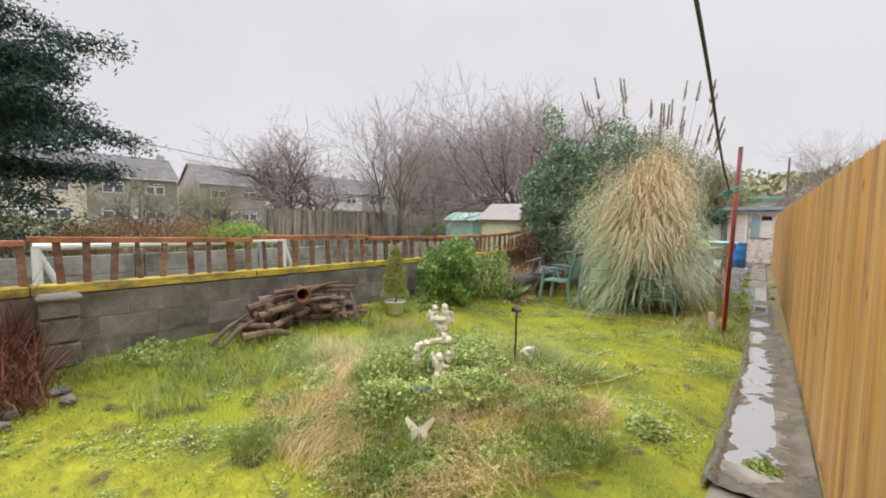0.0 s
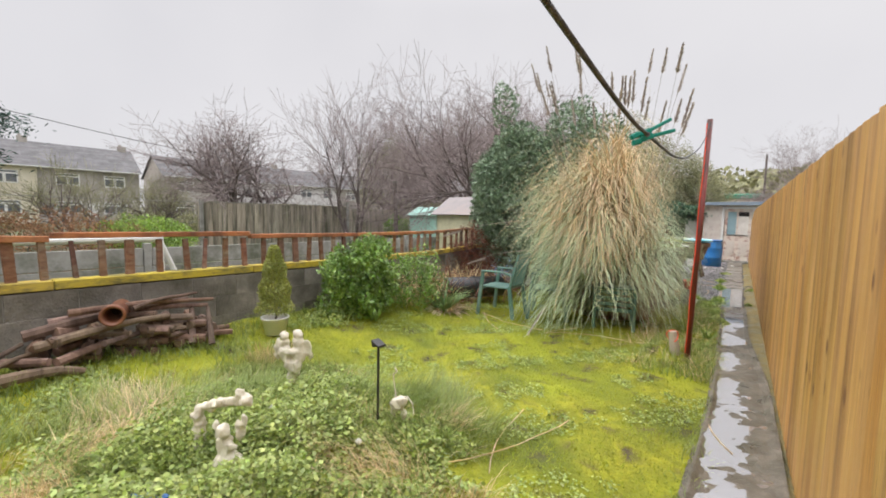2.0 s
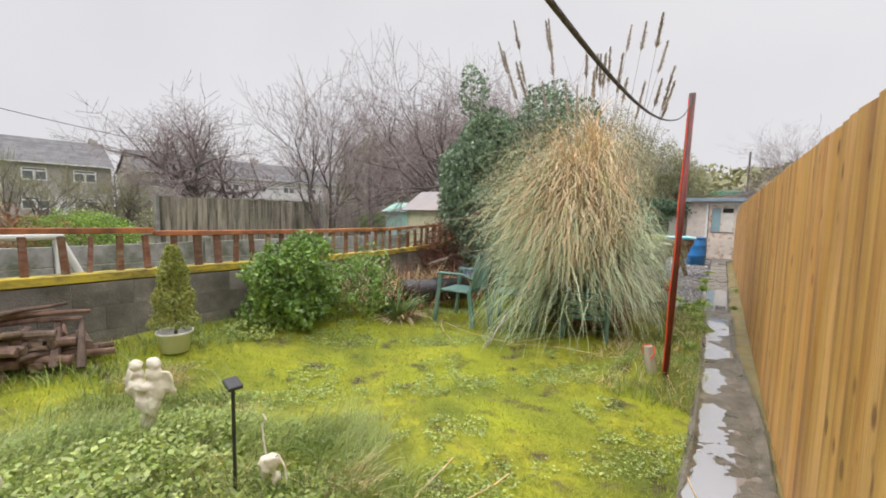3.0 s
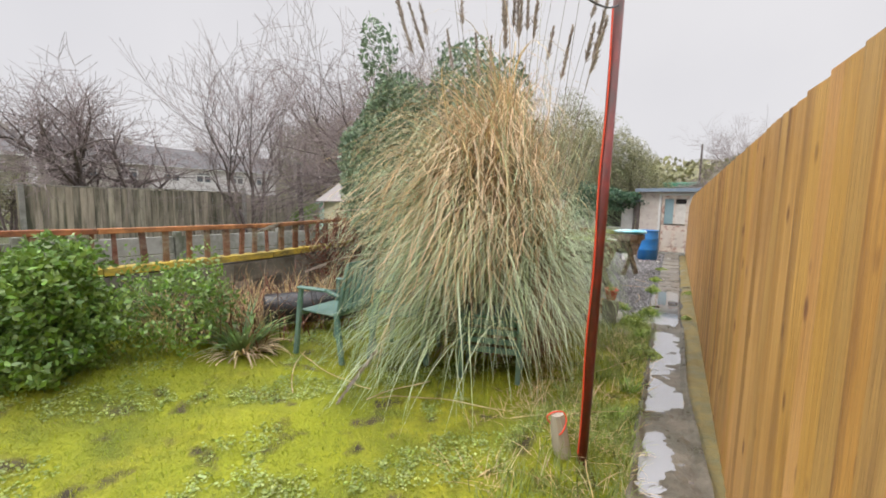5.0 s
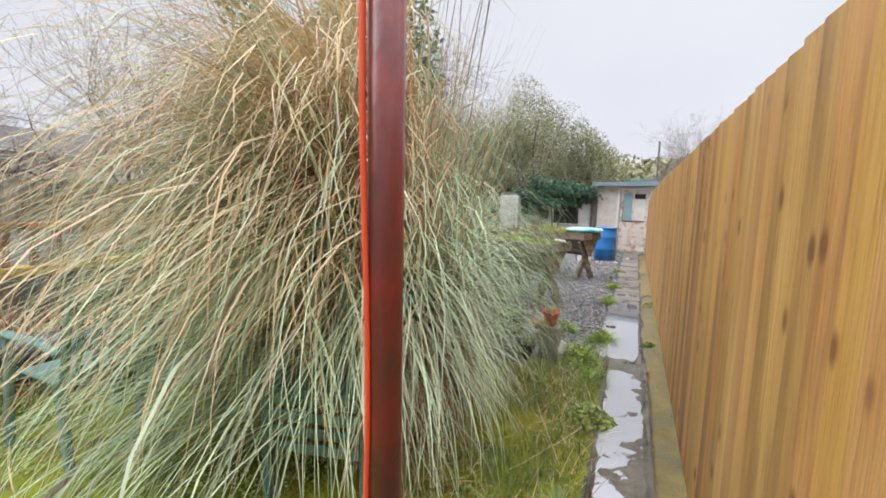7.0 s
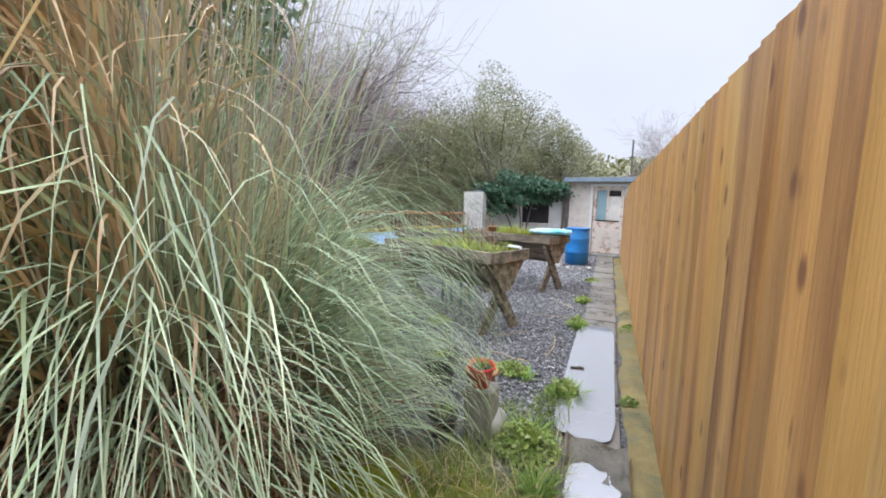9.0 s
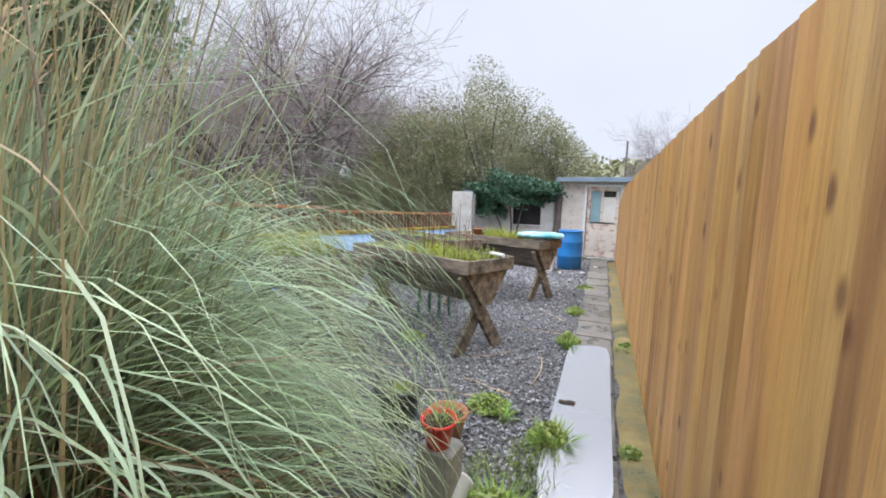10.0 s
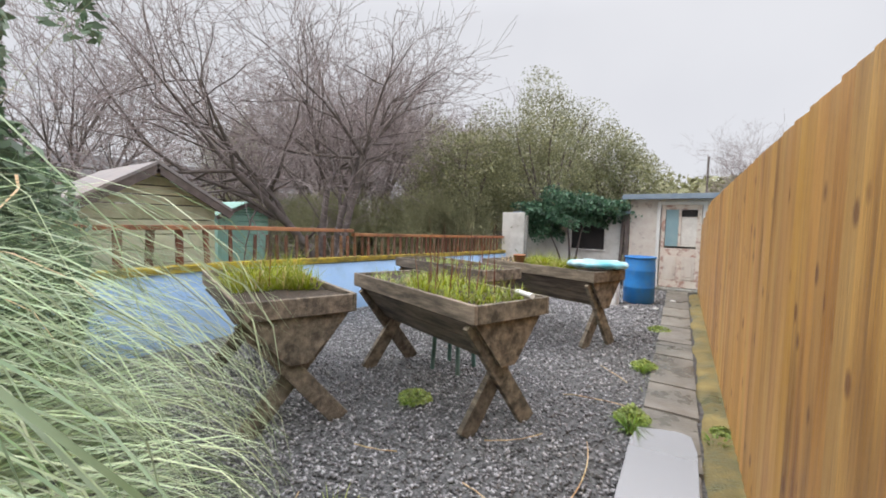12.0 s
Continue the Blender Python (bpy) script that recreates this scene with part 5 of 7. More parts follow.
    v = q[(q[..., 0].max(1) < 1.0) & (rng.uniform(0, 1, n) < np.where((q[..., 0].mean(1) > 0.1) & (q[..., 0].mean(1) < 0.62) & (q[..., 1].mean(1) < -0.7), 0.25, 1.0))].reshape(-1, 3)
    f = f[: len(v) // 14 * 6]
    v[:, 2] = np.maximum(v[:, 2], 0.02)
    mesh_np("brown_blades", v, f, M_THATCH, pg, label="brown dead blades near the ground")
    # dark skirt of dead leaves at the heart
    n = 1600
    a = rng.uniform(0, 6.28, n)
    rr = rng.uniform(0.2, 0.6, n)
    v, f = blades(np.stack([np.cos(a) * rr, np.sin(a) * rr, np.zeros(n)], -1), a + 3.1, rng.uniform(0.5, 1.1, n), rng.uniform(0.0, 0.4, n), rng.uniform(0, 0.8, n), rng.uniform(0.012, 0.03, n), 4, 0.6)
    mesh_np("old_thatch", v, f, M_THATCH, pg, label="dark brown thatch at the heart")

    def plume(p0, p1, sag, ln, seed):
        """A stalk from p0 to p1 with a feathery head over its last ln metres."""
        r = np.random.default_rng(seed)
        p0, p1 = np.array(p0, dtype=float), np.array(p1, dtype=float)
        t_ = np.linspace(0, 1, 14)
        pts = p0 + (p1 - p0) * t_[:, None]
        pts[:, 2] += sag * 4 * t_ * (1 - t_)
        segs = [(*pts[i], *pts[i + 1], 0.0045 - 0.0002 * i, 0.0043 - 0.0002 * i) for i in range(13)]
        v, f = tubes(segs, 5)
        st = mesh_np("stalk", v, f, M_PLUME, pg)
        dist = np.linalg.norm(p1 - p0)
        m = 380
        s = 1 - r.uniform(0, min(ln / dist, 0.9), m)
        c = p0 + (p1 - p0) * s[:, None]
        c[:, 2] += sag * 4 * s * (1 - s)
        d = (p1 - p0) / dist
        d = d + np.array([0, 0, -sag * 3])
        d /= np.linalg.norm(d)
        w = r.normal(size=(m, 3)) * 0.17 + d + np.array([0, 0, -0.25])
        w /= np.linalg.norm(w, axis=1)[:, None]
        L_ = r.uniform(0.03, 0.075, m) * (1.25 - (s - s.min()) / (s.max() - s.min() + 1e-6) * 0.6)
        e = c + w * L_[:, None]
        sd = np.cross(w, r.normal(size=(m, 3)))
        sd /= np.linalg.norm(sd, axis=1)[:, None]
        vv = np.stack([c, (c + e) / 2 + sd * 0.005, e, (c + e) / 2 - sd * 0.005], 1).reshape(-1, 3)
        mesh_np("plume", vv, np.arange(m * 4).reshape(m, 4), M_PLUME, st)

    r = random.Random(9)
    for i in range(30):
        tx = -1.25 + 2.35 * ((i * 0.618) % 1.0)
        hgt = 3.8 - 0.24 * tx + r.uniform(-0.75, 0.2)
        plume((0.3 * tx, r.uniform(-0.35, 0.35), 0.4), (tx + r.uniform(-0.12, 0.12), r.uniform(-0.7, 0.4), hgt), 0.07, r.uniform(0.34, 0.5), i)
    plume((-0.2, -1.2, 1.36), (-2.03, -1.59, 1.12), 0.1, 0.32, 50)
    plume((-0.4, -1.0, 0.95), (-1.92, -1.06, 0.66), 0.09, 0.34, 51)
    plume((-0.1, -0.9, 0.9), (-0.23, -2.08, 0.03), 0.05, 0.45, 52)


pampas()

# ---- log pile ----
def log_pile():
    r = random.Random(5)
    lp = thing("log_pile", "heap of dark rotting logs and branches stacked against the block wall", "log pile", (-3.95, 2.5, 0.17))
    rows = [(0.0, 9, 0.05), (0.11, 8, 0.05), (0.21, 7, 0.045)]
    for z, n, rr in rows:
        for i in range(n):
            y = -0.8 + 1.3 * (i + 0.5 * (z > 0.1)) / n + r.uniform(-0.04, 0.04)
            rad = rr * r.uniform(0.75, 1.2)
            bm = rod(bmesh.new(), (-0.12 + r.uniform(-0.03, 0.03), y + r.uniform(-0.1, 0.1), z + rad), (0.16 + r.uniform(-0.1, 0.08), y + r.uniform(-0.1, 0.1), z + rad - 0.02), rad, rad * 0.9, 9)
            for v in bm.verts:
                v.co += Vector((0, r.uniform(-1, 1), r.uniform(-1, 1))) * rad * 0.12
            part("log", bm, M_LOG, lp, smooth=False)
    for i in range(44):
        y = r.uniform(-0.75, 0.5)
        z = r.uniform(0.03, 0.34) * (1 - 0.45 * abs(y) / 0.9)
        x = r.uniform(0.12, 0.3) - 0.3 * z
        d = Vector((r.uniform(-1.1, 1.1), 1, r.uniform(-0.12, 0.12))).normalized() * r.uniform(0.06, 0.2)
        rad = r.uniform(0.02, 0.042)
        c = Vector((x, y, z + rad))
        bm = rod(bmesh.new(), c - d, c + d, rad, rad * 0.85, 8)
        for v in bm.verts:
            v.co += Vector((r.uniform(-1, 1), 0, r.uniform(-1, 1))) * rad * 0.15
        part("log", bm, M_LOG, lp)
    for (a, b, rad) in (((0.1, -0.75, 0.3), (0.05, 0.35, 0.42), 0.045), ((0.15, -0.5, 0.44), (0.1, 0.55, 0.40), 0.03), ((0.0, -0.6, 0.36), (0.1, 0.5, 0.36), 0.035), ((0.2, -0.1, 0.43), (0.08, 0.42, 0.47), 0.022),
                        ((0.25, -0.7, 0.24), (0.22, 0.15, 0.32), 0.04), ((0.3, 0.3, 0.05), (0.05, 0.38, 0.36), 0.035), ((0.36, 0.44, 0.03), (0.1, 0.5, 0.33), 0.03), ((0.2, -1.15, 0.02), (0.1, -0.75, 0.24), 0.03), ((0.3, -1.1, 0.0), (0.2, -0.7, 0.2), 0.028), ((0.35, -0.9, 0.06), (0.42, -0.45, 0.05), 0.05)):
        bm = bmesh.new()
        pts = [Vector(a).lerp(Vector(b), t_) + Vector((0, 0, 0.03 * math.sin(t_ * 3.1) + r.uniform(-0.01, 0.01))) for t_ in (0, 0.25, 0.5, 0.75, 1)]
        for i in range(4):
            rod(bm, pts[i], pts[i + 1], rad * (1 - 0.12 * i), rad * (1 - 0.12 * (i + 1)), 8)
        part("branch", bm, M_LOG, lp)
    cp_ = thing("clay_pipe", "short brown glazed clay drain pipe lying on the log pile", "pipe", (-3.78, 2.3, 0.56))
    bm = lathe([(0.052, -0.16), (0.068, -0.16), (0.07, 0.14), (0.085, 0.15), (0.085, 0.2), (0.068, 0.2), (0.052, 0.14), (0.052, -0.16)], 24)
    part("pipe_body", bm, M_CLAY, cp_, smooth=True).matrix_basis = pose(0, 0, 0.03, 0, 90, -20)


log_pile()

# ---- things on the mound ----
def mz(x, y):
    return float(ground_z(x, y))


bf = thing("butterfly_ornament", "cream butterfly garden ornament standing in rough grass", "ornament", (-1.16, 1.66, mz(-1.16, 1.66) + 0.03), 42)
bf.rotation_euler = (radians(-22), 0, radians(42))
bm = bmesh.new()
for sg in (-1, 1):
    ring = [(0.005, 0.11), (0.05, 0.15), (0.10, 0.19), (0.115, 0.17), (0.085, 0.11), (0.06, 0.09), (0.065, 0.05), (0.045, 0.02), (0.02, 0.05), (0.005, 0.08)]
    fr = [bm.verts.new((sg * x_, -0.008, z_ + 0.02)) for x_, z_ in ring]
    bk = [bm.verts.new((sg * x_ , 0.004 + 0.25 * x_, z_ + 0.02)) for x_, z_ in ring]
    for v1 in fr:
        v1.co.y += 0.25 * abs(v1.co.x)
    bm.faces.new(fr)
    bm.faces.new(bk[::-1])
    for i in range(len(ring)):
        bm.faces.new((fr[i], bk[i], bk[(i + 1) % len(ring)], fr[(i + 1) % len(ring)]))
rod(bm, (0, 0, -0.09), (0, 0, 0.16), 0.007, 0.005, 8)
bmesh.ops.scale(bm, vec=(0.78, 0.78, 0.78), verts=bm.verts)
bmesh.ops.recalc_face_normals(bm, faces=bm.faces)
M_CREAM = mat("aged_cream_resin", (0.54, 0.48, 0.36), (0.70, 0.66, 0.55), scale=30, rough=0.6, bump=0.4, c=(0.5, 0.46, 0.38), cscale=14, cpos=(0.55, 0.7))
part("butterfly", bm, M_CREAM, bf)


def blob_figure(name, label, x, y, z, rz, lumps_, scale=1.0):
    """A weathered ornament made of fused rounded masses."""
    bm = bmesh.new()
    for c, s in lumps_:
        s = tuple(1.1 * k for k in s)
        bmesh.ops.create_icosphere(bm, subdivisions=2, radius=1, matrix=Matrix.Translation(c) @ Matrix.Diagonal((*s, 1)))
    for v in bm.verts:
        v.co += Vector(noise.noise_vector(v.co * 34)) * 0.016
    o = part(name, bm, M_CREAM, smooth=True)
    rm = o.modifiers.new("fuse", "REMESH")
    rm.mode, rm.voxel_size, rm.use_smooth_shade = "VOXEL", 0.006, True
    o.matrix_basis = pose(x, y, z, 0, 0, rz) @ Matrix.Diagonal((scale, scale, scale, 1))
    return tagged(o, label, "statue")


blob_figure("cherub_statue", "weathered cream statue of two winged cherubs in the overgrown mound", -2.27, 3.01, mz(-2.27, 3.01) - 0.02, 35,
            [((0, 0, 0.04), (0.05, 0.05, 0.05)), ((0, 0, 0.12), (0.03, 0.03, 0.06)), ((0.01, 0, 0.2), (0.045, 0.035, 0.05)), ((-0.045, 0, 0.28), (0.036, 0.032, 0.06)), ((-0.05, 0.0, 0.345), (0.026, 0.024, 0.03)), ((-0.05, -0.002, 0.395), (0.024, 0.024, 0.027)),
             ((0.045, 0, 0.28), (0.04, 0.034, 0.065)), ((0.045, 0.0, 0.355), (0.028, 0.026, 0.035)), ((0.04, -0.002, 0.408), (0.024, 0.024, 0.028)), ((0.0, -0.03, 0.3), (0.06, 0.013, 0.014)), ((-0.095, 0.015, 0.31), (0.028, 0.01, 0.055)), ((-0.11, 0.02, 0.26), (0.02, 0.009, 0.03)),
             ((0.095, 0.015, 0.315), (0.03, 0.01, 0.055)), ((0.115, 0.02, 0.27), (0.018, 0.009, 0.035)), ((-0.02, -0.02, 0.23), (0.02, 0.02, 0.045)), ((0.05, -0.02, 0.2), (0.018, 0.02, 0.05))], 1.12)
blob_figure("kneeling_figurine", "small cream figurine kneeling under an arch in weeds", -1.60, 2.3, mz(-1.6, 2.3) - 0.02, 30,
            [((0, 0, 0.05), (0.05, 0.045, 0.06)), ((0.0, 0, 0.13), (0.032, 0.03, 0.06)), ((0.005, -0.01, 0.205), (0.025, 0.025, 0.028)), ((0.045, -0.01, 0.14), (0.03, 0.012, 0.015)), ((-0.04, 0.02, 0.16), (0.022, 0.01, 0.04)),
             ((0.055, 0.02, 0.2), (0.022, 0.009, 0.05)), ((0.08, 0.02, 0.24), (0.014, 0.008, 0.03)), ((-0.06, 0.02, 0.2), (0.016, 0.008, 0.035)), ((0.035, 0.01, 0.06), (0.04, 0.03, 0.03))], 1.1)
arch = []
rc = random.Random(3)
for i in range(9):  # a crusty upright, then an arm that rises to a knob
    arch.append(((-0.115 + rc.uniform(-0.008, 0.008), rc.uniform(-0.008, 0.008), 0.01 + 0.027 * i), (rc.uniform(0.02, 0.032), 0.024, 0.022)))
for i in range(10):
    t_ = i / 9
    arch.append(((-0.11 + 0.245 * t_, rc.uniform(-0.008, 0.008), 0.25 + 0.03 * math.sin(t_ * 2.4) + 0.035 * t_ + rc.uniform(-0.006, 0.006)), (0.022, 0.022, rc.uniform(0.018, 0.03))))
arch += [((0.13, 0, 0.31), (0.032, 0.028, 0.03)), ((0.1, 0.0, 0.345), (0.02, 0.02, 0.022))]
blob_figure("shell_arch", "white crusty shell arch ornament standing in the weeds", -1.72, 2.33, mz(-1.72, 2.33) + 0.0, 38, arch)
blue = blob_figure("blue_ornament", "small blue bird ornament lying among weeds", -1.50, 1.98, mz(-1.5, 1.98) + 0.06, 30, [((0, 0, 0.04), (0.06, 0.025, 0.025)), ((0.06, 0, 0.06), (0.022, 0.018, 0.018)), ((-0.07, 0, 0.045), (0.04, 0.012, 0.01))])
M_BLUEORN = mat("blue_glaze", (0.03, 0.10, 0.28), (0.06, 0.16, 0.38), rough=0.3, bump=0)
blue.data.materials.clear()
blue.data.materials.append(M_BLUEORN)
tagged(blue, category="ornament")
blob_figure("broken_flower_ornament", "pale broken flower ornament with curled wires in dead grass", -1.41, 3.237, mz(-1.41, 3.237) + 0.05, 10,
            [((0, 0, 0.12), (0.05, 0.03, 0.035)), ((0.04, 0, 0.15), (0.035, 0.03, 0.03)), ((-0.03, 0.01, 0.08), (0.025, 0.02, 0.05)), ((0.045, 0.01, 0.06), (0.02, 0.02, 0.03))])
wire = bmesh.new()
for pts in ([(0, 0, 0.15), (-0.02, 0, 0.24), (-0.03, 0, 0.31), (0.0, 0, 0.34), (-0.02, 0, 0.36)], [(0.04, 0, 0.17), (0.08, 0, 0.2), (0.12, 0, 0.16), (0.13, 0, 0.1)]):
    for p_, q_ in zip(pts, pts[1:]):
        rod(wire, p_, q_, 0.004, n=6)
w_ = part("ornament_wire", wire, M_CREAM)
w_.matrix_basis = pose(-1.41, 3.237, mz(-1.41, 3.237) + 0.04, 0, 0, 10)
tagged(w_, "curled cream wire sticking out of dead grass", "wire")

for fx_, fy_, fz_ in ((-1.86, 2.66, 0.27), (-1.71, 2.78, 0.25), (-2.1, 2.05, 0.22), (-1.3, 2.86, 0.2)):
    fl = thing("white_flower", "small white round flower head on a thin stem among weeds", "flower", (fx_, fy_, mz(fx_, fy_)), group="white flowers on the mound")
    part("stem", rod(bmesh.new(), (0, 0, 0), (0, 0, fz_ - mz(fx_, fy_)), 0.003, n=6), M_STRAP, fl)
    part("flower_head", lathe([(0.0, 0.022), (0.012, 0.018), (0.02, 0.006), (0.014, -0.006), (0.0, -0.004)], 9), M_WHITE, fl, smooth=True).location = (0, 0, fz_ - mz(fx_, fy_))

sl = thing("solar_spike_light", "black plastic solar spike light standing in the mound", "garden light", (-1.437, 3.108, mz(-1.437, 3.108) - 0.02))
part("spike", rod(bmesh.new(), (0, 0, 0), (0, 0, 0.56), 0.008, 0.008, 8), M_BLACKPL, sl)
hd = boxes(((0, 0, 0.575), (0.075, 0.06, 0.018), Matrix.Rotation(0.35, 4, "Y")), ((-0.03, 0, 0.565), (0.03, 0.035, 0.035)), bevel=0.004)
part("lamp_head", hd, M_BLACKPL, sl)

# ---- dead ferns by the wall's start ----
n = 1700
bx, by = -3.95 + 0.75 * rng.uniform(0, 1, n) ** 1.6, rng.uniform(-0.95, 0.2, n)
v, f = blades(np.stack([bx, by, ground_z(bx, by)], -1), rng.uniform(0, 6.28, n), rng.uniform(0.25, 0.8, n) * (1.3 - (bx + 3.95)), rng.uniform(0, 0.9, n), rng.uniform(0.2, 1.6, n), rng.uniform(0.005, 0.013, n), 4)
n = 520
bx, by = -3.93 + 0.05 * rng.uniform(0, 1, n), rng.uniform(-0.9, 0.16, n)
v2, f2 = blades(np.stack([bx, by, ground_z(bx, by) + rng.uniform(0, 0.25, n)], -1), rng.choice([1.6, -1.6], n), rng.uniform(0.3, 0.75, n) * np.where(by > -0.35, 1.0, 0.7), rng.uniform(0, 0.25, n), rng.uniform(0.0, 0.5, n), rng.uniform(0.005, 0.012, n), 5)
v, f = np.concatenate([v, v2]), np.concatenate([f, f2 + len(v)])
o = mesh_np("dead_fern", v, f, M_BROWNLEAF)
tagged(o, "tangle of red-brown dead fern and stems against the wall", "dead plants", kind="stuff")
n = 800
bx = rng.uniform(-4.5, -3.2, n)
by = rng.uniform(5.8, 8.6, n)
v, f = blades(np.stack([bx, by, ground_z(bx, by)], -1), rng.uniform(0, 6.28, n), rng.uniform(0.3, 0.9, n), rng.uniform(0, 0.9, n), rng.uniform(0.2, 1.6, n), rng.uniform(0.005, 0.012, n), 5)
o = mesh_np("dead_stems", v, f, M_BROWNLEAF)
tagged(o, "brown dead perennial stems in the corner bed", "dead plants", kind="stuff")
n = 1700
bx = rng.uniform(-4.6, -3.6, n)
by = rng.uniform(5.4, 8.2, n)
v, f = blades(np.stack([bx, by, ground_z(bx, by)], -1), rng.uniform(0, 6.28, n), rng.uniform(0.3, 0.8, n), rng.uniform(0, 0.9, n), rng.uniform(0.6, 1.8, n), rng.uniform(0.005, 0.012, n), 5)
o = mesh_np("straggling_stems", v, f, M_STRAW)
tagged(o, "straw-coloured straggling stems along the wall", "dead plants", kind="stuff")
leafy("brown_shrub", "dense red-brown leafless shrub against the wall", "bush", (-4.4, 8.3, 0), (-4.4, 8.3, 0.72), (0.42, 0.8, 0.55), 6500, 0.06, M_BROWNLEAF, 3.0, aspect=0.2, bottom=-0.95, stem=0.02)


rs = random.Random(77)
for i in range(9):
    bm = bmesh.new()
    bmesh.ops.create_icosphere(bm, subdivisions=2, radius=1)
    for v_ in bm.verts:
        v_.co += Vector(noise.noise_vector(v_.co * 1.9 + Vector((i * 3, 0, 0)))) * 0.45
        v_.co = Vector((v_.co.x * 0.055, v_.co.y * 0.04, v_.co.z * 0.03))
    st_ = part("stone", bm, M_BLOCK)
    sx_, sy_ = rs.uniform(-3.45, -3.05), rs.uniform(-0.5, 0.45)
    st_.matrix_basis = pose(sx_, sy_, float(ground_z(sx_, sy_)) + 0.025, rs.uniform(-15, 15), rs.uniform(-15, 15), rs.uniform(0, 180))
    tagged(st_, "rough grey stone lying at the foot of the dead fern", "stone", "stones by the fern")

# ---- the neighbours' side ----
def far_fence():
    fn = thing("back_fence", "tall grey weathered close-boarded fence behind the neighbouring garden", "fence", kind="structure")
    meshes = [block_mesh("grey_board_%s" % k, (0.03, 0.145, 1.72), M_GREYFENCE, 0.004, i) for i, k in enumerate(("a", "b"))]
    r = random.Random(3)
    y = 6.4
    while y < 18:
        piece("fence_board", meshes[r.randint(0, 1)], fn, pose(-14.3 + 0.012 * (int(y * 7) % 2), y, 0.86 + r.uniform(-0.015, 0.015) - (0.06 if y > 12.3 else 0), 0, 0, 0))
        y += 0.152
    part("post", boxes(((-14.2, 6.4, 0.9), (0.1, 0.1, 1.8)), ((-14.2, 12.1, 0.95), (0.1, 0.1, 1.95))), M_CONC, fn)
    part("capping_rail", boxes(((-14.3, 9.3, 1.735), (0.06, 5.8, 0.04))), M_GREYFENCE, fn)


far_fence()


def panel_wall():
    pw = thing("concrete_panel_wall", "low grey concrete post-and-panel wall in the neighbouring garden", "wall", kind="structure")
    y = -6.0
    while y < 10:
        part("post", boxes(((-7.2, y, 0.45), (0.11, 0.1, 0.92)), bevel=0.006), M_CONC, pw)
        for k in range(3):
            part("panel", boxes(((-7.2, y + 0.93, 0.13 + 0.285 * k), (0.05, 1.74, 0.27)), bevel=0.006), M_CONC, pw)
        y += 1.86


panel_wall()


def goal():
    g = thing("toy_goal", "white-painted small metal football goal frame in the neighbouring garden", "goal frame", (-6.0, 0, 0))
    r_ = 0.045
    part("crossbar", rod(bmesh.new(), (0, 0.25, 1.05), (0, 3.2, 1.05), r_, n=10), M_WHITE, g)
    for y in (0.28, 3.17):
        part("upright", rod(bmesh.new(), (0, y, 0), (0, y, 1.05), r_, n=10), M_WHITE, g)
        part("back_stay", rod(bmesh.new(), (0, y, 1.01), (-0.15, y + 0.42, 0), r_ * 0.8, n=10), M_WHITE, g)


goal()


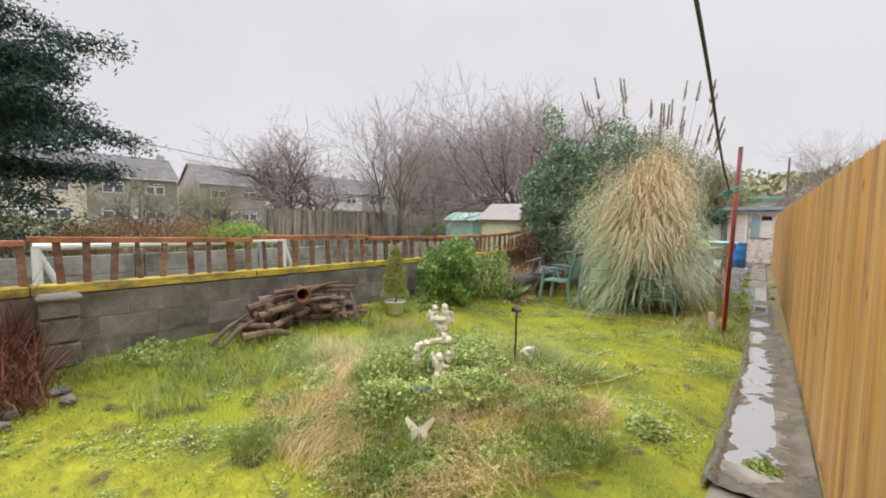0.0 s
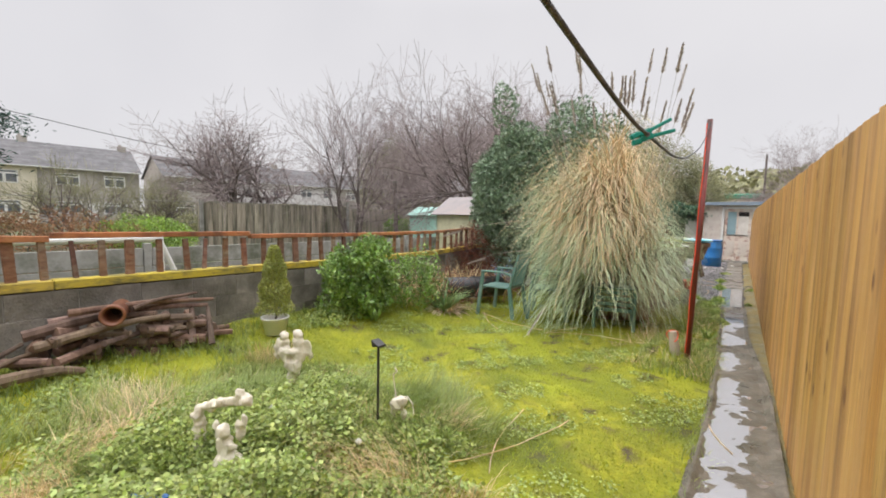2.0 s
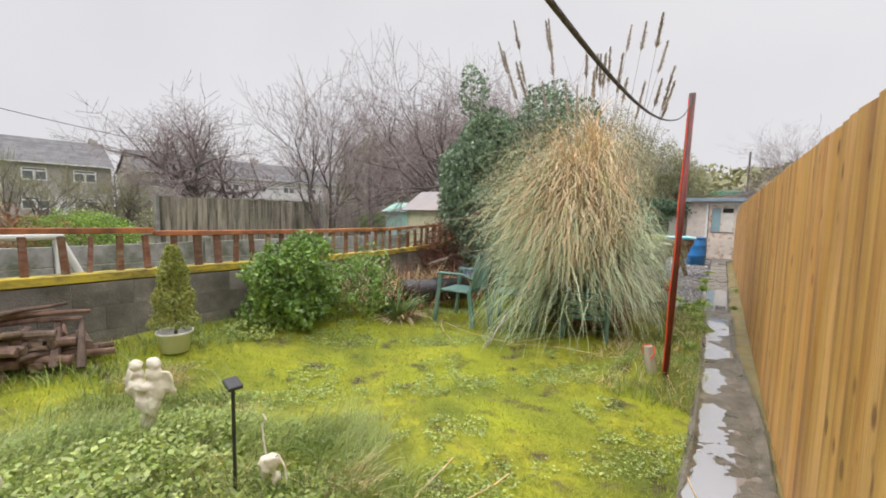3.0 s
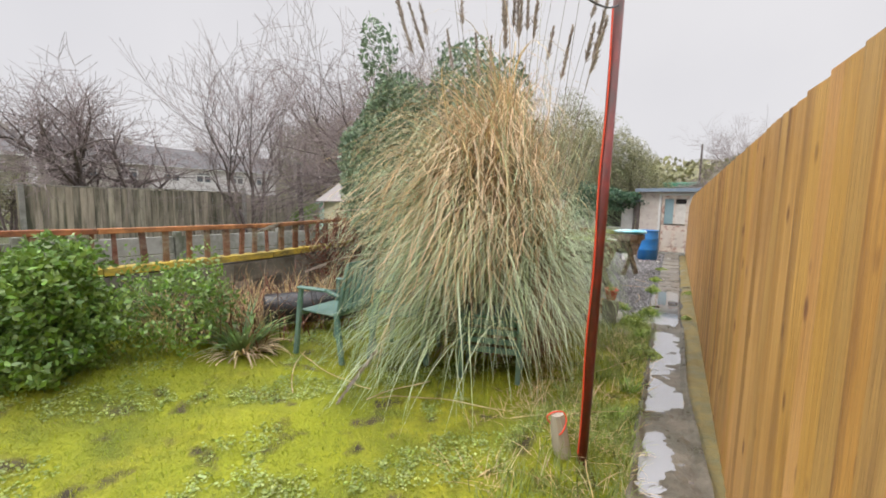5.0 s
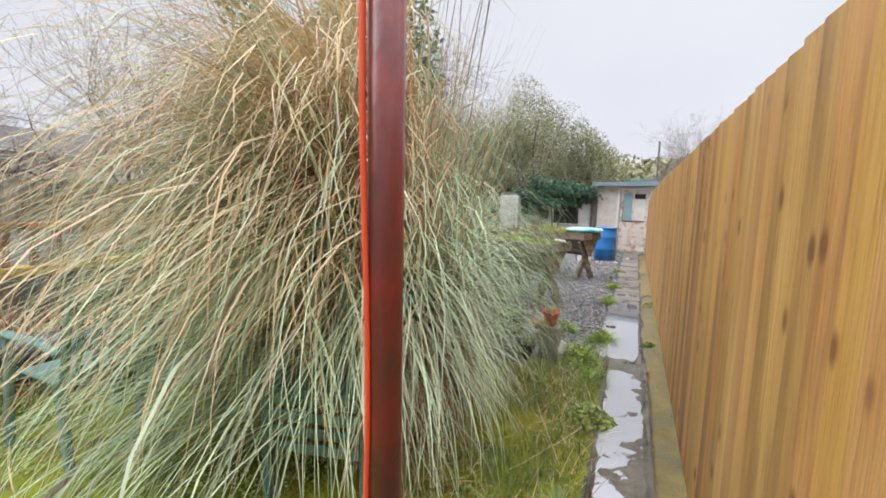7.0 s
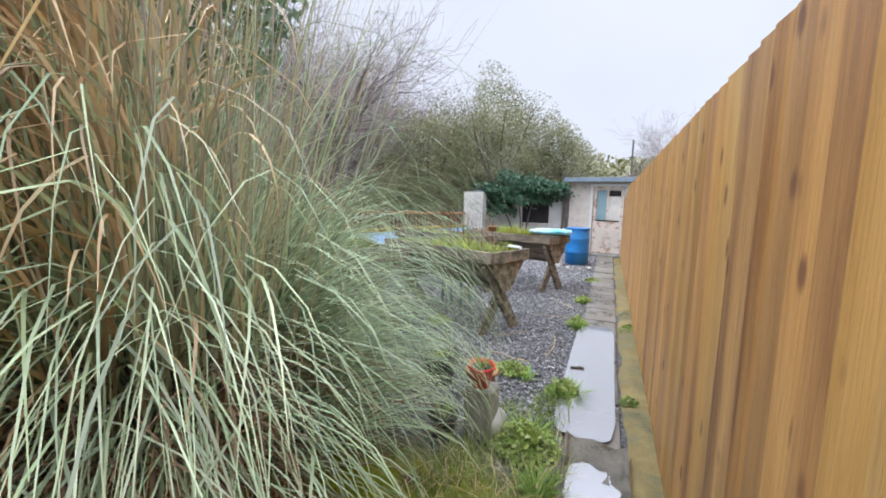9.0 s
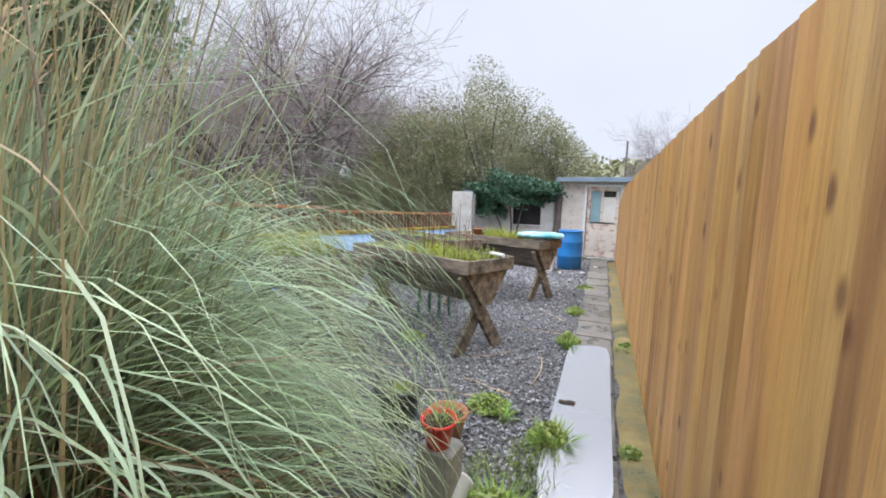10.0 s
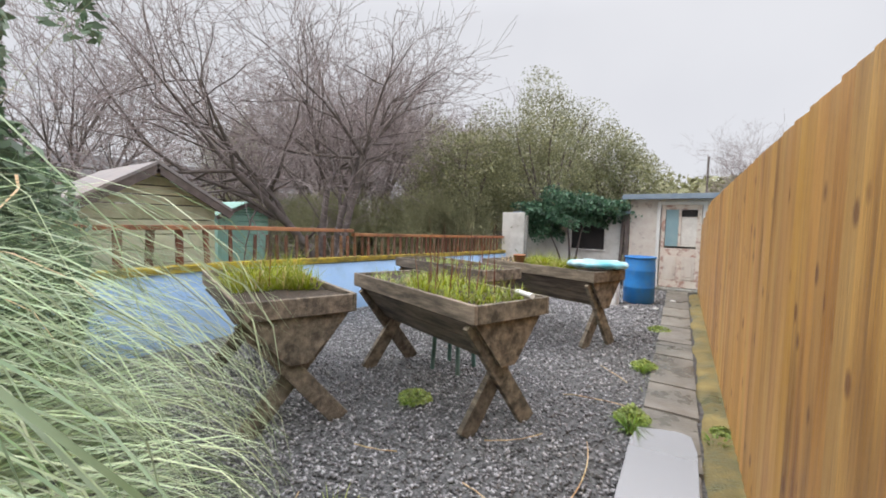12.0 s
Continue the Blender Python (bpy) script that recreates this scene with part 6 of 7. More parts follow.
def house_row(label, y0, y1, fronts, x0=-52.0, ridge=7.8, eave=5.3, depth=8.0):
    """A terrace along y; its front faces +x."""
    h = thing("terraced_house", label, "house", (x0, 0, 0))
    total = y1 - y0
    n = len(fronts)
    w = total / n
    for i, material in enumerate(fronts):
        a = y0 + i * w
        part("wall", boxes(((-depth / 2, a + w / 2, eave / 2), (depth, w - 0.004, eave))), material, h)
        for k, yy in enumerate((a + w * 0.27, a + w * 0.73)):
            for z, ww in ((4.15, 1.7), (1.5, 1.9)):
                win = part("window", boxes(((0.03, yy, z), (0.06, ww, 1.15)), bevel=0.01), M_WHITE, h, "white framed window")
                for sy in (-1, 1):
                    part("pane", boxes(((0.066, yy + sy * ww / 4, z - 0.12), (0.01, ww / 2 - 0.2, 0.68))), M_WINDOW, win)
                part("pane", boxes(((0.066, yy, z + 0.43), (0.01, ww - 0.24, 0.14))), M_WINDOW, win)
        part("door", boxes(((0.04, a + w / 2, 1.05), (0.08, 0.95, 2.1))), M_WHITE, h)
        part("chimney", boxes(((-depth / 2, a + w * 0.92, ridge + 0.1), (0.5, 0.7, 0.7)), ((-depth / 2, a + w * 0.92 - 0.15, ridge + 0.53), (0.2, 0.2, 0.2))), M_HOUSEG, h)
    # gables
    for yy in (y0 + 0.01, y1 - 0.01):
        bm = bmesh.new()
        s = 0.15 if yy < y0 + 1 else -0.15
        a = [bm.verts.new((x_, yy + o, z_)) for o in (0, s) for x_, z_ in ((0, eave), (-depth, eave), (-depth / 2, ridge - 0.05))]
        for fi in ((0, 1, 2), (5, 4, 3), (0, 3, 4, 1), (1, 4, 5, 2), (2, 5, 3, 0)):
            bm.faces.new([a[i] for i in fi])
        bmesh.ops.recalc_face_normals(bm, faces=bm.faces)
        part("gable", bm, fronts[-1], h)
    # roof in stepped tile courses, joined
    v, f = [], []
    courses = 20
    for sgn in (1, -1):
        for c in range(courses):
            t0, t1 = c / courses, (c + 1) / courses + 0.01
            xe, xr = (0.35 if sgn > 0 else -depth - 0.35), -depth / 2
            za, zb = eave - 0.15 + (ridge - eave + 0.15) * t0 + 0.05, eave - 0.15 + (ridge - eave + 0.15) * t1
            m = int(total / 1.2)
            for k in range(m):
                ya, yb = y0 - 0.2 + (total + 0.4) * k / m, y0 - 0.2 + (total + 0.4) * (k + 1) / m
                b = len(v)
                xa, xb = xe + (xr - xe) * t0, xe + (xr - xe) * min(t1, 1)
                v += [(xa, ya, za), (xa, yb, za), (xb, yb, zb), (xb, ya, zb), (xa, ya, za - 0.07), (xa, yb, za - 0.07)]
                f += [(b, b + 1, b + 2, b + 3), (b + 4, b + 5, b + 1, b)]
    mesh_np("roof", v, f, M_TILE, h, label="dark grey tiled roof")
    part("gutter", boxes(((0.36, (y0 + y1) / 2, eave - 0.14), (0.12, total, 0.1))), M_WHITE, h)


house_row("terrace of two-storey rendered houses with a dark tiled roof, one cream", -25, 13.1, [M_HOUSEC, M_HOUSEG, M_HOUSEG, M_HOUSEC, M_HOUSEG])
house_row("long terrace of grey and white two-storey houses with dark tiled roofs", 15.3, 68, [M_HOUSEG, M_HOUSEW, M_HOUSEW, M_HOUSEG, M_HOUSEW, M_HOUSEW, M_HOUSEG], ridge=7.7)


def shed(name, label, x0, x1, y0, y1, eave, ridge, wallm, roofm, along="x", courses=9):
    """A gabled shed; ridge along x."""
    s = thing(name, label, "shed")
    ym = (y0 + y1) / 2
    for k in range(courses):
        z0, z1 = eave * k / courses, eave * (k + 1) / courses - 0.012
        part("board", boxes(((x1 - 0.02, ym, (z0 + z1) / 2), (0.035, y1 - y0 - 0.05, z1 - z0), Matrix.Rotation(0.04, 4, "Y")), bevel=0.002), wallm, s)
    m = 4
    for k in range(m):
        t0, t1 = k / m, (k + 1) / m
        z0, z1 = eave + (ridge - eave) * t0, eave + (ridge - eave) * t1 - 0.012
        hw0, hw1 = (y1 - y0) / 2 * (1 - t0), max((y1 - y0) / 2 * (1 - t1), 0.01)
        bm = bmesh.new()
        a = [bm.verts.new((x_, ym + yy, zz)) for x_ in (x1 - 0.03, x1 - 0.005) for yy, zz in ((-hw0, z0), (hw0, z0), (hw1, z1), (-hw1, z1))]
        for fi in ((0, 1, 2, 3), (7, 6, 5, 4), (0, 4, 5, 1), (1, 5, 6, 2), (2, 6, 7, 3), (3, 7, 4, 0)):
            bm.faces.new([a[i] for i in fi])
        bmesh.ops.recalc_face_normals(bm, faces=bm.faces)
        part("board", bm, wallm, s)
    part("wall", boxes((((x0 + x1) / 2 - 0.03, y0 + 0.02, eave / 2), (x1 - x0 - 0.07, 0.04, eave)), (((x0 + x1) / 2 - 0.03, y1 - 0.02, eave / 2), (x1 - x0 - 0.07, 0.04, eave)), ((x0, ym, eave / 2), (0.04, y1 - y0, eave))), wallm, s)
    hw = (y1 - y0) / 2 + 0.12
    sl_ = math.atan2(ridge - eave, (y1 - y0) / 2)
    ln = hw / math.cos(sl_)
    for sg in (-1, 1):
        part("roof", boxes((((x0 + x1) / 2, ym + sg * hw / 2, ridge - math.tan(sl_) * hw / 2 + 0.03), (x1 - x0 + 0.3, ln, 0.03), Matrix.Rotation(-sg * sl_, 4, "X"))), roofm, s)
        part("bargeboard", boxes(((x1 + 0.13, ym + sg * hw / 2, ridge - math.tan(sl_) * hw / 2 - 0.03), (0.025, ln, 0.1), Matrix.Rotation(-sg * sl_, 4, "X"))), M_BARK, s)
    return s


shed("neighbour_shed", "small cream-painted timber shed with a grey felt roof behind the wall", -7.1, -5.5, 9.95, 11.3, 1.5, 1.92, M_SHEDCREAM, M_GREYROOF)
shed("teal_shed", "small teal-painted shed beyond the garden wall", -12.0, -10.4, 13.7, 15.0, 1.45, 1.75, M_TEAL, M_TEAL)
green = thing("green_roofed_cabin", "cabin with a green metal roof beyond the garden", "building", (-4.3, 60, 0))
part("wall", boxes(((0, 0, 2.0), (3.2, 3.0, 4.0))), M_HOUSEC, green)
part("roof", boxes(((0, 0, 4.3), (3.6, 3.4, 0.6)), bevel=0.1), M_ROOFGREEN, green)


# ---- bare trees ----
def bare_tree(label, x, y, seed, height, stems, radius, spread, material=M_TWIG, levels=5, kids=3, first=0.3, up=0.25, z=0.0, group="bare winter trees"):
    t = thing("bare_tree", label, "tree", (x, y, z), group=group)
    thick, thin = branching(seed, height, spread, stems, levels, kids, radius, up=up, first=first)
    v, f = tubes(thick, 6)
    mesh_np("trunk", v, f, M_BARK, t, smooth=True)
    thin[:, 6:] = np.maximum(thin[:, 6:], 0.0045)
    v, f = tubes(thin, 3)
    mesh_np("crown", v, f, material, t)
    return t


T1 = bare_tree("spreading bare winter tree with several leaning trunks behind the grey fence", -15.6, 8.4, 3, 6.0, 4, 0.13, 0.8, first=0.34, up=0.03, levels=4, kids=3)
T2 = bare_tree("upright bare winter tree with fine twigs by the grey fence", -13.6, 12.0, 8, 6.9, 4, 0.07, 0.42, first=0.36, up=0.1, levels=4, kids=2)
B1 = bare_tree("tall dense bare tree with long whippy branches over the garden wall", -8.0, 15.0, 21, 7.8, 5, 0.10, 0.62, first=0.33, up=0.04, levels=4, kids=3)
B2 = bare_tree("tall bare tree with a tangle of purple-brown twigs", -12.5, 20.5, 33, 9.0, 4, 0.15, 0.6, first=0.34, up=0.12, levels=5, kids=2)
for i, (x, y, rz, s) in enumerate(((-16.5, 18.0, 40, 0.9), (-19.0, 24.0, 110, 1.05), (-14.0, 26.0, 200, 1.1), (-25.0, 28.0, 10, 1.15), (-10.0, 28.0, 70, 1.0), (-17.5, 31.0, 150, 1.2), (-6.5, 30.0, 220, 0.8), (-30, 34, 45, 1.1), (-12, 35, 99, 1.1))):
    c = copy_thing(B2 if i % 2 else B1, pose(x, y, 0, 0, 0, rz) @ Matrix.Diagonal((s, s, s, 1)))
    c.scale = (s, s, s)

for x, y, w, h, s in ((-5.2, 21.6, 1.9, 5.7, 1), (-8.4, 21.5, 2.2, 4.7, 2), (-3.3, 22.6, 1.3, 4.2, 3), (-20.5, 19.5, 1.8, 6.0, 4), (-6.6, 24.0, 1.9, 5.4, 5), (-7.4, 20.3, 1.5, 4.6, 6)):
    leafy("evergreen_tree", "olive-green evergreen tree standing among bare trees", "tree", (x, y, 0), (x, y, h * 0.56), (w, w, h * 0.46), 26000, 0.085, M_FARGREEN, s, aspect=0.35, jag=0.25, stem=0.1, group="evergreens beyond the garden")

# bramble and undergrowth under the trees
pts = np.concatenate([leaf_shape(3500, (-12.5, 18.5, 0.4), (4.5, 2.0, 0.8), 2), leaf_shape(2500, (-7.5, 19.0, 0.4), (2.6, 1.6, 0.9), 4), leaf_shape(2600, (-7, 25, 0.5), (7, 2.0, 1.5), 6), leaf_shape(2200, (-19, 20, 0.5), (4, 5, 1.4), 7)])
v, f = leaves(pts, 0.12, 0.4)
tagged(mesh_np("undergrowth", v, f, M_FARGREEN), "dark bramble undergrowth below bare trees", "undergrowth", kind="stuff")
thick, thin = branching(55, 2.6, 0.8, 7, 4, 4, 0.03, up=0.2, first=0.4)
rows = []
for k in range(6):
    off = np.array([-7.4 - 1.9 * k, 18.6 + 0.8 * math.sin(k * 2.1), 0])
    for rws in (thick, thin):
        c = rws.copy()
        c[:, :3] += off
        c[:, 3:6] += off
        c[:, 6:] = np.maximum(c[:, 6:], 0.004)
        rows.append(c)
v, f = tubes(np.concatenate(rows), 3)
tagged(mesh_np("thicket", v, f, M_TWIGG), "thicket of bare brown stems beyond the wall", "thicket", kind="stuff")

# hedges and shrubs of the next garden
leafy("dark_hedge", "dark green hedge in the neighbouring garden", "hedge", (-11.5, -1.0, 0), (-11.5, -1.0, 0.9), (0.8, 2.3, 0.85), 7000, 0.08, M_IVY, 1.5, jag=0.2, stem=0.05)
leafy("bracken_bank", "bank of rust-brown dead bracken in the neighbouring garden", "bracken", (-10.5, 2.2, 0), (-10.5, 2.2, 0.6), (0.9, 2.0, 0.75), 11000, 0.09, M_BRACKEN, 2.5, aspect=0.2, jag=0.15, stem=0.02)
leafy("bright_hedge", "bright yellow-green clipped shrub in the neighbouring garden", "bush", (-10.6, 4.1, 0), (-10.6, 4.1, 0.75), (0.7, 1.0, 0.55), 7000, 0.06, M_LIME, 3.5, jag=0.14, stem=0.02)
leafy("round_shrub", "round dark green shrub in front of the grey fence", "bush", (-13.4, 14.3, 0), (-13.4, 14.3, 0.8), (0.6, 0.7, 0.65), 4000, 0.08, M_BUSH, 5.5, jag=0.12, stem=0.03)
for x, y, s in ((-19.0, 4.0, 5), (-21.5, 7.2, 6)):
    bare_tree("grey-green twiggy shrub tree before the houses", x, y, 60 + s, 3.4, 5, 0.05, 0.6, M_TWIGG, levels=3, kids=4, first=0.36, up=0.15, group="twiggy shrubs before the houses")
for i, (x, y) in enumerate(((-22, -4), (-24, 8), (-24, 13), (-26, 20), (-20, 0))):
    leafy("shrub", "dull green shrub in a back garden before the houses", "bush", (x, y, 0), (x, y, 0.7), (1.4, 2.6, 0.75), 4000, 0.14, M_FARGREEN, 7.7 + i, jag=0.25, stem=0.04, group="shrubs in the back gardens")

# big dark conifer
con = thing("conifer_tree", "big dark green conifer with drooping boughs beyond the wall", "tree", (-10.5, -2.0, 0))
r = np.random.default_rng(12)
segs = [(0, 0, 0, 0.1, 0, 4, 0.22, 0.16), (0.1, 0, 4, 0, 0, 8.5, 0.16, 0.03)]
boughs, needles = [], []
for k in range(120):
    z = 1.7 + 6.3 * ((k * 0.618) % 1.0)
    L_ = (3.9 - 0.4 * max(z - 2.6, 0)) * r.uniform(0.7, 1.08)
    a = r.uniform(0, 6.28)
    p = np.array([0.05, 0, z])
    d = np.array([math.cos(a), math.sin(a), 0.28])
    n = 8
    for i in range(n):
        q = p + d * L_ / n
        boughs.append((*p, *q, 0.035 * (1 - i / n) + 0.006, 0.035 * (1 - (i + 1) / n) + 0.006))
        if i > 1:
            m = 380
            spread = 0.34 * (1 - 0.55 * i / n)
            c = p + (q - p) * r.uniform(0, 1, (m, 1)) + r.normal(size=(m, 3)) * np.array([spread, spread, 0.09])
            c[:, 2] -= np.abs(r.normal(size=m)) * 0.12
            needles.append(c)
        p = q
        d = d + np.array([0, 0, -0.045]) + r.normal(0, 0.05, 3)
v, f = tubes(segs + boughs, 5)
mesh_np("trunk", v, f, M_BARK, con, smooth=True)
v, f = leaves(np.concatenate(needles), 0.1, 0.3, flat=0.2)
mesh_np("crown", v, f, M_SPRUCE, con)

# poles and wires
pl = thing("timber_pole", "leaning dark timber pole in the neighbouring garden", "pole", (-12.2, 13.0, 0))
part("shaft", rod(bmesh.new(), (0.25, -0.1, 0), (0, 0, 2.75), 0.09, 0.08, 10), M_BARK, pl)
part("cap", rod(bmesh.new(), (0, 0, 2.75), (0, 0, 2.8), 0.1, 0.1, 10), M_CONC, pl)
up_ = thing("utility_pole", "wooden utility pole behind the fence carrying thin wires", "pole", (-2.6, 60, 0))
part("shaft", rod(bmesh.new(), (0, 0, 0), (0, 0, 9), 0.13, 0.1, 10), M_BARK, up_)
up2 = thing("utility_pole", "wooden utility pole near the houses carrying a wire", "pole", (-50, -12, 0))
part("shaft", rod(bmesh.new(), (0, 0, 0), (0, 0, 12.5), 0.13, 0.1, 10), M_BARK, up2)


def wire(label, pts, r_=0.012, material=M_DARK):
    cu = bpy.data.curves.new("cable", "CURVE")
    cu.dimensions = "3D"
    cu.bevel_depth, cu.bevel_resolution = r_, 0
    s = cu.splines.new("POLY")
    s.points.add(len(pts) - 1)
    for pt, co in zip(s.points, pts):
        pt.co = (*co, 1)
    cu.materials.append(material)
    return tagged(new("cable", cu), label, "cable")


def sagline(a, b, sag, n=16):
    a, b = np.array(a, dtype=float), np.array(b, dtype=float)
    t_ = np.linspace(0, 1, n)
    p = a + (b - a) * t_[:, None]
    p[:, 2] -= sag * 4 * t_ * (1 - t_)
    return [tuple(q) for q in p]


wire("thin overhead telephone cable sagging towards the houses", sagline((-50, -12, 12.3), (-52, 24, 7.6), 0.6), 0.03)
wire("thin pale washing line in the neighbouring garden", sagline((-11, -2, 1.75), (-14.1, 12.1, 1.85), 0.12), 0.007, M_CONC)

# far woods on the hill
rr = np.random.default_rng(2)
n = 26000
hx = rr.uniform(-160, 90, n)
hy = rr.uniform(62, 190, n)
hz = ground_z(hx, hy) + rr.uniform(0, 1, n) * (4 + 3 * np.sin(hx * 0.11) * np.sin(hy * 0.09))
v, f = leaves(np.stack([hx, hy, hz], -1), 1.6, 0.6)
tagged(mesh_np("far_woods", v, f, M_FARGREEN), "distant wooded hillside", "woods", kind="stuff")
for i, (x, y, s) in enumerate(((0.5, 42, 1.0), (3.5, 48, 1.1), (-2.5, 50, 1.0), (7, 55, 1.2), (-6, 47, 0.9))):
    c = copy_thing(B2 if i % 2 else T1, pose(x, y, 0, 0, 0, i * 70))
    c.scale = (s, s, s)

# ---- enclosure behind the walk: the house's rear wall ----
rear = thing("rear_wall", "plain rendered rear wall of the house behind the lawn", "house wall", kind="structure")
part("wall", boxes(((-1.5, -6.1, 2.6), (9, 0.2, 5.2))), M_HOUSEW, rear)


# ---- ground cover ----
def scatter(n, x0, x1, y0, y1, near=None, r=rng):
    x = r.uniform(x0, x1, n)
    y = r.uniform(y0, y1, n)
    return x, y


def stuff(name, label, v, f, material, category):
    return tagged(mesh_np(name, v, f, material), label, category, kind="stuff")


def mound_d(x, y):
    return np.sqrt(((x - MOUND[0]) / 1.1) ** 2 + ((y - MOUND[1]) / 1.2) ** 2)


# short mossy lawn
x, y = scatter(330000, -4.3, 0.3, -1.5, 8.6)
ok = (x < path_x(y) - 0.0 + 0.03 * np.sin(y * 7)) & (x > wall_x(y) + 0.1) & (mound_d(x, y) > 0.85) & (lumps(x, y, 2.1, 5) + rng.normal(0, 0.35, len(x)) < 1.25) & ((x + 1.72) ** 2 + (y - 7.95) ** 2 > 0.7)
x, y = x[ok], y[ok]
n = len(x)
tall = 1 + 0.7 * smooth01(-x, 2.9, 4.0)
v, f = blades(np.stack([x, y, ground_z(x, y) - 0.004], -1), rng.uniform(0, 6.28, n), rng.uniform(0.012, 0.042, n) * tall, rng.uniform(0.2, 1.2, n), rng.uniform(0.1, 0.9, n), rng.uniform(0.003, 0.006, n), 1)
stuff("lawn_grass", "short wet mossy lawn grass, yellow-green", v, f, M_GRASS, "grass")

# small rosette weeds in the lawn
x, y = scatter(22000, -4.0, 0.0, -1, 7.5)
ok = (x < path_x(y) - 0.02) & (lumps(x, y, 3.3, 9) > 0.35) & (x > wall_x(y) + 0.15)
x, y = x[ok], y[ok]
c = np.repeat(np.stack([x, y, ground_z(x, y) + 0.012], -1), 6, 0)
c += rng.normal(size=c.shape) * np.array([0.018, 0.018, 0.006])
v, f = leaves(c, 0.02, 0.7, 0.7)
stuff("lawn_weeds", "small clover-like weeds in the lawn", v, f, M_WEED, "weeds")

# long tufts: by the wall, round the mound, the path's edge and the pole
zones = ((5500, -4.25, -3.5, -0.6, 5.6, 0.05, 0.19, M_LONGGRASS, 1.0), (2600, -3.6, -2.7, 0.6, 3.4, 0.08, 0.24, M_LONGGRASS, 0.2), (2600, -0.75, -0.05, 5.6, 7.6, 0.06, 0.2, M_LONGGRASS, 0.0),
         (3500, -1.0, -0.3, 7.4, 9.9, 0.05, 0.18, M_LONGGRASS, 0.0), (5200, -0.3, 0.3, 1.0, 7.6, 0.04, 0.13, M_LONGGRASS, 0.0), (2600, -1.0, -0.2, 9.6, 17.5, 0.02, 0.07, M_LONGGRASS, 0.0))
vs, fs, k = [], [], 0
for cnt, x0, x1, y0, y1, h0, h1, material, _ in zones:
    x, y = scatter(cnt, x0, x1, y0, y1)
    ok = (((x1 - x0 != 0.6) | (np.abs(x - path_x(y)) < 0.05 + 0.05 * np.sin(y * 9) * np.sin(y * 3.1))) & ((y1 < 17) | (np.abs(x - path_x(y)) < 0.06)))
    ok &= ((x + 3.62) ** 2 + (y - 3.56) ** 2 > 0.035) & ~((x > -3.6) & (x < -3.35) & (y > 3.2) & (y < 3.6)) & (x < path_x(y) + (0.03 if x1 - x0 != 0.6 else 0.08)) & (lumps(x, y, 3.0, x0) > (-0.5 if y1 < 17 else 0.2)) & (x > wall_x(y) + 0.02)
    x, y = x[ok], y[ok]
    n = len(x)
    v, f = blades(np.stack([x, y, ground_z(x, y) - 0.01], -1), rng.uniform(0, 6.28, n), rng.uniform(h0, h1, n), rng.uniform(0, 0.6, n), rng.uniform(0.3, 1.7, n), rng.uniform(0.003, 0.007, n), 4)
    vs.append(v)
    fs.append(f + k)
    k += len(v)
stuff("long_grass", "longer green grass at the wall, path edge and post", np.concatenate(vs), np.concatenate(fs), M_LONGGRASS, "grass")

# dead straw mixed into the verge beside the path
x, y = scatter(3000, -1.05, -0.02, 5.7, 9.4)
ok = (x < path_x(y) + 0.02) & (lumps(x, y, 3.4, 2) > -0.3)
x, y = x[ok], y[ok]
n = len(x)
v, f = blades(np.stack([x, y, ground_z(x, y) - 0.005], -1), rng.uniform(0, 6.28, n), rng.uniform(0.07, 0.24, n), rng.uniform(0.5, 1.3, n), rng.uniform(0.2, 1.2, n), rng.uniform(0.003, 0.006, n), 3)
stuff("verge_straw", "dead straw lying in the verge beside the path", v, f, M_STRAW, "grass")

# mound: leafy weeds, long grass and straw
x, y = scatter(52000, -3.1, -0.4, 0.9, 4.0)
d = mound_d(x, y)
ok = ~((d > 0.62) & (y - MOUND[1] < 0.55 * (x - MOUND[0]) + 0.1) & (lumps(x, y, 3.7, 8) > 0.0)) & (d < 1.12 + 0.2 * lumps(x, y, 3.9, 6) - np.abs(rng.normal(0, 0.1, len(x)))) & (lumps(x, y, 3.1, 1) + rng.normal(0, 0.4, len(x)) > -0.5)
x, y, d = x[ok][:20000], y[ok][:20000], d[ok][:20000]
z = ground_z(x, y) + rng.uniform(0.01, 0.17, len(x)) * (1.35 - d) * (0.8 + 0.55 * lumps(x, y, 5, 3))
c = np.repeat(np.stack([x, y, z], -1), 5, 0)
c += rng.normal(size=c.shape) * np.array([0.024, 0.024, 0.014])
v, f = leaves(c, rng.uniform(0.012, 0.036, len(c)), 0.65, 0.45)
stuff("mound_weeds", "dense bright green nettle-like weeds covering the low mound", v, f, M_WEED, "weeds")
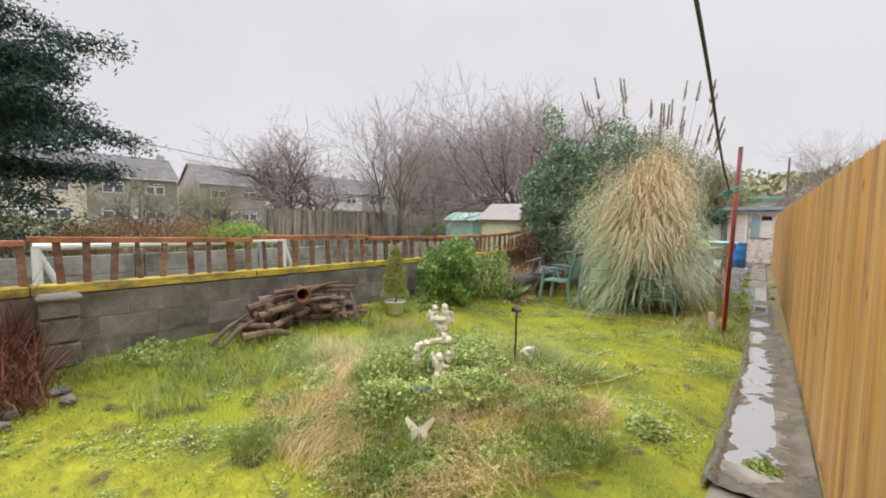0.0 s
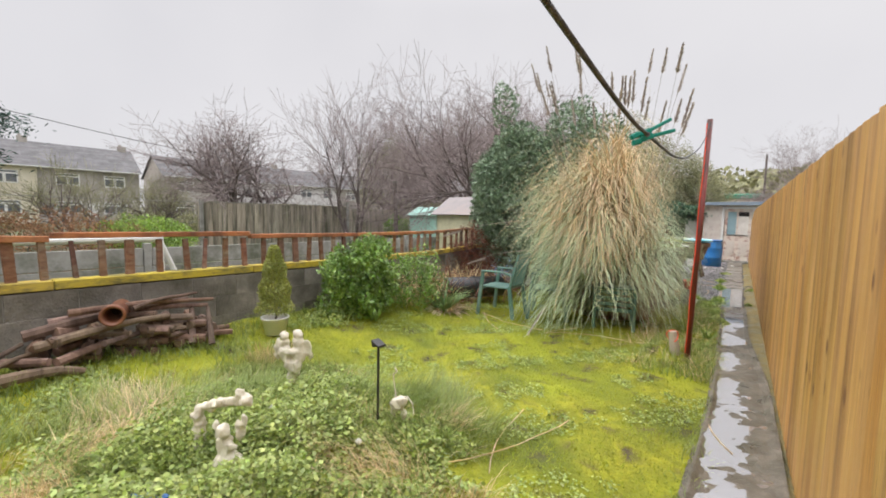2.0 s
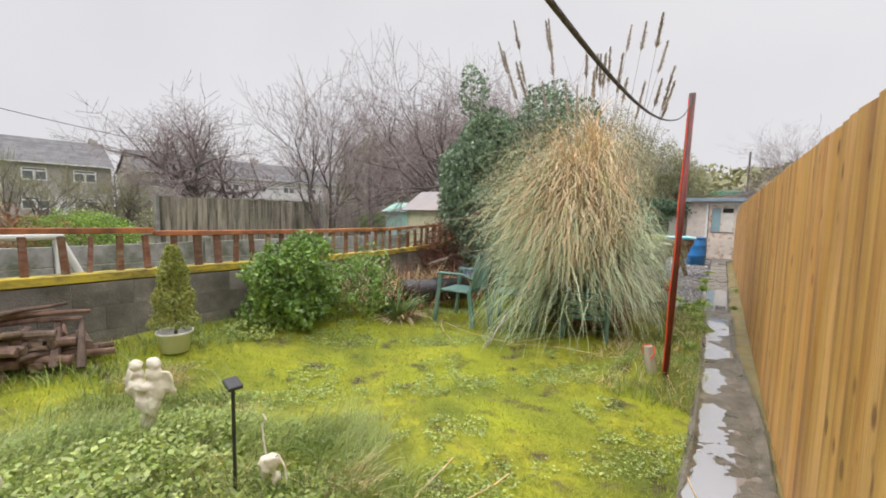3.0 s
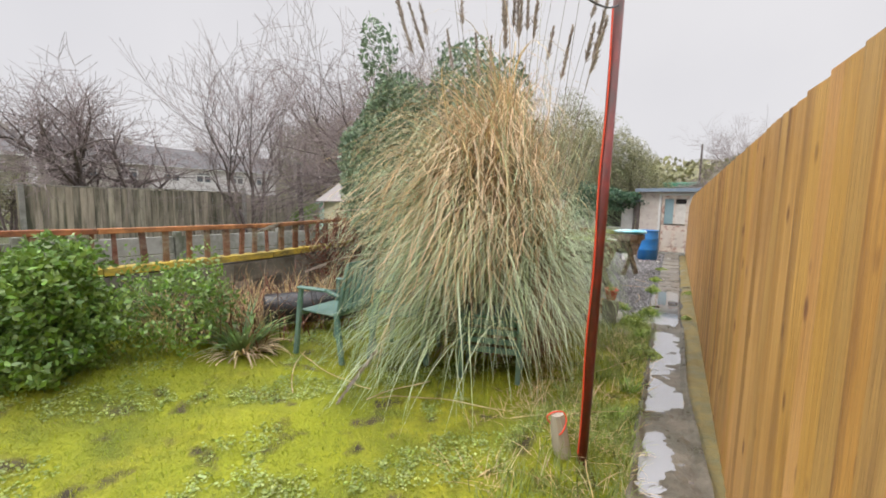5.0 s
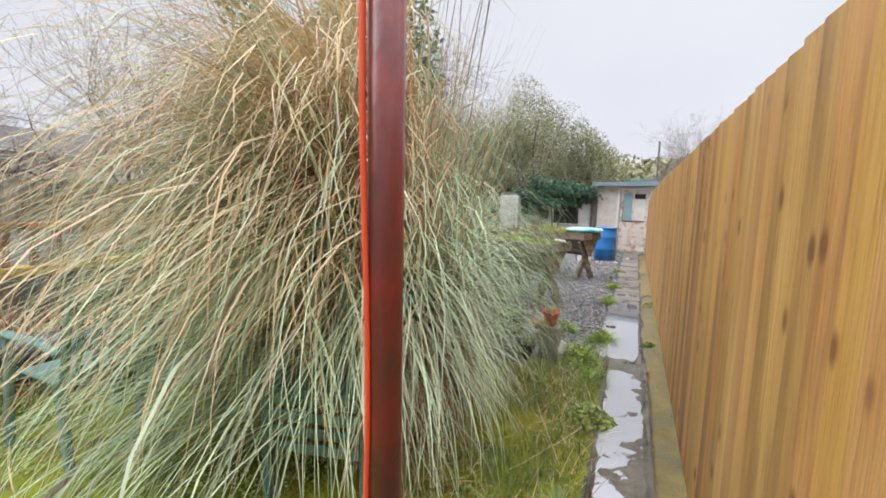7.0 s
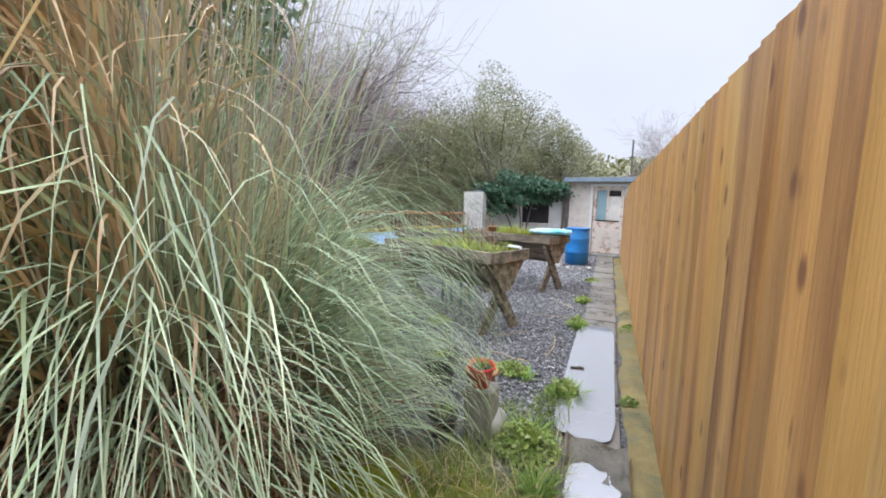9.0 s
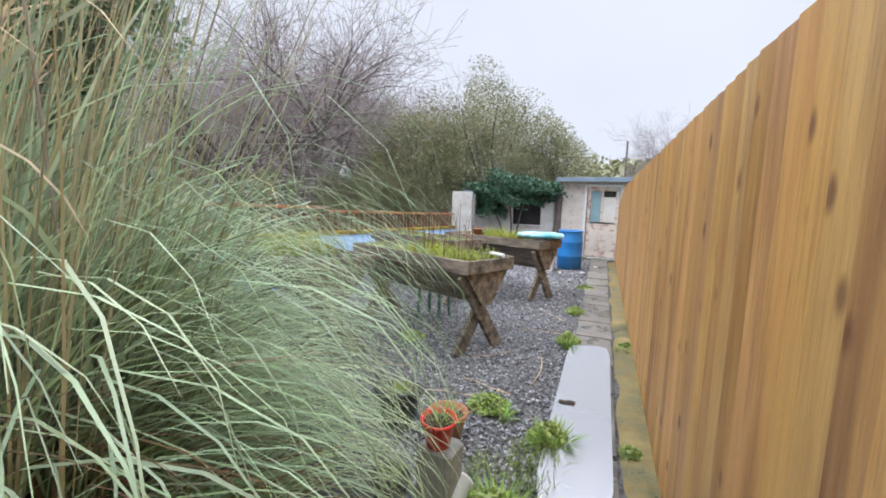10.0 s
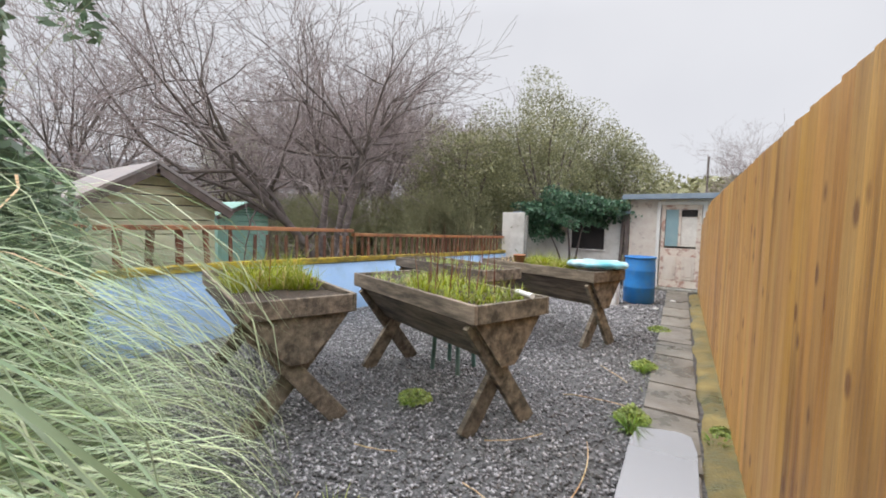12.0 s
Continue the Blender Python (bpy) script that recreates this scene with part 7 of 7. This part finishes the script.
for name, label, cnt, cond, h0, h1, material in (("mound_grass", "wispy long grass growing over the mound", 15000, 0.3, 0.08, 0.36, M_LONGGRASS), ("mound_straw", "flattened straw-coloured dead grass round the mound", 15000, -0.15, 0.08, 0.32, M_STRAW)):
    x, y = scatter(cnt * 3, -3.4, -0.35, 0.5, 4.0)
    d = mound_d(x, y)
    if material is M_STRAW:
        ok = (((d > 0.55) & (d < 1.15) & (y - MOUND[1] < 0.55 * (x - MOUND[0]) + 0.15)) | ((d < 1.1) & (lumps(x, y, 4.3, 2) > 0.75)) | ((x + 1.35) ** 2 + (y - 3.0) ** 2 < 0.12) | ((x + 2.75) ** 2 + (y - 2.1) ** 2 < 0.09) | ((x + 3.15) ** 2 + (y - 3.3) ** 2 < 0.04)) & (lumps(x, y, 3.7, 8) > -0.35)
    else:
        ok = (d < 1.3) & (lumps(x, y, 2.9, 4) > -0.1) & ~((d > 0.6) & (y - MOUND[1] < 0.55 * (x - MOUND[0]) + 0.1) & (lumps(x, y, 3.7, 8) > -0.2))
    x, y = x[ok][:cnt], y[ok][:cnt]
    n = len(x)
    a = lumps(x, y, 1.2, 3) * 2 + rng.normal(0, 0.7, n)
    v, f = blades(np.stack([x, y, ground_z(x, y) - 0.01], -1), a, rng.uniform(h0, h1, n), rng.uniform(0.1, 0.9, n), rng.uniform(0.5, 1.6, n), rng.uniform(0.002, 0.005, n), 4)
    stuff(name, label, v, f, material, "grass")

# weeds by the wall and the gravel's edge
cl = []
for cx, cy, r_, h_, cnt in ((-3.8, 0.9, 0.25, 0.14, 160), (-3.7, 4.3, 0.3, 0.15, 200), (-0.62, 9.25, 0.2, 0.16, 300), (-1.0, 10.2, 0.14, 0.09, 220), (-0.55, 10.0, 0.12, 0.13, 260), (-2.15, 11.15, 0.13, 0.06, 160),
                            (-0.74, 11.85, 0.12, 0.12, 200), (-0.22, 12.0, 0.07, 0.05, 100), (-0.86, 13.1, 0.12, 0.08, 160), (-0.3, 3.0, 0.14, 0.1, 200), (0.33, 3.0, 0.1, 0.08, 160), (-0.35, 8.3, 0.15, 0.12, 200), (-0.95, 14.8, 0.15, 0.06, 120), (-0.12, 10.1, 0.06, 0.05, 60), (-3.3, 2.0, 0.25, 0.1, 150)):
    a, q = rng.uniform(0, 6.28, cnt * 4), np.sqrt(rng.uniform(0, 1, cnt * 4)) * r_
    xx, yy = cx + np.cos(a) * q, cy + np.sin(a) * q
    cl.append(np.stack([xx, yy, ground_z(xx, yy) + 0.02 + rng.uniform(0, 1, cnt * 4) * h_ * (1.1 - q / r_)], -1))
v, f = leaves(np.concatenate(cl), 0.035, 0.6, 0.4)
stuff("path_weeds", "low bright green weeds along the gravel and the path", v, f, M_WEED, "weeds")

# rosettes of narrow leaves where the gravel meets the path
vs, fs, k = [], [], 0
for cx, cy, cnt, h0 in ((-0.6, 9.25, 130, 0.2), (-0.52, 9.98, 170, 0.16), (-0.99, 10.2, 80, 0.1), (-0.86, 10.12, 60, 0.09), (-0.72, 11.7, 90, 0.13), (-0.24, 11.84, 50, 0.07), (-2.13, 11.07, 90, 0.08), (-0.47, 8.95, 90, 0.13), (-0.86, 13.0, 70, 0.09), (-0.33, 7.4, 90, 0.12), (-0.3, 6.9, 70, 0.1)):
    a, q = rng.uniform(0, 6.28, cnt), np.sqrt(rng.uniform(0, 1, cnt)) * 0.05
    xx, yy = cx + np.cos(a) * q, cy + np.sin(a) * q
    v, f = blades(np.stack([xx, yy, ground_z(xx, yy)], -1), a, rng.uniform(0.5, 1.1, cnt) * h0 * 1.2, rng.uniform(0.1, 1.0, cnt), rng.uniform(0.4, 1.1, cnt), rng.uniform(0.007, 0.013, cnt), 4)
    vs.append(v)
    fs.append(f + k)
    k += len(v)
stuff("leaf_rosettes", "bright green rosettes of narrow leaves at the gravel's edge", np.concatenate(vs), np.concatenate(fs), M_LIME, "weeds")

# straw stems fallen on lawn and gravel
segs = []
rr = random.Random(8)
for a, b in (((-2.9, 6.25), (-1.9, 6.15)), ((-1.75, 6.05), (-0.95, 6.45)), ((-2.9, 6.3), (-2.3, 5.75)), ((-0.85, 6.35), (-0.1, 7.1)), ((-1.0, 4.1), (-0.75, 3.3)), ((-0.95, 3.2), (-0.7, 4.2)), ((-0.2, 5.9), (-0.5, 7.4)), ((-1.4, 10.9), (-1.15, 11.2)), ((-0.9, 10.4), (-1.3, 10.5)), ((-2.0, 10.4), (-1.75, 10.5)), ((-0.9, 12.5), (-1.2, 12.8)), ((-1.62, 10.1), (-1.05, 10.3)), ((-1.1, 9.9), (-1.0, 10.45)), ((-1.25, 11.9), (-0.8, 12.0)), ((-0.82, 10.6), (-0.9, 11.3)), ((-1.9, 9.95), (-1.7, 9.75)), ((0.0, 5.0), (0.2, 4.5)), ((-0.6, 7.5), (-0.35, 8.3)), ((-0.7, 8.3), (-0.4, 7.7)), ((-1.8, 6.0), (-1.6, 6.5))):
    p0, p1 = np.array((*a, 0)), np.array((*b, 0))
    prev = None
    bend = rr.uniform(-0.08, 0.08)
    for i in range(9):
        t_ = i / 8
        q = p0 + (p1 - p0) * t_ + np.array([-(p1 - p0)[1], (p1 - p0)[0], 0]) * bend * 4 * t_ * (1 - t_)
        q[2] = float(ground_z(q[0], q[1])) + 0.035
        if prev is not None:
            segs.append((*prev, *q, 0.004, 0.0035))
        prev = q
v, f = tubes(segs, 5)
stuff("fallen_stalks", "pale straw stalks fallen on the lawn and gravel", v, f, M_PAMPASD, "stalks")

# gravel
def gravel():
    r = np.random.default_rng(31)
    n = 60000
    u = r.uniform(0, 1, n)
    y = 9.3 + 9.4 * u ** 1.6
    x = r.uniform(-5.0, -0.3, n)
    ok = (x < path_x(y) + 0.01 + 0.03 * np.sin(y * 11)) & (x > wall_x(y) + 0.02)
    ok &= ((x + 1.72) ** 2 + (y - 7.95) ** 2 > 1.8)
    x, y = x[ok], y[ok]
    n = len(x)
    base = np.array([(1, 0, 0), (0, 1, 0), (-1, 0, 0), (0, -1, 0), (0, 0, 1), (0, 0, -1)], dtype=float)
    tri = np.array([(0, 1, 4), (1, 2, 4), (2, 3, 4), (3, 0, 4), (1, 0, 5), (2, 1, 5), (3, 2, 5), (0, 3, 5)])
    sz = r.uniform(0.007, 0.020, n) * (1 + 0.4 * smooth01(y, 12, 17))
    v = base[None] * np.stack([sz, sz * r.uniform(0.5, 0.9, n), sz * r.uniform(0.3, 0.6, n)], -1)[:, None]
    v += r.normal(size=v.shape) * sz[:, None, None] * 0.22
    a, b = r.uniform(0, 6.28, n), r.normal(0, 0.35, n)
    ca, sa, cb, sb = np.cos(a), np.sin(a), np.cos(b), np.sin(b)
    X = v[..., 0] * cb[:, None] + v[..., 2] * sb[:, None]
    Z = -v[..., 0] * sb[:, None] + v[..., 2] * cb[:, None]
    Y = v[..., 1]
    vv = np.stack([X * ca[:, None] - Y * sa[:, None] + x[:, None], X * sa[:, None] + Y * ca[:, None] + y[:, None], Z + (ground_z(x, y) + r.uniform(0.002, 0.012, n))[:, None]], -1).reshape(-1, 3)
    ff = (tri[None] + (np.arange(n) * 6)[:, None, None]).reshape(-1, 3)
    stuff("gravel", "wet dark grey slate chippings round the planters", vv, ff, M_GRAVEL, "gravel")


gravel()


# ---- pieces: blocks of the wall, boards of the fence ----
def wall_blocks():
    meshes = [block_mesh("wall_block_%s" % k, (w + 0.008, 0.1, 0.212), M_BLOCK, 0.003, i, 0.0015) for i, (k, w) in enumerate((("a", 0.43), ("b", 0.43), ("c", 0.43)))]
    r = random.Random(21)
    for k in range(4):
        y = -3.4 + (0.22 if k % 2 else 0)
        while y < 9.0:
            top = float(wall_z(y)) - 0.09
            z = top - 0.107 - 0.215 * (3 - k)
            m = along_wall(y + 0.21, 0.046 - r.uniform(0, 0.002), z) @ Matrix.Rotation(r.uniform(-0.01, 0.01), 4, "Y")
            piece("block", meshes[r.randint(0, 2)], WALL, m)
            y += 0.442


wall_blocks()


def fence_boards():
    """Feather-edge boards: each one laps over the edge of the last."""
    fence = bpy.data.objects["wooden_fence"]
    tops = (1.765, 1.73, 1.66, 1.57, 1.46)  # the last boards by the shed are cut lower
    meshes = {}
    for k, top in enumerate(tops):
        for i, w in enumerate((0.124, 0.129, 0.126, 0.132)):
            meshes[k, i] = block_mesh("fence_board_%s_%s" % ("abcd"[i], "vwxyz"[k]), (0.009, w, top - 0.035), M_FENCE, 0.0025, i, 0.0008)
    r = random.Random(17)
    ang = math.atan(0.085) + 0.085
    y = -2.9
    while y < 18.7:
        k = 0 if y < 15.9 else min(4, 1 + int((y - 15.9) / 0.75))
        m = Matrix.Translation((float(fence_x(y)) + 0.016, y, (tops[k] + 0.035) / 2 + r.uniform(-0.004, 0.004))) @ Matrix.Rotation(ang + r.uniform(-0.012, 0.012), 4, "Z") @ Matrix.Rotation(r.uniform(-0.003, 0.003), 4, "X")
        piece("fence_board", meshes[k, r.randint(0, 3)], fence, m)
        y += 0.103 + r.uniform(-0.006, 0.006)


fence_boards()
